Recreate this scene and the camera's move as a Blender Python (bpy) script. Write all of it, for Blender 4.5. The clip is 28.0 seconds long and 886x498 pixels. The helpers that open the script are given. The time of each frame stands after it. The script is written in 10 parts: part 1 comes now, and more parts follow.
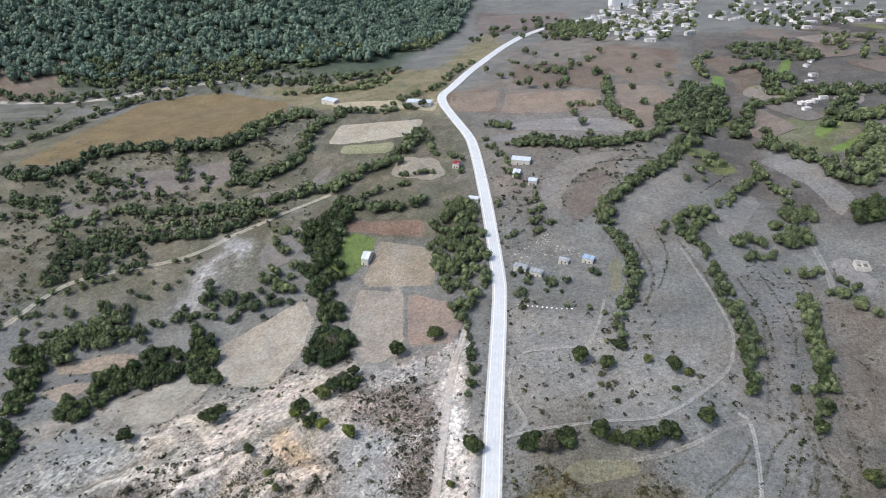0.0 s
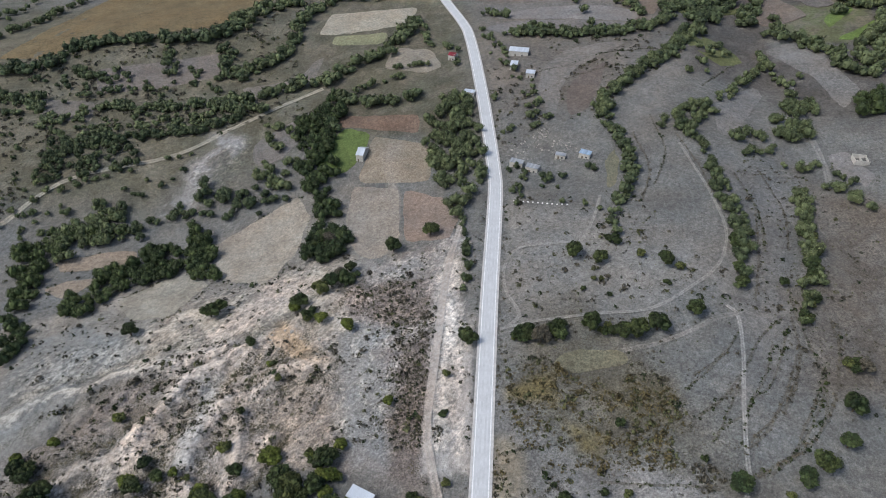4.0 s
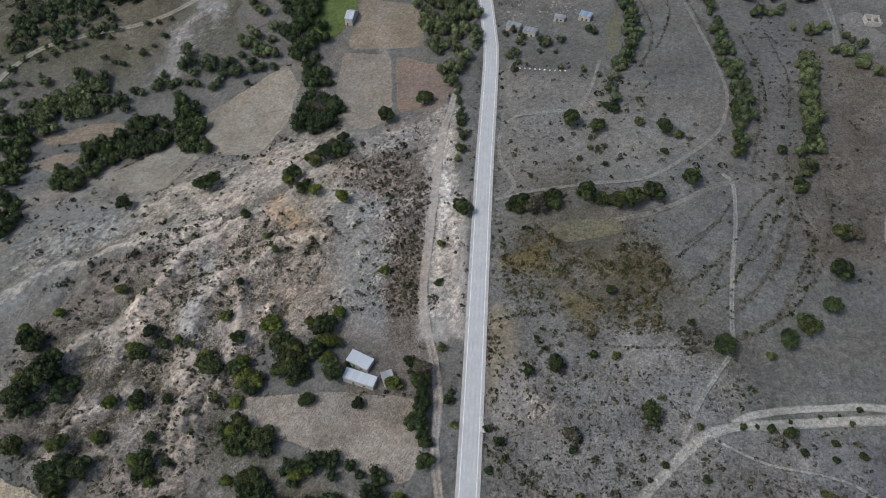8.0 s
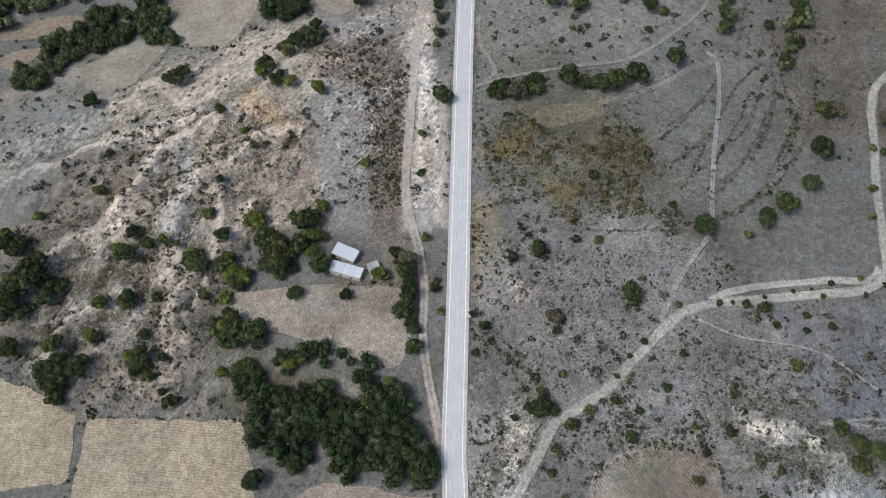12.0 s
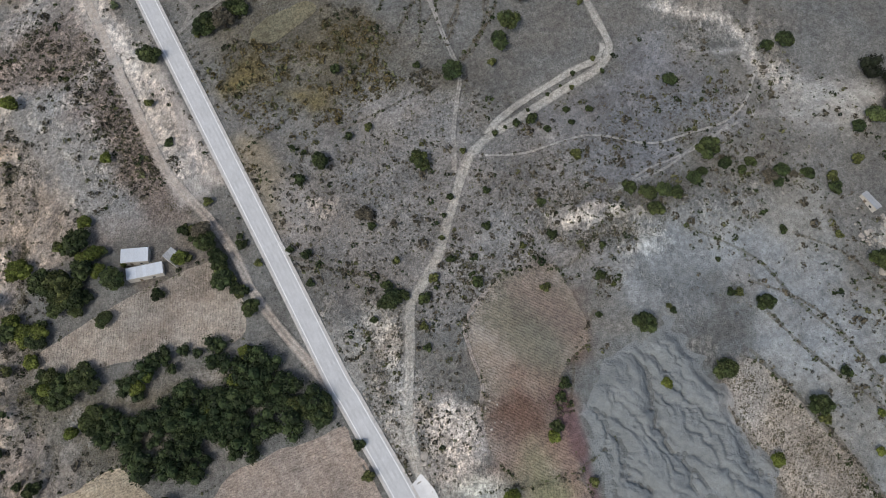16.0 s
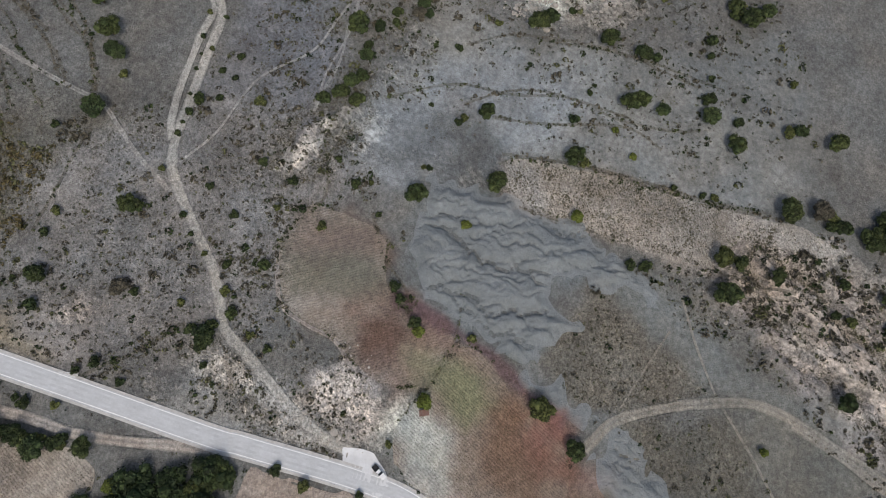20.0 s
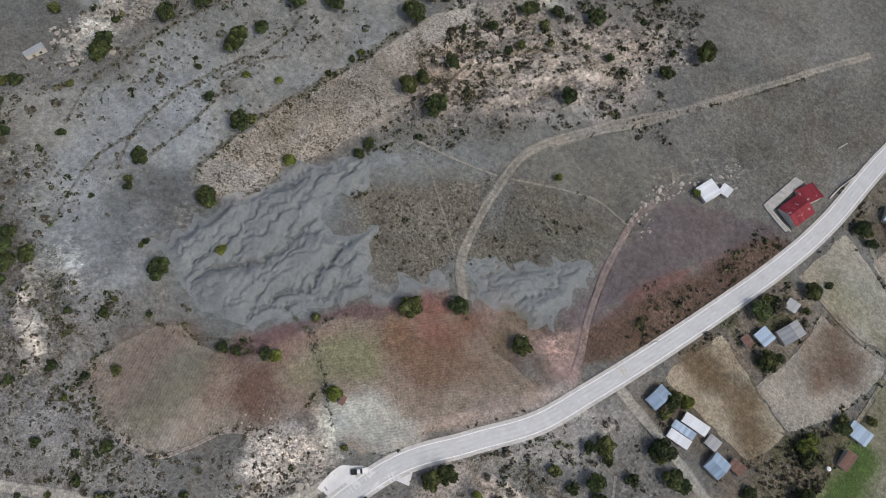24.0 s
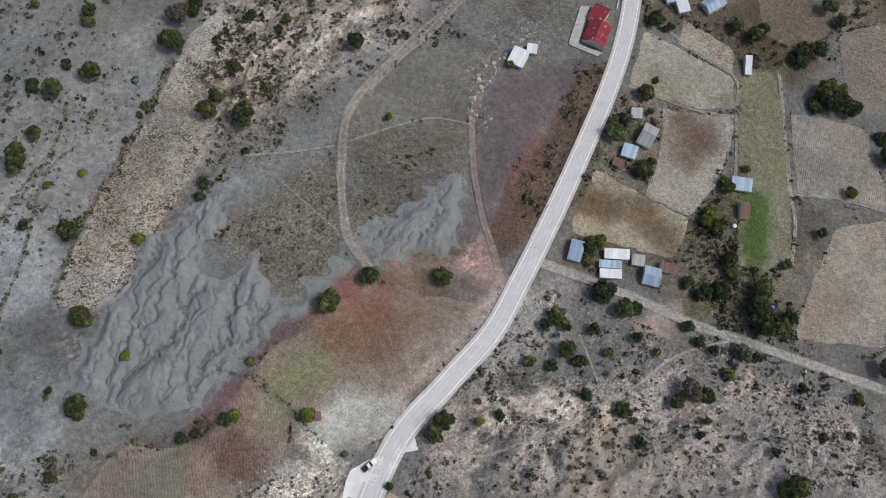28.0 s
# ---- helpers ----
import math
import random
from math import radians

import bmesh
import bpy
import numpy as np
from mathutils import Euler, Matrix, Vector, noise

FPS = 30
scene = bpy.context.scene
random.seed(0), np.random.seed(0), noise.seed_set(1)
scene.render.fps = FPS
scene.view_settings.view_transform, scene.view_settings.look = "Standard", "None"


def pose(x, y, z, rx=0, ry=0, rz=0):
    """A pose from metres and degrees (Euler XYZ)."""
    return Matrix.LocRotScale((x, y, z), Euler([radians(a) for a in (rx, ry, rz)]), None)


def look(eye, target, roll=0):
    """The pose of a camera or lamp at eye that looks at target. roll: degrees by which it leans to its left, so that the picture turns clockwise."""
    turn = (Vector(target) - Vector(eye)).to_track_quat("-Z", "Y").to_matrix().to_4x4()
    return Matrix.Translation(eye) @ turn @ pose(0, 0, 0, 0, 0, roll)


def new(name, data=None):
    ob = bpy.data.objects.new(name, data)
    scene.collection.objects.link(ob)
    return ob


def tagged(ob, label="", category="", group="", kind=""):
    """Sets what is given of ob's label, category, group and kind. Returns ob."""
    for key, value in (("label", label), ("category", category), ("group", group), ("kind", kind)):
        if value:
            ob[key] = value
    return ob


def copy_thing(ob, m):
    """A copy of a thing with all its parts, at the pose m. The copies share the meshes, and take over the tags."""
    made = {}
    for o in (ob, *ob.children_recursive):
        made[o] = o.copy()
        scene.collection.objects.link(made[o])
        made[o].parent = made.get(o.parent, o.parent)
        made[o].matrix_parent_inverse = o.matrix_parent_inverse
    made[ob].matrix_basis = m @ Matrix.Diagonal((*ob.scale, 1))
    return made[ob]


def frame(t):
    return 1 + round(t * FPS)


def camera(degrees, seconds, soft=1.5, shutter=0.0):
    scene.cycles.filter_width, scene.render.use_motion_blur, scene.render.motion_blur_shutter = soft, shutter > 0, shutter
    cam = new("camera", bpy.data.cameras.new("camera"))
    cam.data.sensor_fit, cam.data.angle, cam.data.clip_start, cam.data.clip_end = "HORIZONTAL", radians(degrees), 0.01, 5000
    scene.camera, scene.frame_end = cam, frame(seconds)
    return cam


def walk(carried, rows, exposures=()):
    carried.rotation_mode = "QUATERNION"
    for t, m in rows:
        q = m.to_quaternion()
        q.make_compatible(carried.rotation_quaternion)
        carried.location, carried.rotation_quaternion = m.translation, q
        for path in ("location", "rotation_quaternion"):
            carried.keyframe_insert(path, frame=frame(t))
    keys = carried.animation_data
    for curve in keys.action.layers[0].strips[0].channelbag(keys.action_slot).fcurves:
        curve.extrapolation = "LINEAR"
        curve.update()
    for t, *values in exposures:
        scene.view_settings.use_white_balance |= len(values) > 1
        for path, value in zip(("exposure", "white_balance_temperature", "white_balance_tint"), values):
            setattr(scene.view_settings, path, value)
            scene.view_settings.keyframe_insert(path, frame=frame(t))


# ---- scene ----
from mathutils.geometry import delaunay_2d_cdt

cam = camera(66.44, 28.0, 1.0)
PATH = [
    (0, (2.73, 0.60, 232.32), (2.71, 89.01, 185.58), 0.22),
    (0.5, (2.93, 0.56, 232.38), (2.88, 88.03, 183.91), 0.15),
    (1, (3.12, 0.52, 232.44), (3.15, 87.06, 182.33), 0.12),
    (1.5, (3.29, 0.51, 232.48), (3.35, 86.10, 180.78), 0.12),
    (2, (3.44, 0.52, 232.51), (3.57, 85.14, 179.21), 0.11),
    (2.5, (3.56, 0.58, 232.51), (3.74, 84.20, 177.67), 0.11),
    (3, (3.66, 0.66, 232.48), (3.89, 83.20, 176.02), 0.08),
    (3.5, (3.74, 0.77, 232.42), (4.02, 82.15, 174.30), 0.07),
    (5.5, (3.95, 1.27, 232.13), (4.61, 77.62, 167.54), 0.03),
    (6, (3.99, 1.42, 232.06), (4.73, 76.17, 165.64), -0.01),
    (6.5, (4.01, 1.57, 231.99), (4.79, 74.53, 163.61), -0.02),
    (7, (4.01, 1.74, 231.93), (4.85, 72.83, 161.61), -0.02),
    (7.5, (3.99, 1.90, 231.88), (4.92, 71.16, 159.75), 0.00),
    (8, (3.97, 2.06, 231.84), (4.94, 69.45, 157.96), 0.01),
    (8.5, (3.93, 2.21, 231.80), (4.97, 67.79, 156.32), 0.04),
    (9, (3.90, 2.34, 231.76), (4.96, 66.21, 154.82), 0.04),
    (9.5, (3.87, 2.42, 231.70), (4.94, 64.62, 153.40), 0.01),
    (10, (3.86, 2.46, 231.63), (4.94, 63.09, 152.11), -0.04),
    (10.5, (3.89, 2.42, 231.54), (4.96, 61.56, 150.91), -0.09),
    (11, (3.96, 2.27, 231.45), (5.05, 59.96, 149.77), -0.07),
    (11.5, (4.08, 1.99, 231.34), (5.73, 58.21, 148.66), -0.11),
    (13.5, (4.84, 0.30, 230.91), (15.07, 49.71, 144.58), -0.05),
    (14, (5.08, -0.23, 230.75), (18.59, 46.97, 143.63), -0.14),
    (14.5, (5.35, -0.83, 230.53), (21.95, 44.08, 142.74), -0.00),
    (15, (5.60, -1.51, 230.26), (25.05, 40.94, 141.84), -0.02),
    (15.5, (5.83, -2.26, 229.99), (28.00, 37.44, 140.92), -0.05),
    (16, (6.00, -3.06, 229.73), (30.98, 33.49, 140.06), 0.02),
    (16.5, (6.08, -3.90, 229.52), (33.48, 29.45, 139.32), 0.01),
    (17, (6.05, -4.77, 229.38), (35.60, 25.28, 138.69), -0.00),
    (17.5, (5.92, -5.65, 229.30), (37.79, 20.36, 138.15), -0.08),
    (18, (5.70, -6.52, 229.27), (39.54, 15.17, 137.71), -0.11),
    (18.5, (5.38, -7.36, 229.31), (40.23, 11.14, 137.42), -0.10),
    (19, (5.00, -8.15, 229.41), (40.59, 7.00, 137.19), -0.04),
    (19.5, (4.55, -8.88, 229.55), (40.59, 2.92, 137.02), -0.01),
    (20, (4.05, -9.52, 229.75), (40.25, -1.23, 136.90), 0.01),
    (20.5, (3.50, -10.02, 230.00), (39.56, -5.59, 136.83), 0.13),
    (21, (2.90, -10.36, 230.31), (38.37, -10.05, 136.81), 0.08),
    (21.5, (2.27, -10.54, 230.67), (36.56, -14.38, 136.81), 0.12),
    (22, (1.61, -10.56, 231.06), (34.23, -18.54, 136.87), 0.11),
    (22.5, (0.92, -10.46, 231.47), (31.26, -22.36, 136.93), -0.01),
    (24.5, (-1.83, -9.52, 233.13), (18.12, -30.08, 137.32), 0.02),
    (25, (-2.48, -9.27, 233.50), (14.95, -30.82, 137.42), -0.12),
    (25.5, (-3.09, -9.01, 233.82), (12.41, -31.08, 137.52), -0.08),
    (26, (-3.66, -8.75, 234.09), (10.41, -31.06, 137.63), 0.05),
    (26.5, (-4.20, -8.50, 234.34), (8.11, -31.15, 137.72), -0.03),
    (27, (-4.71, -8.24, 234.59), (5.79, -31.12, 137.81), -0.01),
    (27.5, (-5.18, -7.97, 234.82), (3.69, -31.03, 137.92), -0.03),
    (28, (-5.63, -7.69, 235.03), (1.68, -30.96, 138.05), -0.12),
]
walk(cam, [(t, look(eye, target, roll)) for t, eye, target, roll in PATH],
     [(0, 0.8, 6200, 9), (2, 0.5, 6200, 9), (3, 0.42, 6200, 9), (6, -0.02, 6250, 8), (9, -0.12, 6300, 8), (11, 0.12, 6350, 7), (14, 0.37, 6450, 8), (15, 0.3, 6500, 8), (16, 0.05, 6550, 9), (17, -0.12, 6600, 10), (18, -0.16, 6630, 10), (19, -0.08, 6650, 10), (21, 0.0, 6650, 10), (22, 0.06, 6650, 10), (25, 0.05, 6650, 10), (28, 0.12, 6600, 10)])

# ---- daylight under a broken, bright overcast ----
SUN_UP, SUN_TURN = 52, 250
world = bpy.data.worlds.new("sky")
world.use_nodes = True
scene.world = world
sky = world.node_tree.nodes.new("ShaderNodeTexSky")
sky.sky_type, sky.sun_disc = "NISHITA", False
sky.sun_elevation, sky.sun_rotation = radians(SUN_UP), radians(SUN_TURN)
sky.dust_density, sky.air_density = 4.0, 1.2
back = world.node_tree.nodes["Background"]
world.node_tree.links.new(sky.outputs[0], back.inputs[0])
back.inputs[1].default_value = 0.12
sun = new("sun", bpy.data.lights.new("sun", "SUN"))
sun.data.energy, sun.data.angle, sun.data.color = 1.4, radians(14), (1.0, 0.97, 0.93)
u = radians(SUN_TURN)
sun.matrix_world = look((0, 0, 0), (-math.sin(u) * math.cos(radians(SUN_UP)), -math.cos(u) * math.cos(radians(SUN_UP)), -math.sin(radians(SUN_UP))))

# ---- materials ----
def nodes_of(name, rough=0.9):
    m = bpy.data.materials.new(name)
    m.use_nodes = True
    nt = m.node_tree
    bsdf = nt.nodes["Principled BSDF"]
    bsdf.inputs["Roughness"].default_value = rough
    bsdf.inputs["Specular IOR Level"].default_value = 0.25
    return m, nt, bsdf


def add(nt, kind, **sets):
    n = nt.nodes.new("ShaderNode" + kind)
    for key, value in sets.items():
        n.inputs[key.replace("_", " ")].default_value = value
    return n


def where(nt):
    return nt.nodes.new("ShaderNodeNewGeometry").outputs["Position"]


def noise_of(nt, at, scale, detail=4.0, rough=0.6):
    n = add(nt, "TexNoise", Scale=scale, Detail=detail, Roughness=rough)
    nt.links.new(at, n.inputs["Vector"])
    return n.outputs["Fac"]


def ramp(nt, fac, *stops):
    r = nt.nodes.new("ShaderNodeValToRGB")
    e = r.color_ramp.elements
    while len(e) < len(stops):
        e.new(0.5)
    for s, (p, c) in zip(e, stops):
        s.position, s.color = p, (*(c if isinstance(c, tuple) else (c, c, c)), 1)
    nt.links.new(fac, r.inputs[0])
    return r.outputs[0]


def mix(nt, a, b, fac, how="MIX"):
    n = nt.nodes.new("ShaderNodeMix")
    n.data_type, n.blend_type = "RGBA", how
    for slot, v in ((n.inputs[0], fac), (n.inputs[6], a), (n.inputs[7], b)):
        if isinstance(v, bpy.types.NodeSocket):
            nt.links.new(v, slot)
        else:
            slot.default_value = v if not isinstance(v, tuple) else (*v, 1)
    return n.outputs[2]


def calc(nt, how, a, b):
    n = nt.nodes.new("ShaderNodeMath")
    n.operation = how
    for slot, v in zip(n.inputs, (a, b)):
        if isinstance(v, bpy.types.NodeSocket):
            nt.links.new(v, slot)
        else:
            slot.default_value = v
    return n.outputs[0]


def bumped(nt, bsdf, fac, strength, distance):
    b = add(nt, "Bump", Strength=strength, Distance=distance)
    nt.links.new(fac, b.inputs["Height"])
    nt.links.new(b.outputs[0], bsdf.inputs["Normal"])


def earth(name, speck=0.5, furrow=0.0, turn=0.0, contrast=0.26, rows=1.0):
    """Soil in the colour of its tone layer, mottled at every size, with chalky patches, dry tufts and, on fields, furrows."""
    m, nt, bsdf = nodes_of(name, 0.95)
    at = where(nt)
    col = nt.nodes.new("ShaderNodeAttribute")
    col.attribute_name = "tone"
    hue = ramp(nt, noise_of(nt, at, 0.035, 5, 0.7), (0.36, (0.96, 1.0, 1.025)), (0.64, (1.04, 1.0, 0.95)))
    big = ramp(nt, noise_of(nt, at, 0.06, 6, 0.65), (0.32, 1 - 0.6 * contrast), (0.68, 1 + 0.6 * contrast))
    mid = ramp(nt, noise_of(nt, at, 0.45, 6, 0.75), (0.36, 1 - contrast), (0.66, 1 + 0.85 * contrast))
    fine = ramp(nt, noise_of(nt, at, 2.2, 3, 0.8), (0.34, 1 - 0.55 * contrast), (0.68, 1 + 0.5 * contrast))
    c = mix(nt, col.outputs["Color"], hue, 1.0 if speck else 0.15, "MULTIPLY")
    c = mix(nt, mix(nt, mix(nt, c, big, 1.0, "MULTIPLY"), mid, 1.0, "MULTIPLY"), fine, 0.9, "MULTIPLY")
    if speck:
        thick = nt.nodes.new("ShaderNodeAttribute")
        thick.attribute_name = "scrub"
        grit = ramp(nt, noise_of(nt, at, 1.15, 3, 0.85), (0.38, 0.55), (0.5, 0.98), (0.62, 1.36))
        c = mix(nt, c, grit, ramp(nt, thick.outputs["Fac"], (0.35, 0.1), (1.0, 0.85)), "MULTIPLY")
    relief = calc(nt, "ADD", noise_of(nt, at, 0.5, 6, 0.7), noise_of(nt, at, 1.9, 3))
    if speck:
        lay = nt.nodes.new("ShaderNodeAttribute")
        lay.attribute_name = "chalk"
        slope = nt.nodes.new("ShaderNodeMapping")
        slope.vector_type = "TEXTURE"
        slope.inputs["Rotation"].default_value = (0, 0, radians(51))
        slope.inputs["Scale"].default_value = (1.5, 1, 1)
        nt.links.new(at, slope.inputs["Vector"])
        streak = noise_of(nt, slope.outputs[0], 0.75, 6, 0.75)
        strong = ramp(nt, lay.outputs["Fac"], (0.25, 0.25), (0.6, 1.0))
        c = mix(nt, c, ramp(nt, streak, (0.36, 0.55), (0.64, 1.35)), strong, "MULTIPLY")
        worn = calc(nt, "ADD", noise_of(nt, slope.outputs[0], 0.24, 9, 0.8), calc(nt, "MULTIPLY", calc(nt, "SUBTRACT", lay.outputs["Fac"], 0.5), 0.55))
        bare = ramp(nt, worn, (0.5, 0.0), (0.56, 0.7), (0.72, 1.0))
        c = mix(nt, c, mix(nt, c, (1.86, 1.79, 1.71), 1.0, "MULTIPLY"), bare)
        relief = calc(nt, "ADD", relief, calc(nt, "MULTIPLY", bare, -0.5))
        dense = nt.nodes.new("ShaderNodeAttribute")
        dense.attribute_name = "scrub"
        for scale, most, base in ((0.42, 0.62, 0.0), (0.9, 0.85, 0.06), (1.75, 0.9, 0.1)):
            v = add(nt, "TexVoronoi", Scale=scale, Randomness=1.0)
            nt.links.new(at, v.inputs["Vector"])
            patchy = calc(nt, "MULTIPLY", calc(nt, "MULTIPLY", dense.outputs["Fac"], calc(nt, "POWER", noise_of(nt, at, 0.16, 5, 0.75), 1.5)), most * speck)
            ragged = calc(nt, "ADD", v.outputs["Distance"], calc(nt, "MULTIPLY", noise_of(nt, at, 3.5, 2), 0.22))
            inside_it = ramp(nt, calc(nt, "SUBTRACT", calc(nt, "ADD", patchy, base), ragged), (0.0, 0.0), (0.05, 1.0))
            tuft = ramp(nt, noise_of(nt, at, 0.9, 2), (0.35, (0.045, 0.047, 0.028)), (0.65, (0.115, 0.098, 0.058)))
            c = mix(nt, c, tuft, calc(nt, "MULTIPLY", inside_it, 0.8))
            relief = calc(nt, "ADD", relief, calc(nt, "MULTIPLY", inside_it, 0.6))
    if furrow:
        mp = nt.nodes.new("ShaderNodeMapping")
        mp.inputs["Rotation"].default_value = (0, 0, radians(turn))
        nt.links.new(at, mp.inputs["Vector"])
        wave = add(nt, "TexWave", Scale=furrow, Distortion=5.0, Detail=4.0, Detail_Scale=1.4)
        nt.links.new(mp.outputs[0], wave.inputs["Vector"])
        worn = ramp(nt, noise_of(nt, at, 0.09, 3), (0.35, 0.12 * rows), (0.65, 0.5 * rows))
        c = mix(nt, c, ramp(nt, wave.outputs["Fac"], (0.15, 0.66), (0.8, 1.2)), worn, "MULTIPLY")
        relief = calc(nt, "ADD", relief, calc(nt, "MULTIPLY", wave.outputs["Fac"], 0.22))
    nt.links.new(c, bsdf.inputs["Base Color"])
    bumped(nt, bsdf, relief, 0.8, 0.6)
    return m


def plain(name, colour, rough=0.8, metal=0.0, vary=0.25, scale=1.5):
    """A painted or raw surface with wear at two sizes."""
    m, nt, bsdf = nodes_of(name, rough)
    at = where(nt)
    bsdf.inputs["Metallic"].default_value = metal
    worn = ramp(nt, noise_of(nt, at, scale, 5, 0.65), (0.3, 1 - vary), (0.7, 1 + vary))
    grain = ramp(nt, noise_of(nt, at, scale * 7, 3), (0.3, 1 - 0.5 * vary), (0.7, 1 + 0.4 * vary))
    nt.links.new(mix(nt, mix(nt, colour, worn, 1.0, "MULTIPLY"), grain, 1.0, "MULTIPLY"), bsdf.inputs["Base Color"])
    bumped(nt, bsdf, noise_of(nt, at, scale * 5, 4), 0.3, 0.03)
    return m


def leafage(name, dark, light, dry=0.0):
    """Leaves: every tree its own green, every clump a little off it."""
    m, nt, bsdf = nodes_of(name, 0.7)
    who = nt.nodes.new("ShaderNodeObjectInfo").outputs["Random"]
    isle = nt.nodes.new("ShaderNodeNewGeometry").outputs["Random Per Island"]
    at = where(nt)
    blend = calc(nt, "ADD", calc(nt, "MULTIPLY", who, 0.45), calc(nt, "MULTIPLY", calc(nt, "SUBTRACT", noise_of(nt, at, 0.17, 2), 0.26), 1.15))
    c = ramp(nt, blend, (0.12, dark), (0.55, tuple(0.6 * a + 0.4 * b for a, b in zip(dark, light))), (0.95, light))
    c = mix(nt, c, ramp(nt, isle, (0.0, 0.4), (1.0, 1.6)), 1.0, "MULTIPLY")
    nt.links.new(c, bsdf.inputs["Base Color"])
    return m


GROUND = earth("dry_hillside_soil", 0.68, contrast=0.3)
FURROWED = {a: earth(f"ploughed_soil_{a}", 0.8, 0.33, a, 0.26, 0.65) for a in (0, 30, 60, 90, 120, 150)}
STUBBLE = earth("stubble", 0.45, 0.33, 100, 0.28, 0.35)
PATH_EARTH = earth("trodden_earth", 0.12, contrast=0.25)
CLAY = earth("grey_blue_clay", 0.0, contrast=0.15)
LEAF = leafage("broad_leaves", (0.015, 0.027, 0.01), (0.074, 0.09, 0.03))
PINE = leafage("dark_leaves", (0.018, 0.032, 0.013), (0.082, 0.106, 0.038))
SHRUB = leafage("dry_shrub", (0.058, 0.054, 0.04), (0.15, 0.132, 0.097))
# leaves of far hedges and groves, lightened and blued in place of haze
HAZY_LEAF = leafage("hazy_hedge_leaves", (0.042, 0.06, 0.03), (0.14, 0.162, 0.075))
# paler, bluer green: distance haze is mixed into the leaf colour
HAZY_FOREST_LEAF = leafage("hazy_forest_leaves", (0.066, 0.102, 0.076), (0.135, 0.178, 0.128))
OCHRE = leafage("ochre_weeds", (0.045, 0.041, 0.022), (0.145, 0.118, 0.055))
WEED = leafage("olive_weeds", (0.06, 0.066, 0.03), (0.15, 0.148, 0.075))
BARK = plain("bark", (0.09, 0.07, 0.05), 0.95)
CONCRETE = plain("road_concrete", (0.50, 0.515, 0.53), 0.85, 0, 0.12, 0.3)
LANE = plain("worn_wheel_lane", (0.475, 0.49, 0.505), 0.8, 0, 0.12, 0.25)
WHITE_LINE = plain("white_road_paint", (0.80, 0.80, 0.79), 0.7, 0, 0.15, 0.6)
KERB = plain("pale_kerb_concrete", (0.46, 0.45, 0.435), 0.9, 0, 0.2, 0.5)


def tin(name, colour, rust=0.2, rough=0.45, worn=0.0, even=0.0):
    """Corrugated sheet: every sheet its own shade, rust in streaks."""
    m, nt, bsdf = nodes_of(name, rough)
    at = where(nt)
    who = nt.nodes.new("ShaderNodeObjectInfo").outputs["Random"]
    c = mix(nt, colour, ramp(nt, who, (0.0, 0.78 + 0.18 * even), (1.0, 1.12 - 0.1 * even)), 1.0, "MULTIPLY")
    c = mix(nt, c, (0.16, 0.075, 0.04), ramp(nt, noise_of(nt, at, 0.9, 5, 0.7), (0.62 - 0.25 * rust, 0.0), (0.75, rust)))
    c = mix(nt, c, ramp(nt, noise_of(nt, at, 5.0, 3), (0.3, 0.85), (0.7, 1.1)), 1.0, "MULTIPLY")
    if worn:
        c = mix(nt, c, (0.50, 0.44, 0.42), ramp(nt, noise_of(nt, at, 0.45, 5, 0.6), (0.60, 0.0), (0.64, worn)))
    nt.links.new(c, bsdf.inputs["Base Color"])
    bsdf.inputs["Metallic"].default_value = 0.15
    return m


BLUE_TIN = tin("blue_tin", (0.30, 0.40, 0.52), 0.15)
WHITE_TIN = tin("white_tin", (0.56, 0.605, 0.66), 0.08, even=0.6)
GREY_TIN = tin("grey_tin", (0.33, 0.35, 0.37), 0.3)
RUST_TIN = tin("rusty_tin", (0.20, 0.13, 0.115), 0.9, 0.8)
RED_TIN = tin("red_tin", (0.235, 0.032, 0.045), 0.15, 0.7, 0.6)
PLASTER = plain("pale_plaster", (0.48, 0.46, 0.42), 0.9, 0, 0.2, 0.8)
VILLAGE_WALL = plain("village_plaster", (0.58, 0.57, 0.56), 0.9, 0, 0.5, 0.05)
VILLAGE_ROOF = plain("village_roof", (0.44, 0.41, 0.40), 0.9, 0, 0.6, 0.04)
TIMBER = plain("grey_timber", (0.16, 0.13, 0.10), 0.9)
DARK = plain("dark_opening", (0.03, 0.03, 0.035), 0.4)
SLAB = plain("lay_by_concrete", (0.60, 0.61, 0.62), 0.85, 0, 0.1, 0.3)
YARD_SLAB = plain("worn_yard_concrete", (0.34, 0.335, 0.33), 0.9, 0, 0.25, 0.5)
CAR_WHITE = plain("white_car_paint", (0.75, 0.75, 0.75), 0.3, 0, 0.05)
CAR_DARK = plain("black_bed_liner", (0.03, 0.03, 0.032), 0.6, 0, 0.1)
GLASS = plain("tinted_car_glass", (0.02, 0.025, 0.03), 0.1, 0, 0.02)
RUBBER = plain("rubber", (0.025, 0.025, 0.025), 0.9)
STEEL = plain("wheel_steel", (0.45, 0.45, 0.46), 0.4, 0.8, 0.1)
WIRE = plain("cable", (0.25, 0.25, 0.26), 0.5, 0.6, 0.1)
ROCK = plain("pale_rock", (0.36, 0.335, 0.30), 0.95, 0, 0.3, 0.7)
PAINT_MARK = plain("worn_cream_paint", (0.50, 0.46, 0.36), 0.8, 0, 0.3, 1.5)
OLIVE = leafage("olive_leaves", (0.034, 0.044, 0.014), (0.10, 0.11, 0.036))
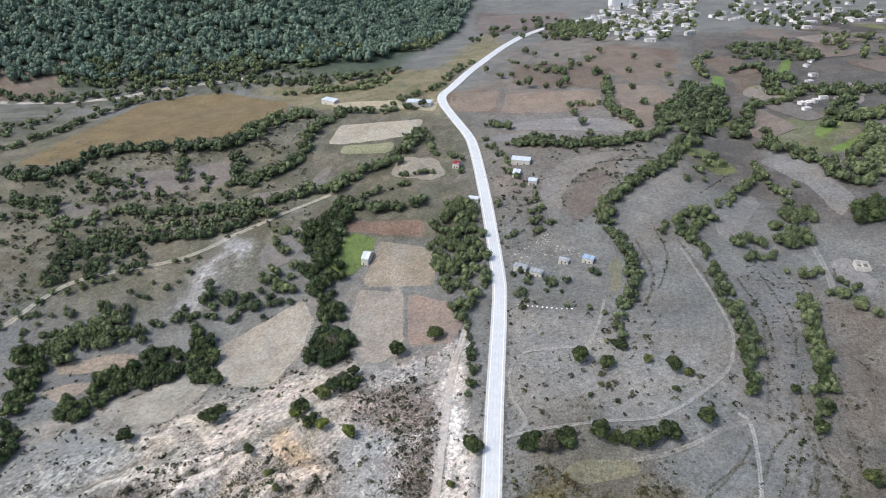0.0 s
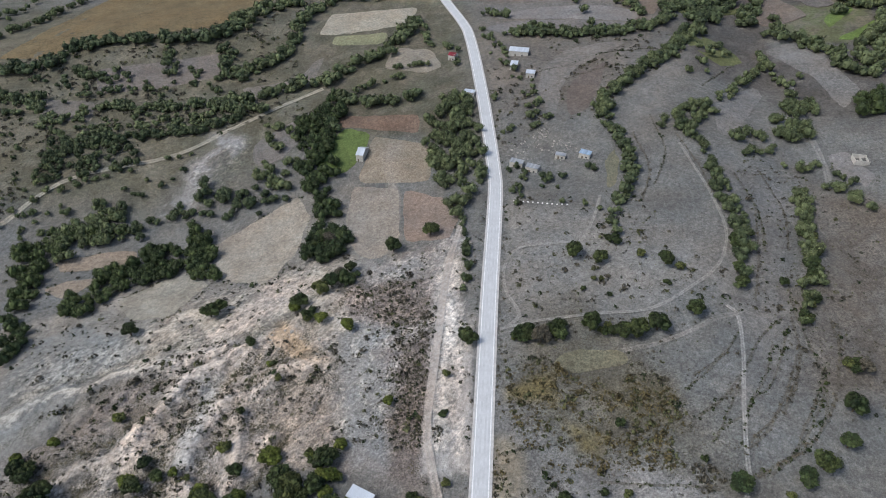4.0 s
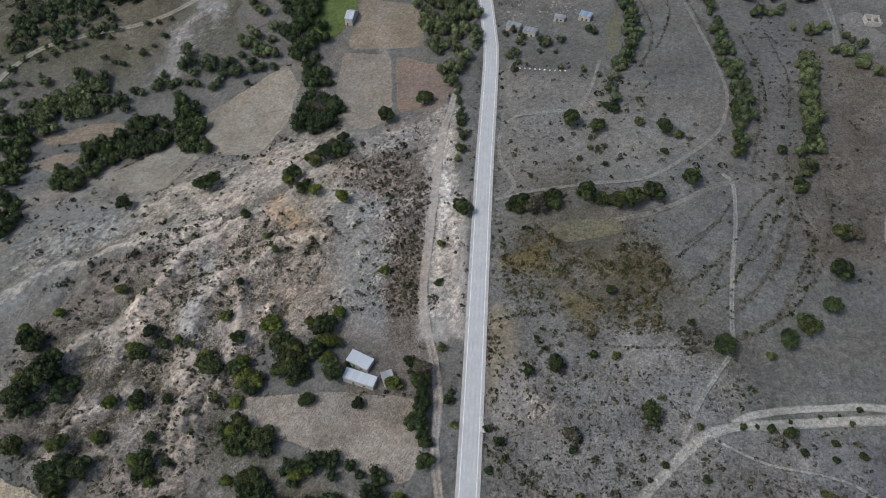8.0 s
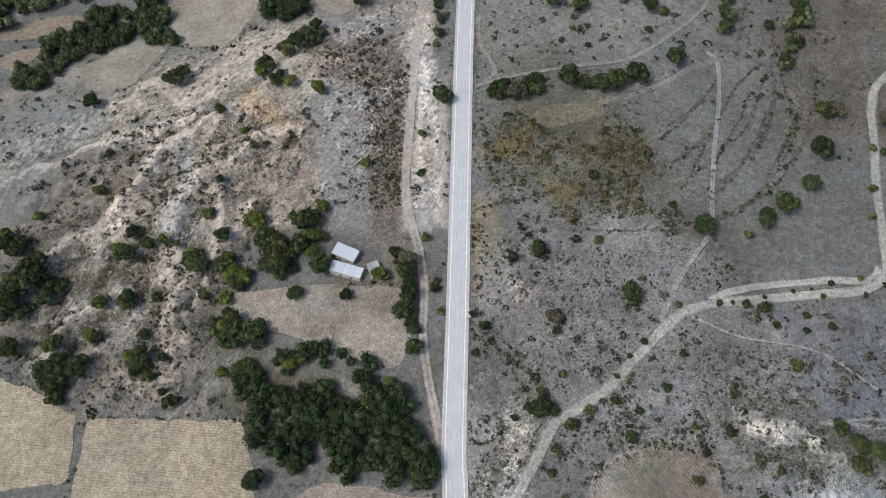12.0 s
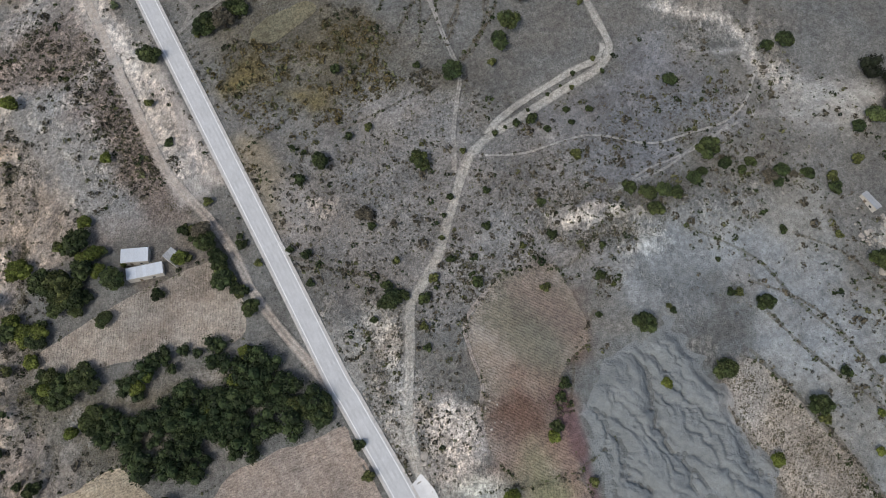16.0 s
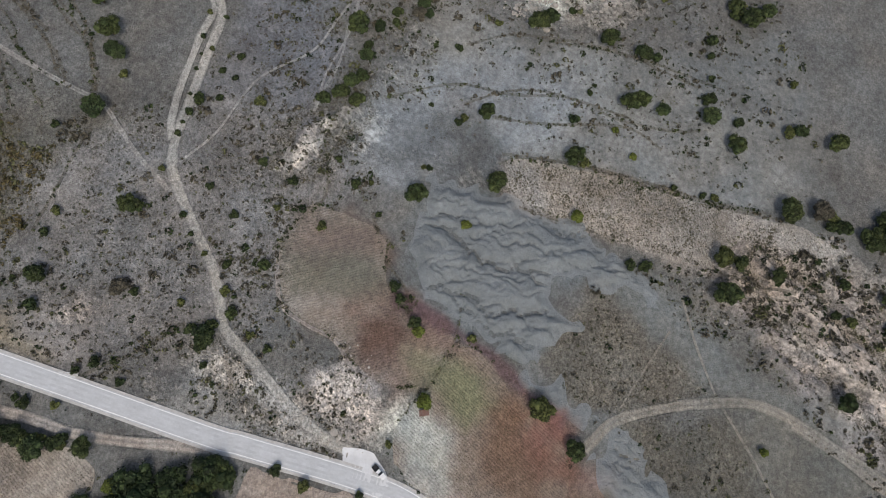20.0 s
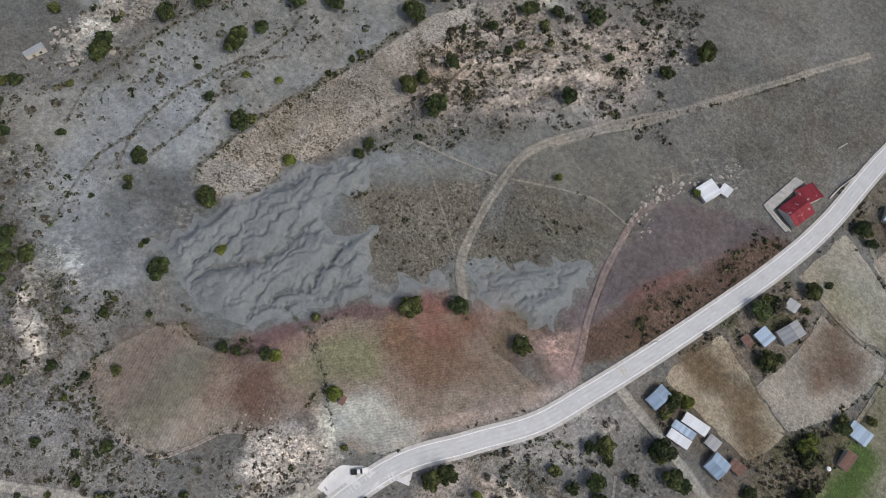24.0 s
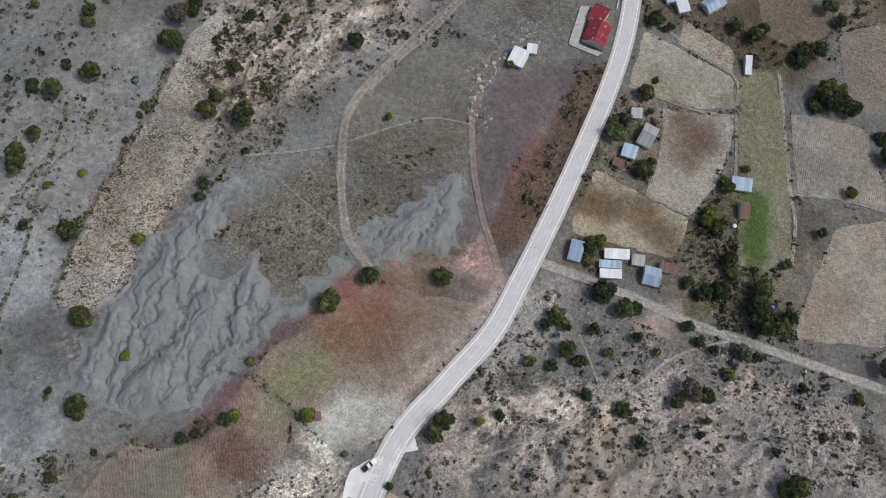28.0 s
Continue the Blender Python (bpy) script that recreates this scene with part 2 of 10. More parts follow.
BLUE_PLASTIC = plain("blue_plastic", (0.05, 0.16, 0.36), 0.4, 0, 0.1)
# near-black leaves: the deep shade over the eastern wood is put into their colour
SHADED_LEAF = leafage("shaded_leaves", (0.008, 0.012, 0.007), (0.02, 0.026, 0.013))
LIME = leafage("yellow_green_leaves", (0.055, 0.075, 0.014), (0.14, 0.16, 0.034))

# ---- lie of the land ----
def smin(a, b, k):
    h = np.clip(0.5 + 0.5 * (b - a) / k, 0, 1)
    return b * (1 - h) + a * h - k * h * (1 - h)


def soft(d, k):
    return 0.5 * (d + np.sqrt(d * d + k * k))


def step(a, b, v):
    s = np.clip((v - a) / (b - a), 0, 1)
    return s * s * (3 - 2 * s)


def hill(x, y, cx, cy, rx, ry, turn):
    c, s = math.cos(radians(turn)), math.sin(radians(turn))
    u, v = (x - cx) * c + (y - cy) * s, -(x - cx) * s + (y - cy) * c
    return np.exp(-(u / rx) ** 2 - (v / ry) ** 2)


def height(x, y):
    """The smooth lie of the land."""
    x, y = np.asarray(x, float), np.asarray(y, float)
    z = 35 * np.tanh((x - 15) / 260) + np.where(y > 0, 78 * np.tanh(y / 600), 45 * np.tanh(y / 346))
    z = z - 28 * step(720, 1050, y)
    wood = smin(y - 715, -60 + 0.23 * (y - 720) - x, 120)
    z = z + np.minimum(0.42 * soft(wood, 40), 260 + 0 * x) * step(-400, 0, wood + 100)
    z = z + 16 * hill(x, y, -215, 555, 170, 70, 8) - 14 * hill(x, y, -190, 300, 260, 60, 10)
    z = z + 5 * hill(x, y, 20, 640, 120, 160, 0) - 9 * hill(x, y, 215, 420, 40, 260, -8)
    z = z + 60 * step(1400, 2600, y) + 45 * step(500, 1500, np.abs(x - 100)) * step(300, 900, y)
    return z


# ---- the land ----
def lattice(x, y, seed):
    """Smooth noise, 0 to 1, on a unit lattice that is turned for every seed."""
    a = 0.4 + 1.7 * seed
    x, y = x * math.cos(a) - y * math.sin(a) + 3.1 * seed, x * math.sin(a) + y * math.cos(a)
    i, j = np.floor(x).astype(np.int64), np.floor(y).astype(np.int64)
    u, v = x - i, y - j
    u, v = u ** 3 * (u * (6 * u - 15) + 10), v ** 3 * (v * (6 * v - 15) + 10)

    def pick(a, b):
        n = (a * 374761393 + b * 668265263 + seed * 974711) & 0x7FFFFFFF
        n = ((n ^ (n >> 13)) * 1274126177) & 0x7FFFFFFF
        return ((n ^ (n >> 16)) & 0xFFFF) / 65535.0

    return (pick(i, j) * (1 - u) + pick(i + 1, j) * u) * (1 - v) + (pick(i, j + 1) * (1 - u) + pick(i + 1, j + 1) * u) * v


def inside(poly, x, y):
    """How far inside a polygon: metres, negative outside, no less than -45."""
    p = np.array(poly, float)
    x, y = np.asarray(x, float), np.asarray(y, float)
    whole = np.full(x.shape, -45.0)
    (x0, y0), (x1, y1) = p.min(0) - 45, p.max(0) + 45
    by = (x > x0) & (x < x1) & (y > y0) & (y < y1)
    qx, qy = x[by], y[by]
    far, odd = np.full(qx.shape, 45.0), np.zeros(qx.shape, bool)
    for (ax, ay), (bx, by_) in zip(p, np.roll(p, -1, 0)):
        t = np.clip(((qx - ax) * (bx - ax) + (qy - ay) * (by_ - ay)) / ((bx - ax) ** 2 + (by_ - ay) ** 2 + 1e-9), 0, 1)
        far = np.minimum(far, np.hypot(qx - ax - t * (bx - ax), qy - ay - t * (by_ - ay)))
        odd ^= ((ay > qy) != (by_ > qy)) & (qx < (bx - ax) * (qy - ay) / (by_ - ay + 1e-12) + ax)
    whole[by] = np.where(odd, far, -far)
    return whole


def along(line, x, y):
    """Metres from a line, up to 45."""
    p = np.array(line, float)
    x, y = np.asarray(x, float), np.asarray(y, float)
    whole = np.full(x.shape, 45.0)
    (x0, y0), (x1, y1) = p.min(0) - 45, p.max(0) + 45
    by = (x > x0) & (x < x1) & (y > y0) & (y < y1)
    qx, qy = x[by], y[by]
    far = np.full(qx.shape, 45.0)
    for (ax, ay), (bx, by_) in zip(p, p[1:]):
        t = np.clip(((qx - ax) * (bx - ax) + (qy - ay) * (by_ - ay)) / ((bx - ax) ** 2 + (by_ - ay) ** 2 + 1e-9), 0, 1)
        far = np.minimum(far, np.hypot(qx - ax - t * (bx - ax), qy - ay - t * (by_ - ay)))
    whole[by] = far
    return whole


def eroded_land(x0, x1, y0, y1, cell, way, seed, rain=0.5, crest=None, rounds=20, diffuse=0.05, slope=0.34):
    """Branching gullies worn into a slope that falls along way: a sampler of the relief, about -1 to 1, and of how much water gathers, 0 to 1."""
    gx_, gy_ = np.meshgrid(np.arange(x0, x1, cell), np.arange(y0, y1, cell))
    rows_, cols_ = gx_.shape
    w = np.array(way, float) / math.hypot(*way)
    z = -slope * (gx_ * w[0] + gy_ * w[1]) + 1.6 * (lattice(gx_ / 11, gy_ / 11, seed) - 0.5) + 0.7 * (lattice(gx_ / 4, gy_ / 4, seed + 1) - 0.5)
    z = z + 0.4 * np.random.default_rng(seed).normal(size=z.shape)
    if crest is not None:
        z = z + crest(gx_, gy_)
    plane = z.copy()
    rim = np.zeros(z.shape, bool)
    rim[0], rim[-1], rim[:, 0], rim[:, -1] = True, True, True, True
    fixed = rim.ravel()
    steps = [(a, b) for a in (-1, 0, 1) for b in (-1, 0, 1) if a or b]
    here = np.arange(rows_ * cols_).reshape(rows_, cols_)
    for turn in range(rounds):
        best, to = np.zeros(z.shape), here.copy()
        for a, b in steps:
            fall = (z - np.roll(z, (a, b), (0, 1))) / math.hypot(a, b)
            better = fall > best
            best, to = np.where(better, fall, best), np.where(better, np.roll(here, (a, b), (0, 1)), to)
        flat, goes, order = z.ravel().tolist(), to.ravel(), np.argsort(-z.ravel())
        goes[fixed] = np.nonzero(fixed)[0]
        goes, order = goes.tolist(), order.tolist()
        water = [1.0] * len(flat)
        for i in order:
            if goes[i] != i:
                water[goes[i]] += water[i]
        for i in reversed(order):
            k = goes[i]
            if k != i and flat[k] < flat[i]:
                f = rain * 0.09 * math.sqrt(water[i])
                flat[i] = (flat[i] + f * flat[k]) / (1 + f)
        z = np.array(flat).reshape(z.shape) + 0.016 * cell
        z = z + diffuse * (np.roll(z, 1, 0) + np.roll(z, -1, 0) + np.roll(z, 1, 1) + np.roll(z, -1, 1) - 4 * z)
        z[rim] = plane[rim]
    wide = z.copy()
    for turn in range(120):
        wide = np.where(rim, wide, wide + 0.24 * (np.roll(wide, 1, 0) + np.roll(wide, -1, 0) + np.roll(wide, 1, 1) + np.roll(wide, -1, 1) - 4 * wide))
    relief = z - wide
    relief = np.clip(relief / (2.2 * relief[3:-3, 3:-3].std()), -1, 1)
    wet = np.log1p(np.array(water).reshape(z.shape)) / math.log(900)

    def sample(x, y):
        u, v = np.clip((x - x0) / cell, 0, cols_ - 1.01), np.clip((y - y0) / cell, 0, rows_ - 1.01)
        i, j = u.astype(int), v.astype(int)
        u, v = u - i, v - j
        on = step(0, 8, np.minimum(np.minimum(x - x0, x1 - x), np.minimum(y - y0, y1 - y)))
        both = [(g[j, i] * (1 - u) + g[j, i + 1] * u) * (1 - v) + (g[j + 1, i] * (1 - u) + g[j + 1, i + 1] * u) * v for g in (relief, wet)]
        return on * both[0], on * np.clip(both[1], 0, 1)

    return sample


def crests(x, y):
    """Nearness to the backs of the bare spurs, 0 to 1, and to the gullies beside them."""
    bent_x = x + 9 * (lattice(x / 13, y / 13, 81) - 0.5) + 3 * (lattice(x / 4, y / 4, 82) - 0.5)
    bent_y = y + 9 * (lattice(x / 13, y / 13, 83) - 0.5) + 3 * (lattice(x / 4, y / 4, 84) - 0.5)
    d = np.full(np.shape(x), 45.0)
    for line in CRESTS:
        d = np.minimum(d, along(line, bent_x, bent_y))
    return np.exp(-(d / 3.2) ** 2), np.exp(-((d - 8) / 2.6) ** 2)


def spurs(x, y):
    """The long backs from which the badlands fall away."""
    d = np.full(np.shape(x), 45.0)
    for line in CRESTS[:5]:
        d = np.minimum(d, along(line, x, y))
    return 5.0 * np.exp(-(d / 11) ** 2)


def ridges(x, y):
    """Relief of the worn slopes, 0 in the gullies to 1 on the backs, and how much water gathers there."""
    high, wet = np.zeros(np.shape(x)), np.zeros(np.shape(x))
    for sample in GULLIES:
        a, b = sample(x, y)
        high, wet = high + a, np.maximum(wet, b)
    return 0.5 + 0.5 * high, wet


def rough_ground(x, y):
    wild = np.zeros(x.shape)
    for poly, deep in ERODED:
        wild = np.maximum(wild, deep * step(-6, 10, inside(poly, x, y)))
    return wild


def level(x, y):
    """The land with its banks, gullies and hummocks."""
    x, y = np.asarray(x, float), np.asarray(y, float)
    near = step(1500, 700, np.hypot(x, y - 100))
    z = height(x, y) + near * (1.1 * (lattice(x / 23, y / 23, 1) - 0.5) + 0.5 * (lattice(x / 9, y / 9, 2) - 0.5))
    z = z + rough_ground(x, y) * (1.5 * ridges(x, y)[0] - 0.7)
    back, gully = crests(x, y)
    z = z + 1.6 * back - 0.4 * gully
    flat = z.ravel().copy()
    px, py = x.ravel(), y.ravel()
    by = np.nonzero(along(ROAD, px, py) < 16)[0]
    for part_of in np.array_split(by, max(1, len(by) // 4000)):
        if len(part_of):
            d = np.hypot(px[part_of, None] - BED[None, :, 0], py[part_of, None] - BED[None, :, 1])
            k = d.argmin(1)
            w = step(10.5, 4.8, d[np.arange(len(k)), k])
            flat[part_of] += w * (BED[k, 2] - flat[part_of])
    return flat.reshape(z.shape)


def fbm(x, y, size, seed):
    return 0.5 * lattice(x / size, y / size, seed) + 0.3 * lattice(x * 2.3 / size, y * 2.3 / size, seed + 1) + 0.2 * lattice(x * 5.1 / size, y * 5.1 / size, seed + 2)


def tone(x, y):
    """Soil colour over the plan, and how thickly dry tufts grow."""
    c = np.empty((*x.shape, 3))
    c[:] = (0.20, 0.192, 0.178)
    scrub = np.full(x.shape, 0.75)
    wob = 14 * (lattice(x / 18, y / 18, 11) - 0.5) + 6 * (lattice(x / 5, y / 5, 12) - 0.5)
    for n, (poly, colour, edge, thick, *other) in enumerate(TONES):
        k = step(-edge, edge, inside(poly, x, y) + wob * min(1.0, edge / 8))
        new_c = np.array(colour) + 0 * c
        if other:
            new_c += step(0.5, 0.62, fbm(x, y, 9.0, 60 + n))[..., None] * (np.array(other[0]) - new_c)
        c += k[..., None] * (new_c - c)
        scrub += k * (thick - scrub)
    wild = np.clip(rough_ground(x, y) / 2.5, 0, 1)
    high, wet = ridges(x, y)
    pale = wild * step(0.52, 0.85, high)
    c += 0.34 * pale[..., None] * (np.array((0.50, 0.44, 0.385)) - c)
    scrub += wild * (0.35 * step(0.35, 0.7, wet) - 0.45 * pale)
    c += 0.22 * (wild * step(0.35, 0.7, wet))[..., None] * (np.array((0.16, 0.145, 0.115)) - c)
    back, gully = crests(x, y)
    scrub += 0.9 * gully - 0.5 * back
    c += 0.35 * gully[..., None] * (np.array((0.15, 0.135, 0.10)) - c)
    return c * (0.82 + 0.36 * fbm(x, y, 34.0, 15))[..., None], scrub


def soil(ob, tint=None, weight=None):
    """Writes the tone layers on an earthen mesh. tint: its own colour and how much of it shows; weight: the share at each vertex."""
    n = len(ob.data.vertices)
    co = np.empty(3 * n)
    ob.data.vertices.foreach_get("co", co)
    co = co.reshape(-1, 3)
    x, y = co[:, 0], co[:, 1]
    c, s = tone(x, y)
    if tint:
        k = tint[3] * (np.ones(n) if weight is None else weight)[:, None]
        c = c * (1 - k) + k * 1.2 * np.array(tint[:3]) * (0.86 + 0.28 * fbm(x, y, 13.0, 25))[:, None]
    wob = 10 * (lattice(x / 9, y / 9, 13) - 0.5) + 3 * (lattice(x / 2.5, y / 2.5, 14) - 0.5)
    for poly, colour, edge, most in STAINS:
        c += (most * step(-edge, edge, inside(poly, x, y) + wob * min(1.0, edge / 6)))[:, None] * (np.array(colour) - c)
    c = c * (0.80, 0.835, 0.865)
    pale = np.full(n, 0.26)
    if tint is None:
        for poly, most, edge in CHALK:
            pale = np.maximum(pale, 0.26 + (most - 0.26) * step(-edge, edge, inside(poly, x, y) + wob * min(1.0, edge / 6)))
        pale = np.maximum(pale, 0.9 * crests(x, y)[0])
        pale = np.maximum(pale, 0.55 * np.clip(rough_ground(x, y) / 2.5, 0, 1) * step(0.55, 0.9, ridges(x, y)[0]))
    else:
        pale = 0.2 - 0.2 * tint[3] * (np.ones(n) if weight is None else weight)
    ob.data.attributes.new("chalk", "FLOAT", "POINT").data.foreach_set("value", pale)
    ob.data.attributes.new("tone", "FLOAT_COLOR", "POINT").data.foreach_set("color", np.c_[c, np.ones(n)].ravel())
    ob.data.attributes.new("scrub", "FLOAT", "POINT").data.foreach_set("value", s)
    return ob


def sheet(name, verts, faces, material, parent=None, smooth=True):
    me = bpy.data.meshes.new(name)
    me.from_pydata(verts if isinstance(verts, list) else verts.tolist(), [], faces if isinstance(faces, list) else faces.tolist())
    me.materials.append(material)
    me.shade_smooth() if smooth else me.shade_flat()
    ob = new(name, me)
    ob.parent = parent
    return ob


def spaced(a, b, n, power):
    return a + (b - a) * np.linspace(0, 1, n) ** power


# ---- plan: lines, fields and soils, in metres ----
ROAD = [(262, 1069.9), (184.5, 1010.7), (138.2, 964.8), (103.6, 893.6), (79.2, 821.3), (54.6, 748.7), (28.1, 685.1), (10.6, 637.3), (1.6, 613.6), (2.7, 589.7), (9.9, 561.8), (22.2, 520.5), (25.9, 497.6), (28.7, 461.6), (32.8, 388.3), (34.6, 337.8), (33.4, 310.6), (26.5, 240.5), (21.8, 187.9), (15.5, 115.6), (11.2, 67.7), (10.9, 55.3), (7.9, 7.6), (-3.1, -19.3), (-13.3, -41.6), (-18.1, -63.4), (-22.7, -88.9), (-28, -124.5), (-32.2, -159.8), (-33.1, -190.3), (-29.8, -237.4), (-32, -284), (-33.4, -314.0)]
TRACK_EAST = [(16.8, 23.7), (19.1, 33), (25.8, 46.1), (36.5, 61.1), (43.9, 72.4), (48.8, 75.7), (61.9, 82.2), (72.9, 91.4), (88.5, 103.8), (98.8, 108.3), (116, 108.4), (137.8, 108.5), (153.4, 108.6), (162.7, 113), (165.7, 120.8), (168.6, 132.9), (172.6, 150.7), (177.8, 166.3), (182.2, 183.1), (189.8, 195.6), (210.4, 208.8), (253, 224.5), (309.5, 242.8)]
TRACK_TWIN = [(102.5, 109.8), (111.1, 112.4), (126.7, 113.2), (144.3, 113), (157.4, 112.2), (162.1, 116.4)]
TRACK_NORTH = [(85.1, 105.3), (93, 117.4), (102.3, 128.5), (109, 136.9), (112.7, 151.7), (117.4, 168.7), (125.4, 194.8), (128.8, 212), (126.1, 218.3)]
TRACK_RING = [(29.5, 216.6), (50, 219.2), (75.9, 219), (94.6, 219.3), (111.1, 227.5), (127, 239.4), (135.4, 251.5), (140.3, 266.8), (141.6, 286.3), (140.5, 313.7), (138.4, 342.2)]
TRACK_LOOP = [(31.9, 216.9), (38.5, 223.8), (33.8, 239.4), (34.6, 256), (42.8, 266.8), (61.9, 267.5), (72.6, 267.7), (81.1, 283.9), (87.6, 302.4)]
TRACK_LINK = [(129.7, 213.5), (119.8, 211.3), (106.6, 205.3), (94.3, 201), (78.3, 198.6)]
STRIP_WEST = [(16.4, 300), (11, 277.3), (6.5, 252.8), (1.6, 205.4), (-1.7, 171.7), (-0.2, 156.3), (2.7, 141.4), (3.8, 125.3), (2.7, 108.3), (3.9, 92.2), (6.4, 76.9), (8, 64.4)]
TRACK_HILL = [(35.4, -50.3), (39.6, -53.3), (45.2, -57), (50.1, -64.6), (55.9, -76.9), (59.7, -87.9), (63.4, -101.8), (63.2, -114.7), (57.8, -131.3), (50, -151.2), (39.6, -173.2), (29.2, -202.7), (15.9, -240.2), (6.4, -266.4)]
TRACK_FAR = [(60.5, -120.2), (54.4, -137), (44.8, -157.7), (32.4, -194.6)]
TRACK_PINK = [(-10.7, -63.1), (-4.8, -72.7), (2.8, -84.4), (10.2, -99.3), (15.9, -115.3), (18.7, -126.4), (17.9, -135.1)]
SIDE_ROAD = [(-21.1, -73.3), (-33.5, -73.4), (-51.8, -72.8), (-68.1, -71.3), (-86.8, -69.5), (-107.4, -69.5), (-130.4, -69), (-148.8, -68.6), (-164.4, -68.2)]
PATH_A = [(93.5, -76.1), (80.7, -82.2), (69.9, -88.4), (62.7, -93), (54, -100.3), (41.6, -111), (32.1, -117.5), (18.2, -119.8)]
PATH_B = [(81.5, -73.3), (71.1, -68.7), (58.1, -62.9), (50.5, -59.8)]
PATH_C = [(-6.2, 3.3), (-21.3, 0.3), (-33.2, -7.8), (-47.2, -18), (-59.2, -30), (-69.9, -40.7), (-78.6, -52.2), (-88.4, -60.3), (-102.9, -68.7)]
PATH_D = [(95.5, 104.9), (109.6, 95.8), (125.7, 91.4), (135.9, 86.6), (149.7, 73.6), (163.3, 68.7), (177.8, 64.5), (189.6, 66.3), (202.4, 74.3)]
PATH_E = [(178.3, 63), (165.9, 61.9), (155.2, 63.5), (142.8, 65.9), (132.5, 66)]
HILL_TRACK = [(-258.1, 330.5), (-246.4, 348.5), (-230.1, 367.1), (-204.8, 376.3), (-164.2, 387), (-136.1, 408.4), (-109.3, 428.7), (-78.5, 449.7)]
VALLEY_TRACK = [(204.7, 300.1), (209.3, 317.9), (213.1, 340.6), (217.5, 368.8), (224.8, 406.6)]
FOREST_ROAD = [(-459.6, 694.2), (-399.4, 691.8), (-343.6, 699.9), (-290, 718.6), (-213.6, 730.3)]
VILLAGE_STREET = [(194.8, 772.6), (232.1, 825.4), (275.4, 906.8), (336.6, 1035.9), (421.3, 1167.8)]
PATH_G = [(-103.6, -194.6), (-110.1, -167.2), (-117, -138.9), (-120.9, -124.3), (-121.6, -106.6)]
PATH_H = [(-39.8, -162.3), (-67.6, -161.8), (-87.6, -165)]
PATH_I = [(-45.8, -198.9), (-67.7, -189.3), (-84.7, -184), (-88, -167.5), (-93.1, -135.6)]
PATH_K = [(-119.6, -138.5), (-136.7, -142.8), (-158.8, -144.1)]
PATH_L = [(69.7, 63.1), (57, 58.1), (52.9, 49.1), (49.8, 38), (43.5, 31.1), (40.4, 25.3)]
PATH_M = [(12.9, -12.1), (6.1, -22.5), (0.3, -37), (-4.7, -45.2), (-9.8, -53.7)]
PATH_N = [(-44.4, -51.6), (-50.8, -43.2), (-56.1, -34.2), (-55.0, -27.6)]
PATH_P = [(183.8, 61.1), (165.7, 63.4), (149.8, 62.5), (134.9, 65.2), (126.7, 66.2)]
FIELDS = []
FIELDS.append(("ploughed_field", [(59.6, -4.1), (57.5, -13.4), (45.5, -24), (39.3, -40.7), (26.9, -47.2), (10.1, -47.9), (-3.8, -50.5), (-9.3, -46.4), (-0.8, -26.8), (9.8, -8.8), (10.6, 0.8), (17.2, 10.1), (28.2, 11.6), (40.3, 5.3)], FURROWED[30], (0.294, 0.235, 0.189, 0.85), "red-brown ploughed field turning grey-green beside the road"))
FIELDS.append(("ploughed_field", [(93.6, 57.9), (92.7, 42.6), (88.4, 30.3), (74.9, 27.1), (64.3, 17.9), (61.1, -0.6), (46.8, 3.5), (39.6, 15.3), (42, 25.9), (50.7, 38.8), (56.5, 57.3), (70.8, 63.8)], FURROWED[150], (0.285, 0.245, 0.205, 0.9), "reddish ploughed field with a dark damp patch"))
FIELDS.append(("terraced_field", [(126.3, -3.9), (129.7, -11.1), (131.3, -24.1), (131.4, -56.8), (130.5, -90.9), (131.7, -115.1), (125.5, -134), (121.3, -121.5), (121.8, -95.3), (106.1, -82.6), (107.4, -61.5), (109.8, -36.1), (116.2, -8.3)], FURROWED[60], (0.365, 0.322, 0.274, 0.85), "long pale brown furrowed strip field with tufts"))
FIELDS.append(("stubble_field", [(-40.6, -192), (-57, -189.5), (-84, -183.7), (-87, -168.5), (-67.5, -162.3), (-40.5, -162.6)], STUBBLE, (0.36, 0.33, 0.265, 0.85), "yellowish stubble field with green weeds"))
FIELDS.append(("ploughed_field", [(-56.6, -205.1), (-81.5, -198.7), (-83.6, -186), (-56.7, -191)], FURROWED[60], (0.364, 0.318, 0.264, 0.85), "small brown furrowed field beside sheds"))
FIELDS.append(("ploughed_field", [(-56.1, -157.3), (-87.8, -163.9), (-88.3, -153.2), (-85.4, -132.7), (-77.3, -111.8), (-57.2, -115.6), (-59.7, -139.4)], FURROWED[90], (0.371, 0.333, 0.285, 0.9), "pinkish ploughed field with a dark damp patch"))
FIELDS.append(("stubble_field", [(-35.5, -118.8), (-77.5, -110.8), (-73.7, -92.4), (-31.4, -89.1)], STUBBLE, (0.372, 0.317, 0.24, 0.9), "straw-coloured stubble field beside the road"))
FIELDS.append(("green_meadow", [(-86, -187.6), (-101.1, -193.6), (-108.2, -175.3), (-116.8, -136.2), (-121.5, -111.6), (-112.3, -100.9), (-99.4, -98.9), (-94.7, -133.5)], STUBBLE, (0.225, 0.212, 0.14, 0.7), "thin green pasture strip between fields"))
FIELDS.append(("ploughed_field", [(-111, -176.3), (-132.6, -180.2), (-145.7, -180.7), (-157.3, -156.2), (-158.2, -145), (-119.9, -139.5)], FURROWED[0], (0.30, 0.262, 0.222, 0.9), "pale brown furrowed field with a bank round it"))
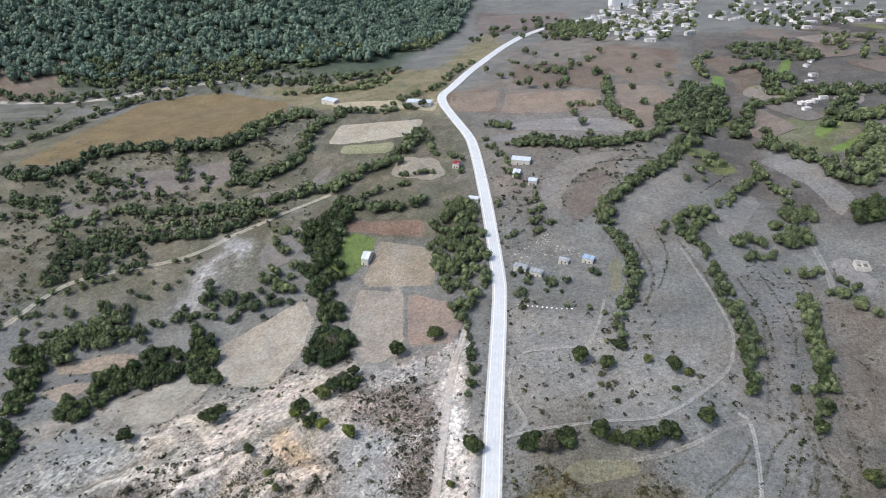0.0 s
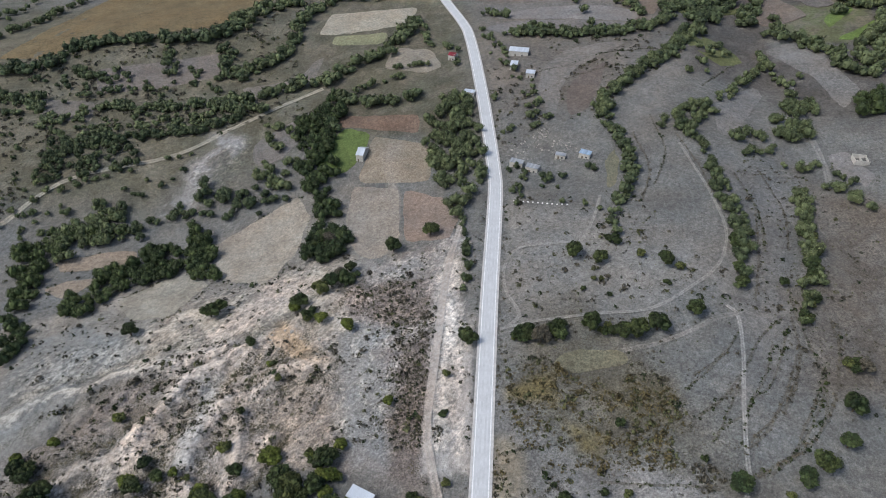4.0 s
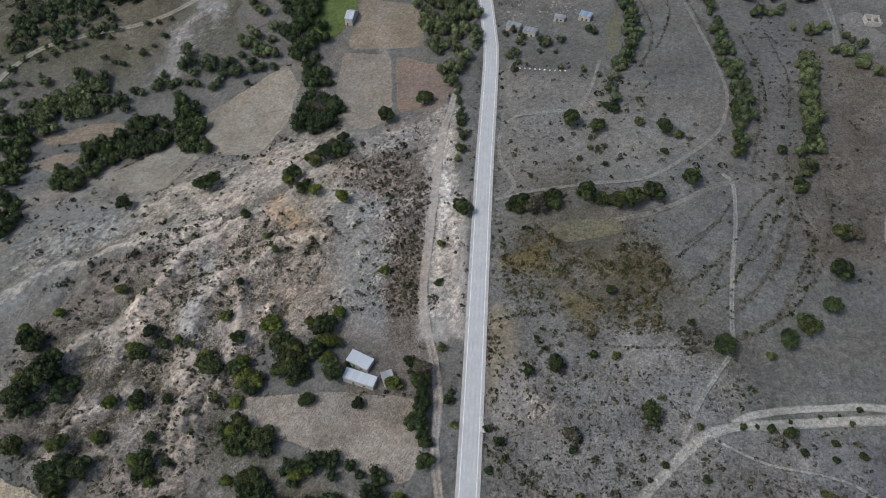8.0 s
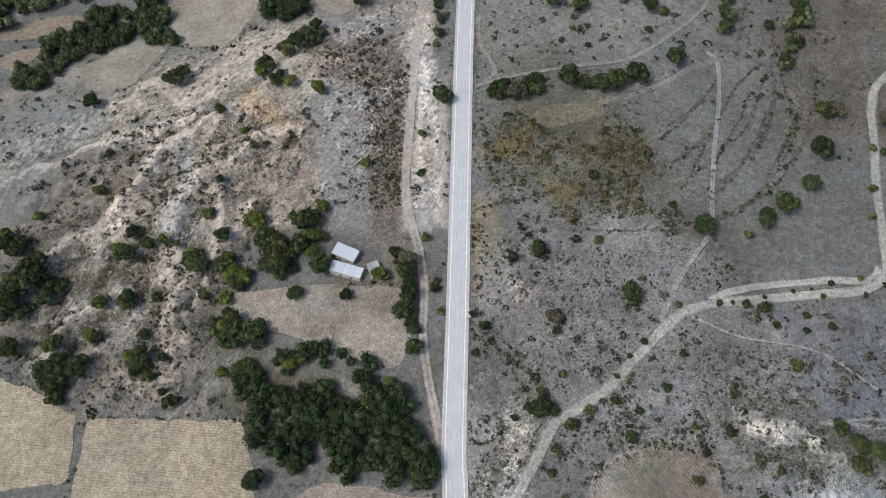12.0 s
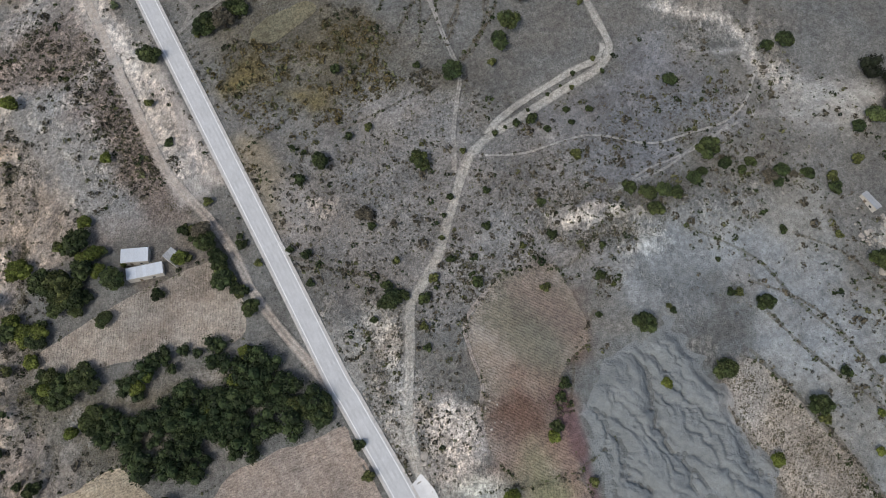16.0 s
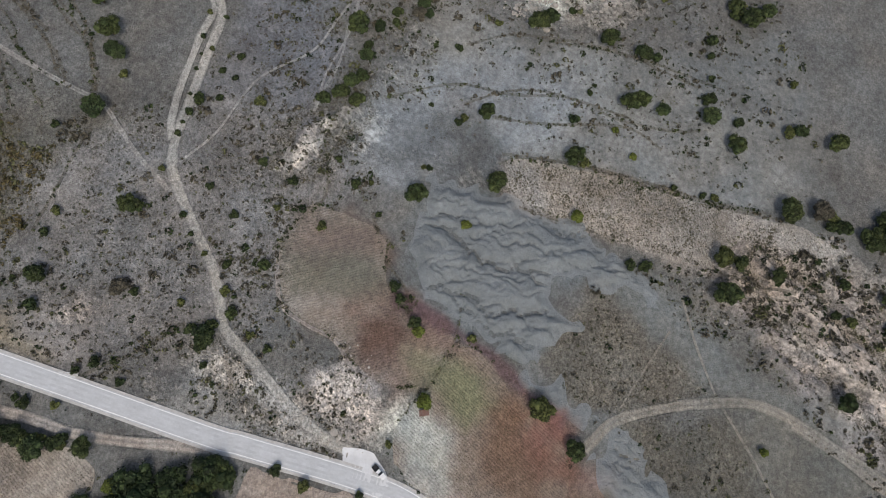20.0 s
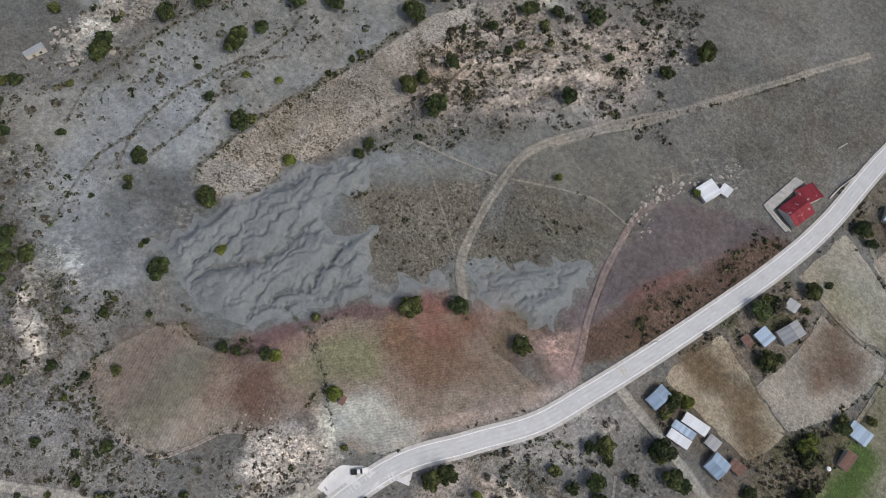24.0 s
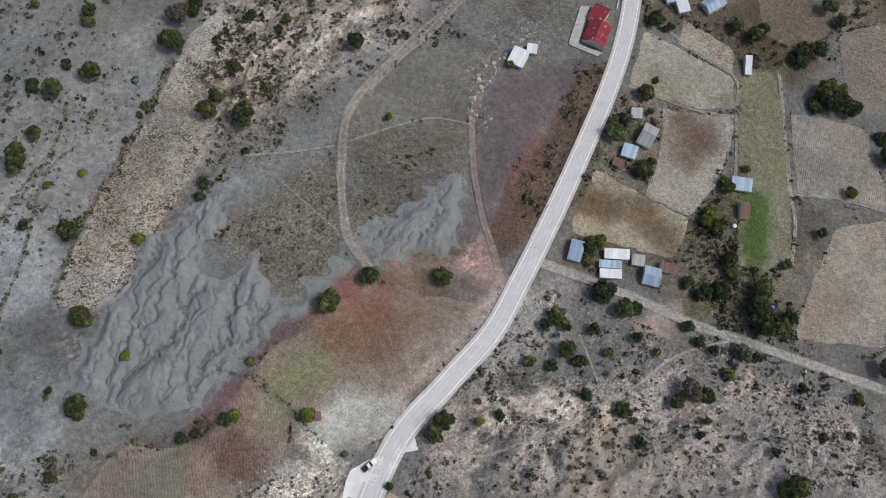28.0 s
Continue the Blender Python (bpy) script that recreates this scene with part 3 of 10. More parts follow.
FIELDS.append(("ploughed_field", [(-137.6, -129.7), (-159.1, -140), (-163.2, -84.8), (-126, -76.8), (-128.2, -91.7)], FURROWED[60], (0.345, 0.30, 0.25, 0.9), "pale furrowed field above the side road"))
FIELDS.append(("ploughed_field", [(-127.8, -225.7), (-150.1, -241.1), (-154.8, -190.6), (-136.8, -189.8)], FURROWED[90], (0.25, 0.212, 0.18, 0.85), "grey-brown furrowed field"))
FIELDS.append(("fallow_field", [(-87.1, -234.2), (-119.5, -247.8), (-124.5, -225.7), (-112.9, -208.9), (-93.9, -212.6)], STUBBLE, (0.184, 0.143, 0.106, 0.85), "dark brown fallow field"))
FIELDS.append(("ploughed_field", [(-71.3, 123.3), (-69.5, 132.4), (-54.6, 133.2), (-32.8, 131.8), (-11.5, 129.5), (-2.7, 126.6), (-1.9, 107.8), (-5.4, 97.6), (-12.9, 98.6), (-31.4, 107.2), (-53.0, 117.3), (-64.1, 120.7)], FURROWED[30], (0.396, 0.337, 0.282, 0.85), "pale furrowed garden field below the farmhouse"))
FIELDS.append(("stubble_field", [(-176.3, 116.5), (-146.2, 105.1), (-123.5, 92.1), (-122.4, 69.1), (-164.4, 67.6)], STUBBLE, (0.425, 0.348, 0.25, 0.9), "pale maize stubble field"))
FIELDS.append(("stubble_field", [(-119.3, 90.7), (-101.8, 88.9), (-62.1, 84.6), (-55.6, 65.8), (-56.4, 52.4), (-118.6, 55.1), (-120, 69)], STUBBLE, (0.425, 0.348, 0.25, 0.9), "pale maize stubble field beside a ditch"))
FIELDS.append(("stubble_field", [(-35, 61.9), (-26.4, 61), (5.4, 53.3), (4.2, 35.7), (5.1, 18.3), (-17.9, 27.2), (-43.6, 57)], STUBBLE, (0.361, 0.293, 0.247, 0.85), "pinkish stubble field beside the road"))
FIELDS.append(("stubble_field", [(-123.2, 307.5), (-98.8, 328.3), (-80.7, 341.2), (-70.5, 322.3), (-74.3, 287.9), (-84.9, 264.2), (-110.3, 272.9)], STUBBLE, (0.357, 0.309, 0.249, 0.9), "pale stippled maize field"))
FIELDS.append(("stubble_field", [(-162.3, 265.3), (-143.6, 279.6), (-129.4, 283.5), (-115.6, 270.5), (-128.5, 246.1), (-149.4, 247.1)], STUBBLE, (0.32, 0.288, 0.232, 0.8), "pale terraced stubble plot"))
FIELDS.append(("ploughed_field", [(-213.5, 303.4), (-189.8, 309.3), (-170.4, 309.9), (-163.7, 300), (-206.7, 295)], FURROWED[0], (0.304, 0.236, 0.176, 0.85), "small ochre field among trees"))
FIELDS.append(("ploughed_field", [(-209.9, 280.5), (-200.1, 287.5), (-182, 287.9), (-194.7, 271.1)], FURROWED[0], (0.304, 0.24, 0.18, 0.85), "small ochre field among trees"))
FIELDS.append(("green_meadow", [(-73.7, 363.1), (-58.2, 398.2), (-39.6, 389.2), (-43.1, 374.6), (-47.9, 361.2), (-61.8, 352.8)], STUBBLE, (0.12, 0.16, 0.045, 0.95), "small green crop plot beside a white hut"))
FIELDS.append(("ploughed_field", [(-65.6, 412.2), (-9.3, 402.7), (-8.9, 384.8), (-64.1, 400.4)], FURROWED[0], (0.205, 0.133, 0.097, 0.9), "dark red-brown ploughed strip"))
FIELDS.append(("stubble_field", [(-38, 387.2), (-3, 372.8), (-1.8, 338.7), (-45.7, 346.3)], FURROWED[90], (0.286, 0.234, 0.174, 0.85), "ochre furrowed field beside the hut"))
FIELDS.append(("ploughed_field", [(-17.5, 335.5), (16.4, 314.1), (8.9, 281.7), (-15.8, 285.7)], FURROWED[90], (0.284, 0.208, 0.164, 0.8), "reddish ploughed field"))
FIELDS.append(("fallow_field", [(-48.3, 344.8), (-19.9, 336.1), (-18.2, 287.3), (-26.4, 272.2), (-38.4, 277.3), (-49.3, 305.8)], FURROWED[90], (0.318, 0.27, 0.222, 0.85), "pale fallow field with wheel marks"))
FIELDS.append(("stubble_field", [(-91.2, 525), (-85.5, 559.9), (-14.1, 561.2), (-20.2, 530.2)], STUBBLE, (0.386, 0.338, 0.266, 0.9), "pale harvested field among hedges"))
FIELDS.append(("stubble_field", [(-80.3, 511.3), (-79.5, 523.5), (-35.8, 521.7), (-39.3, 505.6)], STUBBLE, (0.26, 0.252, 0.148, 0.9), "pale green field strip"))
FIELDS.append(("fallow_field", [(-36.8, 467.7), (-32.1, 494.9), (-3.6, 489.8), (5.7, 460.4), (-7.3, 453.5)], STUBBLE, (0.289, 0.249, 0.201, 0.9), "pale fallow plot"))
FIELDS.append(("maize_hill", [(-346.6, 520.1), (-334.4, 554), (-325.2, 630.1), (-306.9, 681.3), (-265.3, 697.3), (-224.9, 701.8), (-151, 659.9), (-142.6, 607.9), (-160.3, 544.6), (-211.5, 540.8), (-286.6, 536.7), (-300.8, 515.2)], STUBBLE, (0.185, 0.135, 0.07, 0.95), "brown dry maize field on a low hill"))
FIELDS.append(("stubble_field", [(-110.1, 633.3), (-41.6, 615.4), (-0.9, 604.5), (-5.7, 576.7), (-93, 607.7)], STUBBLE, (0.401, 0.337, 0.241, 0.9), "pale yellow harvested strip"))
FIELDS.append(("ploughed_field", [(5.1, 571.5), (10.4, 614.1), (54.2, 614.5), (44.5, 565.1)], FURROWED[90], (0.218, 0.168, 0.131, 0.95), "brown ploughed field with pale tracks"))
FIELDS.append(("ploughed_field", [(51.8, 558.5), (58.5, 603.8), (140.1, 595.8), (136.1, 560.4), (103.1, 547.6)], FURROWED[0], (0.235, 0.181, 0.141, 0.95), "brown ploughed field beyond the bend"))
FIELDS.append(("ploughed_field", [(65.7, 628.5), (74.4, 685.1), (162.9, 657.3), (145.5, 597.8)], FURROWED[0], (0.149, 0.115, 0.089, 0.95), "dark brown ploughed field beyond the bend"))
FIELDS.append(("ploughed_field", [(135.7, 671.9), (164.3, 749.9), (218.8, 705), (225.5, 640), (172.3, 606), (163.7, 661.1)], FURROWED[60], (0.182, 0.14, 0.109, 0.95), "brown ploughed field below the village"))
FIELDS.append(("fallow_field", [(60.3, 1121.2), (199.7, 1103.8), (168.2, 1009.1), (46.2, 989.8)], FURROWED[0], (0.173, 0.141, 0.125, 0.9), "dark terraced field beside the wood"))
FIELDS.append(("green_meadow", [(275.6, 482.7), (301.3, 506.9), (301, 491.7), (272.3, 466.8)], STUBBLE, (0.14, 0.19, 0.05, 0.9), "bright green crop plot in the valley"))
FIELDS.append(("green_meadow", [(269.6, 450.7), (288.5, 459.8), (308.2, 475.2), (302.4, 462.5), (279.2, 444.6)], STUBBLE, (0.13, 0.19, 0.045, 0.9), "bright green crop plot in the valley"))
FIELDS.append(("green_meadow", [(250.1, 629.9), (260.1, 626.2), (249.1, 591.1), (240.2, 596.5)], STUBBLE, (0.13, 0.2, 0.05, 0.9), "bright green crop plot in the valley"))
FIELDS.append(("green_meadow", [(299.3, 608.5), (326.9, 658.4), (335.4, 657), (312.9, 613.7)], STUBBLE, (0.14, 0.19, 0.05, 0.9), "bright green crop plot in the valley"))
FIELDS.append(("fallow_field", [(224.7, 453.3), (243.6, 457.5), (254.1, 434.3), (256.6, 383.7), (240, 365.8), (239.2, 407.8)], STUBBLE, (0.20, 0.184, 0.17, 0.85), "pale grey terraced field in the valley"))
FIELDS.append(("fallow_field", [(313.5, 536.8), (350.5, 583.6), (356.5, 567.5), (338.8, 533.8), (319.9, 522.8)], STUBBLE, (0.291, 0.251, 0.227, 0.85), "pale fallow plot in the valley"))
FIELDS.append(("fallow_field", [(36.1, 512), (54.3, 518.1), (97.7, 511.4), (142.1, 495.4), (135.4, 484.1), (94.2, 487.9), (52.6, 496.8)], STUBBLE, (0.196, 0.176, 0.164, 0.9), "grey fallow terrace with a hedge"))
FIELDS.append(("fallow_field", [(40.7, 531), (83.3, 537.3), (128, 532.6), (154.4, 511.2), (144.6, 497.2), (98, 513.5), (54.5, 521.3)], STUBBLE, (0.245, 0.221, 0.205, 0.9), "pale grey fallow terrace"))
FIELDS.append(("ploughed_field", [(82.2, 381), (84.6, 409.6), (97.2, 430.7), (116.5, 441.3), (106, 412.3), (95.5, 387.6)], FURROWED[60], (0.149, 0.121, 0.105, 0.9), "dark brown curved terrace field"))
FIELDS.append(("fallow_field", [(66.6, 413.4), (73.8, 442.2), (90.5, 462.8), (120, 469.4), (135.6, 466.2), (112.4, 450.7), (94.3, 436.1), (81.5, 413.8), (75.8, 385.4), (70.7, 386.5)], STUBBLE, (0.235, 0.214, 0.196, 0.5), "pale grey curved terrace field"))
FIELDS.append(("ploughed_field", [(150.5, 586.1), (158.4, 600.1), (192.2, 605), (196.8, 576.3), (162.1, 507), (152, 519.6)], FURROWED[90], (0.242, 0.186, 0.145, 0.9), "pale brown field on a low hill"))
FIELDS.append(("fallow_field", [(170.3, 383.6), (203.2, 406.4), (204.5, 395.6), (177.7, 357.3), (167, 346), (162.8, 352.9)], STUBBLE, (0.215, 0.2, 0.187, 0.8), "pale grey terrace beside a hedge"))
FIELDS.append(("ploughed_field", [(214.4, 325.1), (224.7, 327.2), (225.9, 312.3), (228.3, 300.7), (219.3, 293.6), (211.8, 306.2)], FURROWED[0], (0.236, 0.216, 0.204, 0.9), "grey furrowed field in the valley"))
FIELDS.append(("ploughed_field", [(-498.2, 772.8), (-459.7, 786.9), (-423.7, 777.7), (-404.3, 709.1), (-463.8, 702.2)], FURROWED[0], (0.171, 0.132, 0.103, 0.9), "grey-brown terraced field below the wood"))
FIELDS.append(("fallow_field", [(-260.5, 495.4), (-213, 500.6), (-165.7, 508.9), (-158.2, 478.2), (-202.4, 467.4), (-244.6, 465.5)], STUBBLE, (0.194, 0.166, 0.15, 0.85), "brown fallow terrace between hedges"))
FIELDS.append(("fallow_field", [(-141, 460.7), (-99.9, 466.1), (-90.6, 489.2), (-82.8, 496.3), (-86.8, 463.6), (-124.9, 445)], STUBBLE, (0.209, 0.185, 0.165, 0.85), "brown fallow terrace between hedges"))
FIELDS.append(("fallow_field", [(-294.9, 463.3), (-245.1, 456.2), (-238.4, 430.1), (-273.7, 436.4)], STUBBLE, (0.213, 0.185, 0.161, 0.8), "brown fallow terrace between hedges"))
FIELDS.append(("fallow_field", [(-116.7, 390.4), (-84.2, 420.5), (-69.1, 424.8), (-80.5, 397.1), (-98.3, 372.2), (-112, 368.8)], STUBBLE, (0.224, 0.196, 0.18, 0.8), "bare brown slope below a track"))
FIELDS.append(("dry_pond", [(49.6, 195), (54.6, 200.1), (67.2, 200.7), (80.3, 197.2), (78.6, 191.2), (68.2, 189.8), (56.9, 189.5)], PATH_EARTH, (0.175, 0.158, 0.105, 0.95), "shallow muddy yellow pond"))
FIELDS.append(("dry_pond", [(92, 306.6), (96.3, 333.4), (102.2, 343.7), (102.8, 331.9), (97, 308.1)], PATH_EARTH, (0.18, 0.165, 0.11, 0.95), "narrow muddy pond"))
STAINS = []
STAINS.append(([(131.7, -48.6), (127.6, -89.4), (120, -87.2), (120, -41.4), (122.8, -14.4), (128, -16.8)], (0.235, 0.195, 0.155), 5, 0.6))
STAINS.append(([(65.7, 34.3), (64.3, 20.7), (52.3, 15.6), (44.3, 18.1), (48.3, 32), (57.5, 35.8)], (0.18, 0.105, 0.078), 6, 0.9))
STAINS.append(([(94.7, 58.6), (89.3, 30.1), (71.8, 31.4), (65.3, 41.7), (66.1, 59.3), (74.4, 63.3)], (0.235, 0.185, 0.15), 5, 0.7))
STAINS.append(([(66.7, 24.6), (57.8, 14.9), (45.2, 23.2), (51, 34.6), (61.2, 33.9)], (0.19, 0.115, 0.085), 7, 0.6))
STAINS.append(([(71, 16.4), (62.4, 2.2), (44.1, -27.9), (28.2, -45.9), (22.9, -45.6), (35.5, -23.7), (50.5, -0.9), (63.4, 16.7)], (0.26, 0.165, 0.14), 3, 0.7))
STAINS.append(([(57.7, -4.8), (42.6, -20.2), (30.2, -11.7), (35.8, -1), (49.2, 0.5)], (0.25, 0.255, 0.15), 4, 0.9))
STAINS.append(([(40.2, 5.1), (29.6, -8.1), (14.5, -7.7), (17.3, 6.3), (29.6, 12.8)], (0.62, 0.62, 0.56), 4, 0.9))
STAINS.append(([(41.6, -25), (10.8, -50.1), (-3.2, -48.7), (16.7, -22.3), (30, -14.4)], (0.25, 0.18, 0.13), 6, 0.7))
STAINS.append(([(18.1, 8.1), (16.2, -3.9), (9.9, -17), (-4.6, -43.4), (-12.7, -62), (-15.3, -60.2), (-7, -40.2), (7.2, -13.7), (11.8, 4.2)], (0.50, 0.40, 0.345), 2.5, 0.8))
STAINS.append(([(-61.2, -154.7), (-78.1, -163), (-84.2, -147.4), (-71.2, -135.6)], (0.17, 0.115, 0.082), 9, 0.85))
STAINS.append(([(-31, -112.3), (-52, -115), (-72.6, -108.3), (-76.2, -95.7), (-57.7, -99.1), (-36, -101.3)], (0.19, 0.142, 0.09), 5, 0.75))
STAINS.append(([(-42.1, -172.8), (-67.3, -177), (-84.4, -169), (-56.9, -163.9)], (0.27, 0.265, 0.175), 5, 0.6))
STAINS.append(([(-96.4, -134.1), (-109, -133.3), (-112, -103.3), (-98.3, -106)], (0.095, 0.145, 0.04), 4, 0.9))
STAINS.append(([(-86.5, -187.8), (-101.5, -190.7), (-111.8, -139.8), (-96.4, -142.3)], (0.21, 0.22, 0.11), 4, 0.5))
STAINS.append(([(-127.5, -113.8), (-150.3, -104), (-144.9, -85.3), (-129.1, -80.1)], (0.31, 0.25, 0.19), 6, 0.6))
STAINS.append(([(130.5, -90.9), (126.7, -134.4), (121.3, -121.5), (122.5, -90.9)], (0.50, 0.45, 0.40), 4, 0.7))
STAINS.append(([(124.4, -5.9), (113.4, -81.2), (104.9, -76.5), (116.2, -8.3)], (0.43, 0.37, 0.31), 4, 0.7))
STAINS.append(([(-119.8, -156.6), (-134.3, -164.8), (-140.7, -153), (-126.3, -145.1)], (0.22, 0.19, 0.16), 5, 0.5))
STAINS.append(([(-40.8, 122.6), (-23.6, 117.9), (-27.5, 110.7), (-40.3, 114.9)], (0.24, 0.19, 0.155), 4, 0.5))
STAINS.append(([(-29.6, 134.5), (-6.5, 125.4), (-3.9, 114.8), (-27.3, 121.8)], (0.22, 0.175, 0.14), 5, 0.6))
STAINS.append(([(-30.8, 377.8), (-21.8, 376.2), (-17.4, 272.5), (-23.7, 273.9)], (0.40, 0.34, 0.28), 2, 0.6))
STAINS.append(([(75.3, 62.8), (83.1, 33.3), (68.4, 28.7), (63.5, 40.1), (56.6, 55.6), (64.0, 60.6)], (0.215, 0.2, 0.155), 5, 0.85))
STAINS.append(([(84.0, 53.5), (90.9, 35.3), (82.8, 27.3), (81.3, 32.9), (75.4, 58.9)], (0.27, 0.2, 0.165), 4, 0.7))
STAINS.append(([(59.8, 46.9), (66.8, 23.3), (62.7, 20.4), (56.3, 38.2), (52.6, 48.8)], (0.36, 0.285, 0.24), 4, 0.6))
STAINS.append(([(58.9, 35.0), (62.7, 20.4), (56.8, 13.1), (48.2, 16.8), (47.7, 26.3)], (0.185, 0.115, 0.088), 9, 0.85))
STAINS.append(([(44.2, 25.4), (51.0, 5.9), (41.1, 7.4), (36.7, 17.8)], (0.33, 0.25, 0.21), 6, 0.7))
STAINS.append(([(50.1, 9.5), (56.5, -0.6), (54.2, -14.8), (41.7, -17.5), (35.9, -9.1), (42.0, 3.8)], (0.245, 0.245, 0.155), 8, 0.85))
STAINS.append(([(30.6, 12.4), (35.4, -3.5), (26.8, -9.2), (12.5, -8.7), (9.6, 3.6), (20.2, 10.9)], (0.45, 0.45, 0.41), 7, 0.8))
STAINS.append(([(41.3, -15.7), (47.5, -26.0), (35.1, -44.0), (20.0, -48.7), (13.3, -19.7), (25.5, -11.4)], (0.215, 0.135, 0.095), 8, 0.8))
STAINS.append(([(40.8, -29.3), (38.7, -43.3), (28.6, -47.1), (23.0, -38.6), (31.2, -27.4)], (0.255, 0.125, 0.09), 6, 0.7))
STAINS.append(([(63.7, 16.7), (64.2, 7.0), (57.9, -6.2), (52.9, -17.1), (50.2, -13.8), (56.0, 1.2), (57.3, 11.2)], (0.29, 0.2, 0.165), 3, 0.7))
STAINS.append(([(70.1, 22.2), (68.3, 9.9), (63.3, -5.0), (59.3, -15.7), (50.0, -28.5), (44.0, -42.3), (40.9, -41.0), (46.9, -27.1), (55.1, -14.6), (59.3, -4.0), (64.1, 10.9), (65.5, 21.1)], (0.175, 0.105, 0.11), 1.6, 0.8))
STAINS.append(([(43.2, -39.8), (34.2, -44.0), (28.6, -34.0), (34.7, -27.7), (41.3, -31.8)], (0.27, 0.135, 0.11), 4, 0.8))
STAINS.append(([(47.0, -27.7), (32.4, -32.7), (18.5, -28.8), (26.4, -15.9), (39.2, -17.8)], (0.245, 0.155, 0.105), 6, 0.7))
STAINS.append(([(9.0, -65.5), (-0.7, -70.0), (-10.5, -63.1), (-4.1, -58.5), (7.1, -59.2)], (0.44, 0.3, 0.265), 3, 0.8))
STAINS.append(([(22.8, -60.6), (9.0, -65.5), (5.8, -55.1), (13.0, -50.4), (19.1, -52.7)], (0.17, 0.135, 0.09), 4, 0.7))
STAINS.append(([(-28.9, -101.1), (-43.0, -111.5), (-67.4, -110.2), (-76.3, -108.4), (-75.8, -98.2), (-50.7, -99.1), (-32.4, -96.0)], (0.175, 0.125, 0.075), 5, 0.8))
STAINS.append(([(-64.7, -157.0), (-78.3, -159.3), (-82.1, -145.4), (-74.8, -137.1), (-64.6, -144.2)], (0.18, 0.12, 0.088), 8, 0.85))
STAINS.append(([(-95.7, -131.2), (-107.3, -138.4), (-111.7, -116.1), (-109.5, -95.0), (-102.0, -97.4), (-98.1, -116.3)], (0.075, 0.125, 0.035), 5, 0.9))
STAINS.append(([(-84.5, -183.9), (-101.5, -193.7), (-110.2, -161.5), (-104.3, -139.8), (-92.8, -141.0)], (0.225, 0.215, 0.145), 6, 0.7))
STAINS.append(([(127.3, -19.2), (116.3, -20.9), (108.6, -11.0), (122.2, -5.4), (126.0, -9.1)], (0.45, 0.42, 0.385), 4, 0.7))
STAINS.append(([(192.3, 133.7), (196.0, 121.7), (195.2, 118.4), (190.6, 125.2), (188.5, 131.9)], (0.5, 0.475, 0.445), 1.2, 0.7))
STAINS.append(([(184.0, 122.8), (196.1, 118.0), (200.3, 106.1), (207.2, 101.4), (208.9, 96.5), (203.0, 98.9), (194.0, 107.5), (187.5, 116.5)], (0.5, 0.475, 0.445), 1.2, 0.75))
STAINS.append(([(205.1, 98.3), (209.1, 91.3), (211.4, 85.9), (201.8, 70.8), (199.2, 72.1), (199.2, 79.0), (201.8, 85.5), (206.2, 86.1), (204.4, 93.5)], (0.5, 0.475, 0.445), 1.2, 0.8))
STAINS.append(([(186.2, 99.7), (190.6, 91.6), (203.3, 84.7), (201.2, 83.8), (188.9, 90.9), (183.9, 99.8)], (0.5, 0.475, 0.445), 1.2, 0.7))
STAINS.append(([(216.4, 114.5), (241.0, 102.5), (239.4, 100.7), (216.0, 112.3)], (0.5, 0.475, 0.445), 1.2, 0.6))
STAINS.append(([(219.0, 96.8), (219.8, 96.4), (212.5, 85.4), (211.1, 86.2)], (0.5, 0.475, 0.445), 1.2, 0.8))
STAINS.append(([(182.2, 65.3), (192.0, 59.2), (202.8, 51.5), (201.7, 50.2), (190.9, 57.7), (181.5, 64.2)], (0.5, 0.475, 0.445), 2.5, 0.5))
STAINS.append(([(100.7, 75.4), (108.6, 65.8), (119.0, 60.8), (132.3, 63.8), (126.3, 59.7), (114.4, 60.4), (103.1, 67.6)], (0.5, 0.475, 0.445), 1.2, 0.65))
STAINS.append(([(203.3, 74.5), (213.2, 68.1), (207.9, 58.3), (200.8, 61.5), (200.7, 69.3)], (0.5, 0.475, 0.445), 2.5, 0.45))
STAINS.append(([(60.0, 57.4), (64.2, 47.1), (60.8, 42.6), (58.3, 47.8), (55.8, 55.3)], (0.5, 0.475, 0.445), 2.5, 0.5))
TONES = []
TONES.append(([(-221.5, 233.8), (-162.6, 260.8), (-126.1, 313.3), (-72.7, 347), (-41, 336.6), (-36.8, 264.4), (16.5, 280.5), (13.1, 171.1), (-193.1, 188)], (0.29, 0.262, 0.228), 10, 0.7, (0.24, 0.216, 0.19)))
TONES.append(([(-417.8, 410.6), (-262.8, 339.8), (-159.6, 336.7), (-79.6, 391.1), (-77.2, 486.9), (-116.3, 621.9), (-621.4, 675.7)], (0.15, 0.138, 0.098), 25, 0.9, (0.195, 0.175, 0.132)))
TONES.append(([(-79.6, 391.1), (29.2, 371.9), (29.1, 563.6), (-116.3, 621.9)], (0.135, 0.125, 0.088), 20, 0.7, (0.185, 0.16, 0.12)))
TONES.append(([(33.5, 388.1), (100.5, 386.5), (155.4, 481), (238.7, 694.4), (37.2, 637), (29.5, 461.4)], (0.20, 0.175, 0.15), 20, 0.6))
TONES.append(([(163.1, 435.1), (250.2, 338.4), (343, 327), (556, 749.9), (270.4, 800)], (0.12, 0.108, 0.097), 25, 0.8, (0.155, 0.138, 0.122)))
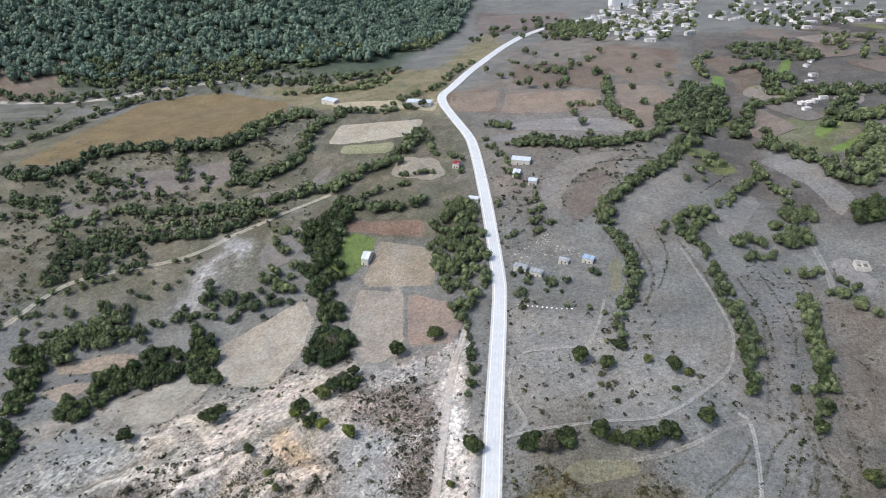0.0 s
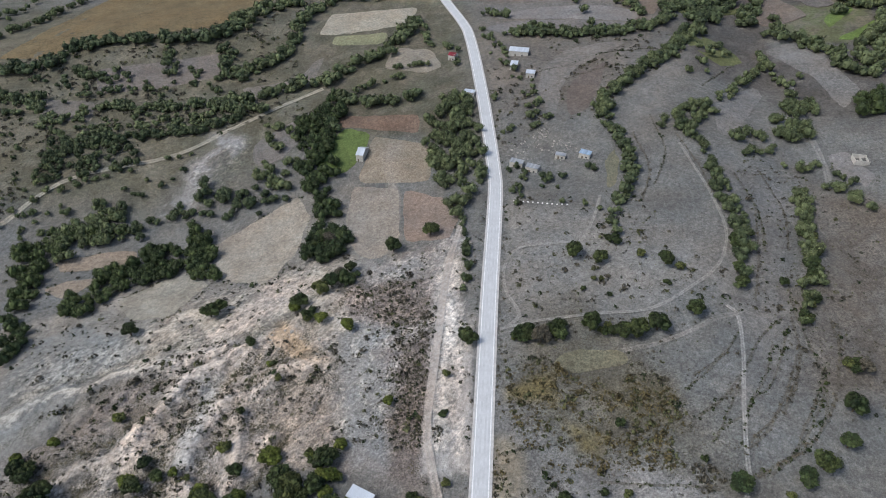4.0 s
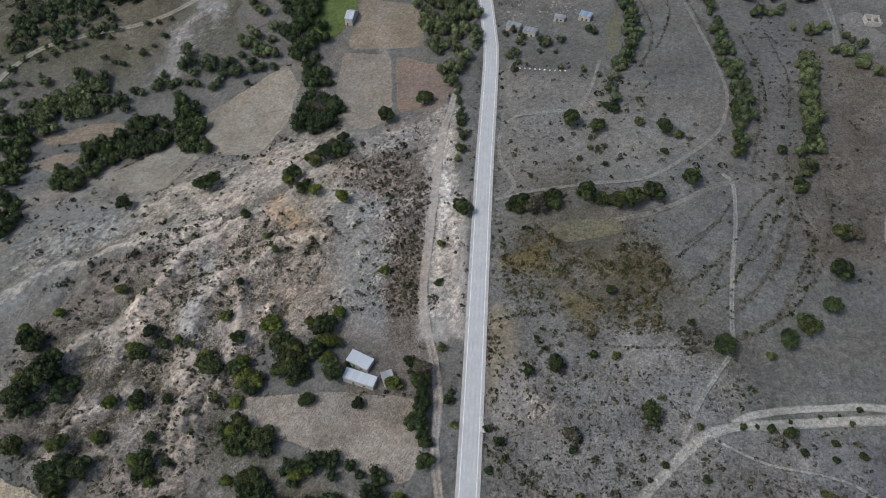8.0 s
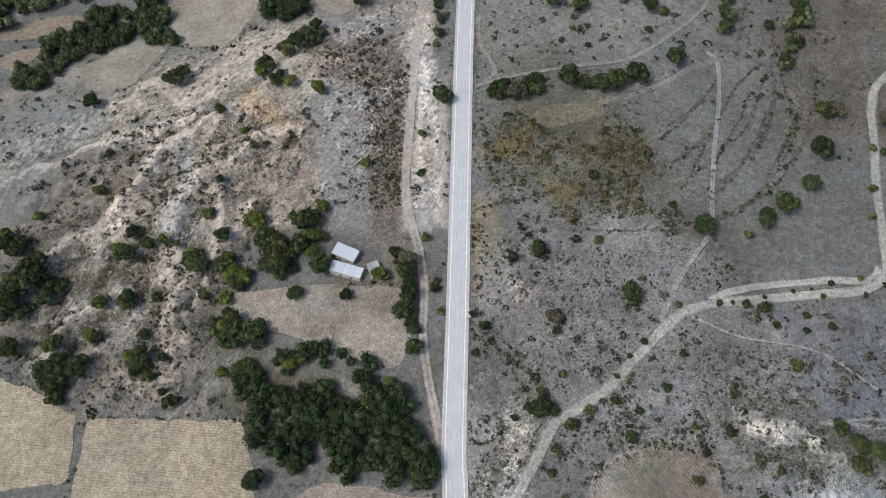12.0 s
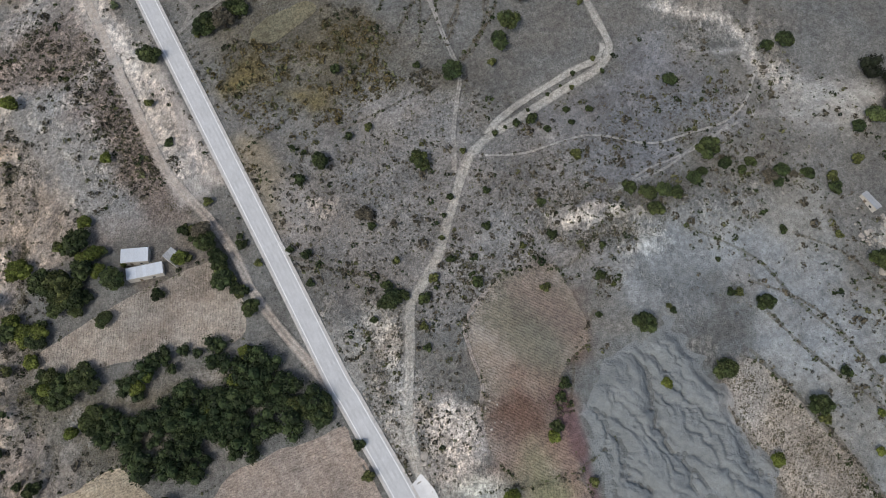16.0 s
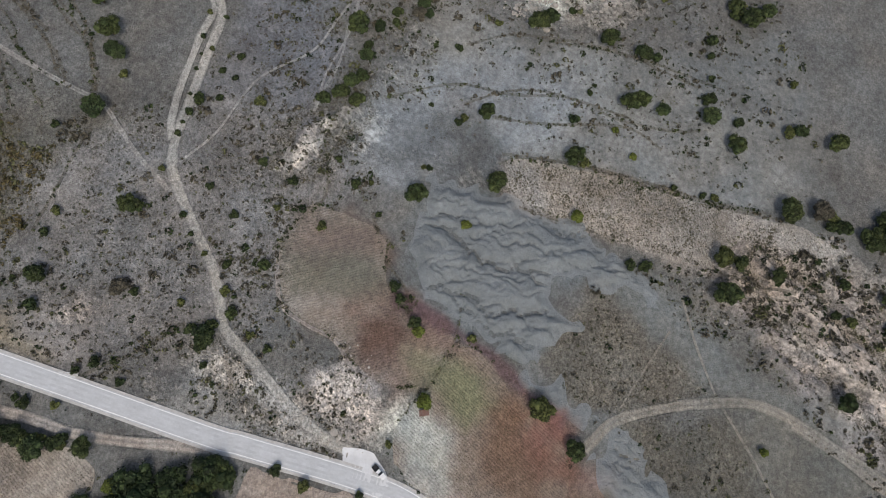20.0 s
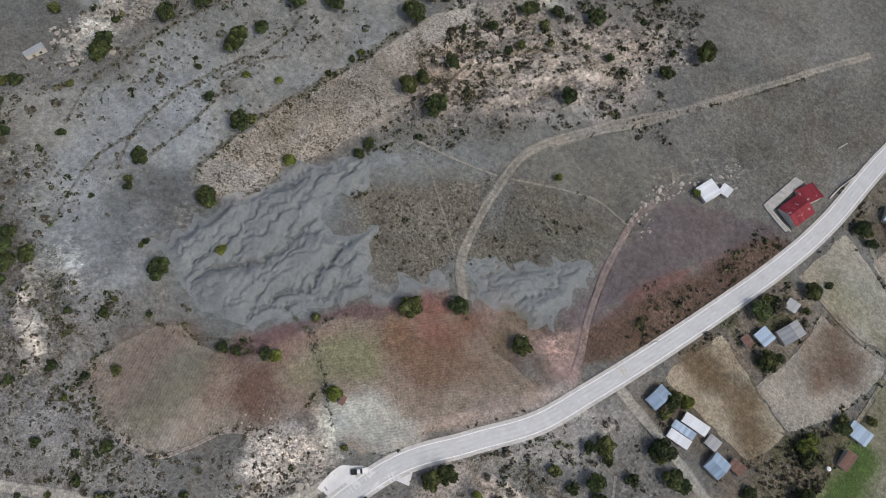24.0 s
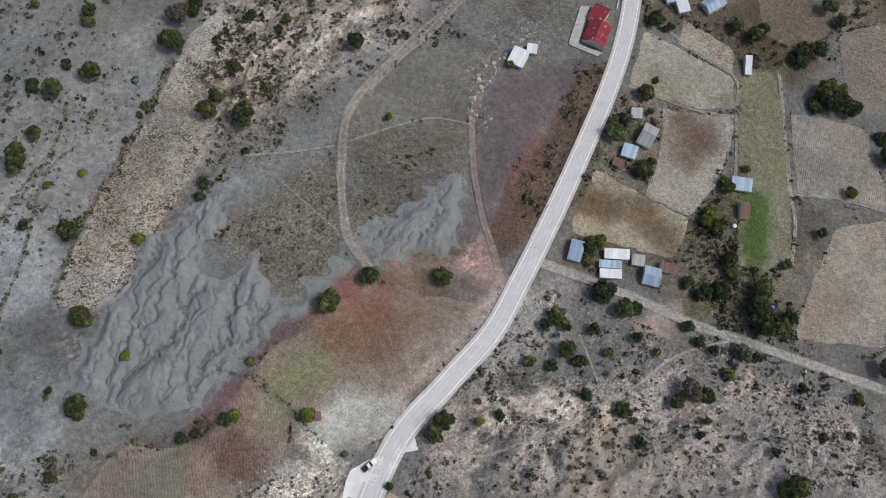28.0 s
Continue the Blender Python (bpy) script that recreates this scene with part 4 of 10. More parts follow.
# forest floor, lifted and blued to carry the haze between the crowns
TONES.append(([(-644.4, 707.5), (-47.9, 715.2), (14.3, 997.2), (45.1, 1208.7), (-193.7, 1383.5), (-856.2, 1035.8)], (0.085, 0.105, 0.072), 20, 1.0))
TONES.append(([(-172.7, 149.2), (-162.9, 200.6), (-117, 228.1), (-64.1, 228.9), (-37.3, 213.6), (-29.9, 270), (10.7, 268.8), (6, 158.1), (-1.7, 146.6), (-61.9, 160.2), (-76.7, 132.4), (-76.8, 101.8), (-62.2, 85), (-101.9, 89.3), (-147.1, 108.3)], (0.36, 0.302, 0.26), 10, 0.95, (0.235, 0.208, 0.18)))
TONES.append(([(-37.2, 255.2), (-7.9, 260.9), (-2.7, 221.1), (-13.9, 155.2), (-32.1, 162.2)], (0.33, 0.315, 0.30), 7, 0.9))
TONES.append(([(-13.7, 147.9), (-3.9, 146.9), (0.3, 220.7), (-3.9, 227.8), (-12.2, 192.3)], (0.27, 0.225, 0.20), 5, 1.3))
TONES.append(([(-1.3, 271.6), (13.6, 276.4), (1.6, 153.6), (-1.7, 156.4)], (0.52, 0.47, 0.425), 4, 0.3))
TONES.append(([(8.2, 210.2), (17.8, 208.8), (14.5, 149.8), (6, 155.6)], (0.58, 0.51, 0.455), 3, 0.3))
TONES.append(([(-217, 205.5), (-165.8, 210.4), (-110.9, 238.1), (-72.8, 235.5), (-106.7, 216.5), (-148.1, 193.2), (-181, 176)], (0.27, 0.25, 0.225), 8, 0.5))
TONES.append(([(-183.8, 151.7), (-145.6, 164.3), (-104.3, 193.9), (-77.5, 169), (-67.3, 134.1), (-87.2, 114.1), (-170.6, 119)], (0.25, 0.22, 0.19), 10, 1.2))
TONES.append(([(27.5, 190), (56.9, 189), (89.1, 182.2), (95.7, 170.9), (85.4, 147.2), (52.4, 145.8), (27.5, 150.8)], (0.195, 0.172, 0.128), 14, 1.3, (0.155, 0.132, 0.095)))
TONES.append(([(25, 143.9), (91.4, 135), (92.1, 117.5), (65.3, 91.6), (45.7, 81.7), (21.2, 110.9)], (0.235, 0.215, 0.205), 8, 0.8))
TONES.append(([(30, 124.1), (45.9, 121.5), (46.6, 108.8), (36.7, 107.6), (27.4, 114.6)], (0.36, 0.325, 0.30), 5, 0.4))
TONES.append(([(33.8, 85.1), (42.2, 71.4), (33.3, 59.1), (17.1, 22.9), (10.2, 36.9), (23.7, 73.8)], (0.44, 0.42, 0.39), 5, 1.2, (0.23, 0.215, 0.195)))
TONES.append(([(30, 44.5), (44.5, 30.1), (27.5, 10.3), (17.1, 22.9)], (0.56, 0.51, 0.47), 4, 1.0, (0.30, 0.27, 0.24)))
TONES.append(([(114.5, 20), (114.7, -4), (108, -37.8), (88.6, -78.6), (89.7, -41.8), (80.3, -29), (73.7, -41.9), (56.1, -27.2), (68.2, 13.3), (90.9, 28)], (0.205, 0.215, 0.215), 4, 0.0))
TONES.append(([(54.6, -24.8), (50.9, -52.7), (38.5, -64), (24.4, -92.2), (15, -98), (7.2, -71.6), (26.2, -56.2), (45.6, -49.1)], (0.215, 0.22, 0.215), 4, 0.1))
TONES.append(([(10.9, -93.9), (7.1, -138.1), (-13.4, -163.9), (-15.8, -144.5), (-1.7, -106.4), (-3.2, -76.9), (10.3, -69.7)], (0.19, 0.15, 0.15), 6, 0.3))
TONES.append(([(-3.2, -76.9), (-2.4, -104), (-15.1, -147.1), (-19.2, -166.3), (-28.8, -168.8), (-28.3, -143.9), (-18.8, -94.9), (-10.5, -74.8)], (0.185, 0.11, 0.08), 4, 1.3, (0.15, 0.085, 0.06)))
TONES.append(([(44.6, -43.7), (37.9, -48.3), (-3, -69.7), (-10.5, -74.8), (-11.2, -56.4), (21.1, -36.5), (39.7, -30.2)], (0.20, 0.15, 0.125), 6, 0.5))
TONES.append(([(29.2, -60.5), (-3, -69.7), (-10.9, -65.5), (5.8, -55), (25.8, -50.3)], (0.30, 0.215, 0.18), 4, 0.5))
TONES.append(([(106, -51.1), (82.8, -76.5), (62.3, -91.9), (18.2, -118.4), (12.1, -156.1), (58.7, -148.1), (86.8, -97.7)], (0.205, 0.195, 0.17), 10, 0.55))
TONES.append(([(97.2, -40.6), (91.3, -70.8), (62.3, -91.9), (50.5, -59.8), (47.9, -47), (59.9, -29.7), (84.9, -40.6)], (0.20, 0.182, 0.152), 3, 1.1))
TONES.append(([(59, -98.4), (18.2, -118.4), (13.6, -95.4), (29, -79.6), (27.4, -68.2), (46.5, -63.6)], (0.195, 0.18, 0.15), 4, 0.9))
TONES.append(([(210.9, -101.6), (145.3, -128.7), (133.8, -79.3), (127.6, -4.5), (137.5, 29.4)], (0.24, 0.242, 0.232), 8, 0.3))
TONES.append(([(123.5, -120.8), (93.4, -150.9), (50.9, -169.4), (65.1, -125.4), (90.7, -96.2), (109.7, -78.6)], (0.46, 0.40, 0.36), 6, 0.9, (0.33, 0.29, 0.26)))
TONES.append(([(34.8, 4.5), (14.8, -11.6), (6.3, -4.4), (17.1, 10.4), (23.4, 14.2)], (0.31, 0.315, 0.28), 5, 0.6))
TONES.append(([(0.2, -10.2), (-34.3, -27.2), (-104.2, -60.5), (-164.8, -62.2), (-167.3, -25.4), (-6.2, 21.8)], (0.42, 0.37, 0.340), 8, 1.2, (0.225, 0.21, 0.20)))
TONES.append(([(-64.3, -26.4), (-69.1, -23.8), (-64.2, 1.5), (-52.8, 4.9), (-51.1, -10.3)], (0.38, 0.31, 0.255), 4, 0.4))
TONES.append(([(-2.7, -27.4), (-25.2, -70.5), (-35.6, -64.8), (-24.1, -26), (-15.5, -19.2)], (0.29, 0.285, 0.275), 6, 0.8))
TONES.append(([(-98.7, -96.2), (-121.2, -106.5), (-122.7, -75.7), (-102.5, -71.3)], (0.19, 0.18, 0.12), 6, 1.0))
TONES.append(([(190.4, 7.4), (217.1, -21.2), (204.2, -30.1), (184.1, -7.7)], (0.58, 0.57, 0.52), 5, 0.5, (0.30, 0.29, 0.26)))
TONES.append(([(204, 72.8), (239.5, 39.2), (213.4, 33.1), (201.6, 51.1)], (0.42, 0.40, 0.37), 6, 0.6))
TONES.append(([(75, 66.5), (97.4, 44.5), (81.8, 27), (66.9, 31.2), (56, 47.1)], (0.21, 0.16, 0.13), 4, 0.4))
TONES.append(([(91.1, 106.2), (132, 88.7), (129, 57.5), (108.1, 65.7), (90.9, 94.3)], (0.20, 0.19, 0.19), 6, 0.9))
TONES.append(([(-219.9, 731.1), (-130.1, 704.5), (-48.6, 725.6), (-0.5, 716.3), (61.6, 979.5), (78.2, 810.2), (10.7, 646.9), (0.3, 570.1), (-114, 609)], (0.24, 0.20, 0.125), 12, 0.5, (0.17, 0.16, 0.085)))
TONES.append(([(-547.9, 795.7), (-423.1, 792.5), (-395.3, 695.7), (-492.2, 689.6)], (0.17, 0.135, 0.10), 12, 0.5, (0.22, 0.185, 0.15)))
TONES.append(([(33.9, 562.5), (60.1, 739.7), (160.2, 868.7), (238.7, 694.4), (210.7, 565.6), (162.2, 490.7), (53.1, 502.8)], (0.215, 0.185, 0.16), 15, 0.6, (0.18, 0.16, 0.14)))
TONES.append(([(-218.4, 236.7), (-164.2, 266.7), (-87.9, 253.5), (-61.8, 277.9), (-38.7, 279.8), (-43.7, 251.9), (-88.6, 225.8), (-135.5, 202.7), (-196.4, 202.1)], (0.36, 0.325, 0.28), 8, 0.5, (0.28, 0.25, 0.215)))
TONES.append(([(-163, 337), (-157.1, 363.2), (-142.3, 402.7), (-121.9, 397), (-134.1, 371), (-142.2, 335.4)], (0.36, 0.335, 0.315), 8, 0.6, (0.22, 0.20, 0.175)))
TONES.append(([(-40.9, 251.4), (-4, 278.9), (16.3, 288.8), (6.6, 189.4), (-29.4, 193.2)], (0.40, 0.355, 0.325), 10, 0.9, (0.30, 0.245, 0.22)))
TONES.append(([(191.8, 320.3), (217.2, 275.2), (191.2, 226), (180.9, 247.9)], (0.20, 0.182, 0.162), 10, 0.7))
TONES.append(([(157.1, 318.3), (182.7, 299.3), (136.7, 177.5), (118.8, 178.4), (127.8, 227.6)], (0.205, 0.192, 0.178), 10, 0.7))
TONES.append(([(129.3, 456.2), (170.7, 461.4), (137.1, 366.9), (112.6, 347.2)], (0.225, 0.207, 0.187), 8, 0.5))
TONES.append(([(127.4, 56), (173.4, 14.8), (173.2, -23.4), (132, -5.8), (111.4, 28)], (0.255, 0.255, 0.25), 10, 0.35, (0.29, 0.285, 0.275)))
TONES.append(([(181.9, 28.7), (175.5, -80), (133.4, -140.4), (132.1, -7.5), (121.2, 34.3)], (0.30, 0.30, 0.285), 10, 0.25, (0.265, 0.262, 0.245)))
TONES.append(([(9, -97.5), (6.6, -121.5), (-11.9, -167.1), (-23.9, -171.4), (-9.8, -122.2), (-2.4, -91.1), (0.2, -81.6)], (0.14, 0.116, 0.12), 4, 0.5))
TONES.append(([(-2.4, -78.1), (-0.9, -91.3), (-9.8, -122.2), (-22, -162.7), (-28.4, -168.7), (-26.6, -126.3), (-22, -88.1), (-10.8, -70)], (0.17, 0.112, 0.08), 3, 1.4, (0.125, 0.085, 0.06)))
TONES.append(([(-0.2, -84.8), (-2.4, -104.6), (-8.9, -123.5), (-21.5, -161.2), (-24.3, -160.5), (-13.3, -121.2), (-6.6, -83.3)], (0.155, 0.102, 0.088), 2, 0.4))
TONES.append(([(27.8, -51.8), (17.2, -65.2), (0.3, -74.4), (-10.8, -64.5), (0.8, -57.3), (18, -49.3)], (0.36, 0.255, 0.22), 4, 0.6, (0.18, 0.13, 0.10)))
TONES.append(([(20.3, 202.9), (23.9, 139.6), (26.7, 90.7), (62.5, 88.4), (95.3, 116.4), (109, 140.9), (87.5, 174.9), (33.3, 183.9)], (0.205, 0.195, 0.185), 15, 0.9, (0.25, 0.236, 0.226)))
TONES.append(([(113.5, 82.1), (138.2, 84.8), (171.8, 63.8), (134.7, 60.4), (116.2, 55.8), (95.7, 70.1), (89.3, 91.6)], (0.225, 0.215, 0.215), 8, 0.8))
TONES.append(([(176.8, 106), (180.3, 68.4), (136.6, 62.2), (91.6, 73.2), (91.5, 92), (108.4, 100.4)], (0.205, 0.205, 0.215), 10, 0.7, (0.25, 0.25, 0.26)))
TONES.append(([(179, 25), (155.2, -42.6), (132.7, -3.5), (113.7, 27.8), (113.7, 52.3), (136.7, 49.1)], (0.36, 0.37, 0.372), 10, 0.3, (0.305, 0.31, 0.31)))
TONES.append(([(142, 4.3), (124.2, -1.7), (110.8, 9.6), (101.2, 32.5), (116.5, 50.9)], (0.19, 0.195, 0.195), 8, 0.4, (0.165, 0.165, 0.16)))
TONES.append(([(38.6, 314.6), (82, 288.5), (137.6, 262.9), (116.5, 222.2), (35.7, 219.5)], (0.25, 0.235, 0.215), 10, 0.8))
TONES.append(([(195.9, 309.3), (217.2, 275.2), (258.8, 216), (208.3, 147.6), (146.6, 176.7)], (0.175, 0.15, 0.125), 10, 0.9, (0.205, 0.18, 0.155)))
TONES.append(([(-27.2, -216.6), (-156.3, -271.3), (-163.1, -193.1), (-127.2, -226.1), (-113.9, -201.7), (-84, -186.8), (-55.6, -196.7), (-35.5, -191.4)], (0.165, 0.135, 0.10), 8, 1.2, (0.21, 0.18, 0.14)))
TONES.append(([(-76.4, -231.4), (-116, -248), (-128.7, -213.9), (-109.6, -193.9), (-87.6, -197.4)], (0.12, 0.09, 0.062), 6, 1.4, (0.155, 0.125, 0.085)))
TONES.append(([(-30.5, -156.2), (-55.6, -157.6), (-59, -128.2), (-54.7, -113.4), (-32.6, -115.5)], (0.23, 0.195, 0.16), 4, 1.0, (0.12, 0.115, 0.07)))
TONES.append(([(-76.9, -111.1), (-94, -141.4), (-105.4, -98.6), (-121.5, -104.1), (-123, -73.5), (-80.1, -68.4), (-73.7, -90)], (0.195, 0.17, 0.13), 6, 1.4, (0.12, 0.115, 0.068)))
TONES.append(([(-116, -137.2), (-138.1, -141.1), (-131.7, -120.3), (-129.5, -97), (-122.7, -85), (-119.4, -110.9)], (0.155, 0.138, 0.118), 5, 1.2))
TONES.append(([(-29.6, -88.9), (-75.5, -93), (-75.9, -78.7), (-29.8, -74.5)], (0.17, 0.145, 0.12), 4, 0.8))
TONES.append(([(64.3, 229.6), (100.8, 167), (110.8, 135.9), (92, 112.2), (52.6, 107.8), (45.7, 143.9), (36.5, 184), (23.2, 192.9)], (0.15, 0.137, 0.11), 12, 1.2, (0.185, 0.172, 0.145)))
TONES.append(([(68.9, 118.8), (89.7, 101), (138, 92.3), (108.9, 39.9), (96.6, 52.2), (47, 67.8), (69.5, 92.1)], (0.25, 0.237, 0.226), 10, 0.9, (0.30, 0.285, 0.272)))
TONES.append(([(46.7, 155.8), (95.3, 146.1), (102.8, 118.7), (114.3, 94.1), (100.2, 60.7), (32.7, 78.5)], (0.265, 0.252, 0.24), 12, 0.9, (0.31, 0.295, 0.28)))
TONES.append(([(43.4, -196.3), (35, -220.8), (-18.6, -279), (-27.2, -231.1), (-14.5, -196.3), (-6.6, -170.8), (18, -172.2)], (0.19, 0.18, 0.16), 10, 1.0, (0.165, 0.152, 0.132)))
TONES.append(([(-191.7, 201.9), (-189.9, 235.9), (-174.8, 248.3), (-138.2, 233.6), (-129.0, 224.5), (-152.2, 208.3), (-159.7, 192.9), (-166.1, 174.9), (-181.9, 176.5)], (0.275, 0.268, 0.25), 4, 0.15))
TONES.append(([(-102.0, 218.9), (-73.0, 218.7), (-38.1, 201.5), (-30.6, 164.2), (-66.7, 159.8), (-82.4, 144.5), (-96.7, 127.6), (-103.2, 136.8), (-93.8, 162.3), (-91.5, 192.6)], (0.40, 0.35, 0.312), 6, 1.3, (0.32, 0.275, 0.24)))
TONES.append(([(-163.8, 168.2), (-130.8, 171.1), (-97.1, 160.4), (-87.7, 126.7), (-104.0, 105.1), (-142.3, 107.2), (-168.1, 141.2), (-175.7, 161.2)], (0.25, 0.22, 0.19), 8, 1.35, (0.33, 0.295, 0.265)))
TONES.append(([(-80.8, 266.0), (-54.8, 264.9), (-64.0, 249.6), (-86.2, 234.3), (-100.2, 216.9), (-105.1, 204.2), (-117.0, 204.1), (-119.9, 211.0), (-106.6, 227.3), (-91.5, 247.2)], (0.4, 0.345, 0.3), 3, 0.2))
TONES.append(([(-115.2, 207.5), (-102.6, 204.1), (-103.9, 187.5), (-112.9, 172.3), (-119.3, 160.6), (-129.2, 164.8), (-123.5, 181.1)], (0.46, 0.385, 0.325), 3, 0.25, (0.38, 0.32, 0.28)))
TONES.append(([(-101.6, 202.7), (-92.7, 204.6), (-91.0, 180.7), (-93.3, 161.4), (-100.2, 161.9), (-99.3, 182.0)], (0.33, 0.325, 0.32), 3, 0.4))
TONES.append(([(-69.7, 231.7), (-49.1, 212.7), (-37.3, 207.9), (-38.0, 200.8), (-53.3, 205.7), (-71.5, 222.9)], (0.4, 0.295, 0.2), 3, 0.3))
TONES.append(([(-43.0, 231.1), (-16.7, 224.0), (-15.4, 184.0), (-25.9, 162.6), (-35.1, 164.6), (-43.1, 189.9)], (0.375, 0.36, 0.34), 7, 0.85))
TONES.append(([(-13.3, 212.9), (0.3, 219.7), (-1.8, 182.3), (-3.0, 150.4), (-11.7, 151.4), (-15.4, 184.0)], (0.235, 0.19, 0.165), 5, 1.5))
TONES.append(([(-42.7, 257.0), (-29.0, 259.3), (-3.7, 259.0), (-2.7, 228.5), (-16.7, 225.7), (-40.7, 234.4)], (0.27, 0.225, 0.2), 5, 1.5))
TONES.append(([(-62.7, 200.9), (-40.3, 198.8), (-39.7, 164.7), (-57.7, 161.7), (-71.2, 173.6)], (0.42, 0.352, 0.295), 7, 1.15))
TONES.append(([(126.8, -3.7), (133.3, -38.7), (130.8, -77.9), (129.1, -130.0), (123.8, -126.2), (115.5, -90.6), (106.9, -62.2), (109.2, -30.4), (111.0, -6.0)], (0.31, 0.272, 0.237), 2, 1.35))
TONES.append(([(24.6, 162.7), (33.3, 161.5), (33.8, 153.9), (28.2, 133.4), (22.0, 125.3)], (0.29, 0.25, 0.19), 4, 0.6))
TONES.append(([(30.3, 133.2), (46.7, 123.8), (45.8, 106.2), (34.5, 109.1), (27.4, 120.3)], (0.32, 0.29, 0.265), 6, 0.5))
TONES.append(([(67.2, 182.6), (85.6, 187.3), (95.9, 177.7), (91.7, 160.3), (66.6, 162.5)], (0.165, 0.145, 0.105), 7, 1.5))
TONES.append(([(28.2, 187.7), (47.6, 187.6), (47.8, 178.1), (28.9, 180.2)], (0.2, 0.16, 0.075), 4, 1.3))
TONES.append(([(51.2, 168.4), (64.4, 161.5), (63.0, 150.6), (52.8, 153.0)], (0.2, 0.16, 0.08), 4, 1.2))
# ground below the eastern wood, its shade painted in as near-black soil
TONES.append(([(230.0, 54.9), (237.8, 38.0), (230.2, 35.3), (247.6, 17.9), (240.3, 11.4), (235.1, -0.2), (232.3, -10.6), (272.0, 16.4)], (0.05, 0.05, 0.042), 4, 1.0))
TONES.append(([(-54.4, -23.3), (-69.2, -23.8), (-72.8, -16.9), (-68.0, 0.4), (-50.8, 5.4), (-49.5, -7.9)], (0.36, 0.3, 0.255), 4, 0.3))
TONES.append(([(-9.9, -17.4), (-44.6, -28.5), (-48.0, -22.9), (-14.4, -9.3)], (0.45, 0.39, 0.35), 3, 0.4, (0.33, 0.29, 0.26)))
TONES.append(([(-59.4, -63.7), (-77.1, -71.6), (-78.2, -60.5), (-64.5, -55.5)], (0.38, 0.32, 0.28), 4, 0.5))
TONES.append(([(-105.2, -61.3), (-114.5, -64.3), (-113.3, -52.0), (-106.7, -50.3)], (0.37, 0.3, 0.255), 3, 0.4))
TONES.append(([(-86.7, -44.0), (-93.7, -44.0), (-93.6, -33.1), (-87.5, -32.6)], (0.37, 0.3, 0.25), 3, 0.4))
TONES.append(([(-87.9, -60.1), (-102.2, -62.1), (-101.9, -48.4), (-93.0, -45.9)], (0.25, 0.235, 0.22), 4, 1.0))
TONES.append(([(-12.1, -61.3), (-31.9, -70.5), (-39.7, -48.2), (-20.7, -22.9), (-5.6, -18.1), (-11.9, -39.0)], (0.33, 0.315, 0.30), 6, 0.75))
TONES.append(([(-107.0, -41.8), (-132.2, -51.9), (-130.0, -34.4), (-109.5, -28.1)], (0.32, 0.30, 0.28), 8, 0.85))
TONES.append(([(-72.8, -16.9), (-94.4, -25.5), (-97.3, -8.3), (-72.0, -0.8)], (0.34, 0.3, 0.265), 7, 0.6))
TONES.append(([(-388.1, 785.8), (-227.5, 764.1), (-83.4, 711.1), (-214.1, 706.1), (-307.2, 682.1), (-374.7, 676.6), (-388.6, 605.6), (-400.3, 589.0), (-453.8, 683.3), (-351.5, 704.4)], (0.13, 0.128, 0.1), 12, 1.0, (0.2, 0.19, 0.165)))
TONES.append(([(123.9, -88.9), (123.4, -124.7), (112.6, -158.1), (94.8, -177.2), (74.6, -194.9), (60.1, -183.8), (72.4, -143.7), (91.4, -114.0), (102.9, -87.3)], (0.33, 0.285, 0.25), 8, 0.9, (0.25, 0.22, 0.195)))
TONES.append(([(117.7, -157.4), (113.5, -168.7), (101.4, -166.7), (101.3, -154.2)], (0.44, 0.43, 0.39), 4, 0.4))
TONES.append(([(117.9, 51.7), (120.8, 30.6), (122.8, 18.4), (111.7, 16.5), (104.5, 35.0), (109.3, 51.0)], (0.3, 0.3, 0.295), 6, 0.3))
TONES.append(([(118.7, 69.7), (118.0, 59.0), (101.7, 64.7), (100.8, 70.2)], (0.42, 0.4, 0.37), 4, 0.6, (0.27, 0.255, 0.235)))
TONES.append(([(184.6, 29.3), (185.2, -5.3), (159.7, 22.1), (140.3, 44.7), (166.1, 35.1)], (0.32, 0.315, 0.295), 7, 0.5))
TONES.append(([(1.7, 266.2), (12.5, 281.7), (18.8, 284.0), (12.3, 251.4), (10.0, 204.4), (7.4, 150.6), (-3.0, 151.5), (-0.8, 182.2), (0.6, 224.6)], (0.5, 0.455, 0.415), 3, 0.3, (0.42, 0.375, 0.34)))
TONES.append(([(10.1, 206.0), (18.4, 204.3), (16.0, 174.6), (7.6, 159.2), (8.1, 189.7)], (0.5, 0.445, 0.405), 3, 0.35))
TONES.append(([(-38.2, 271.0), (-3.0, 269.4), (1.2, 289.4), (12.6, 286.4), (1.2, 253.7), (-31.4, 254.4)], (0.37, 0.335, 0.305), 6, 0.8))
TONES.append(([(-32.9, 149.2), (-3.1, 143.5), (1.0, 132.5), (-1.9, 119.9), (-24.6, 122.9), (-40.0, 132.6)], (0.2, 0.175, 0.15), 6, 0.9))
TONES.append(([(11.5, 89.4), (18.9, 79.2), (19.2, 59.3), (6.7, 63.0), (7.7, 82.5)], (0.36, 0.34, 0.31), 6, 0.7))
TONES.append(([(5.2, 621.2), (47.1, 625.2), (48.4, 566.0), (33.8, 562.5), (6.0, 568.4)], (0.2, 0.145, 0.108), 4, 0.6))
TONES.append(([(55.6, 598.9), (138.8, 589.2), (129.8, 542.4), (52.6, 558.4)], (0.215, 0.182, 0.16), 4, 0.4))
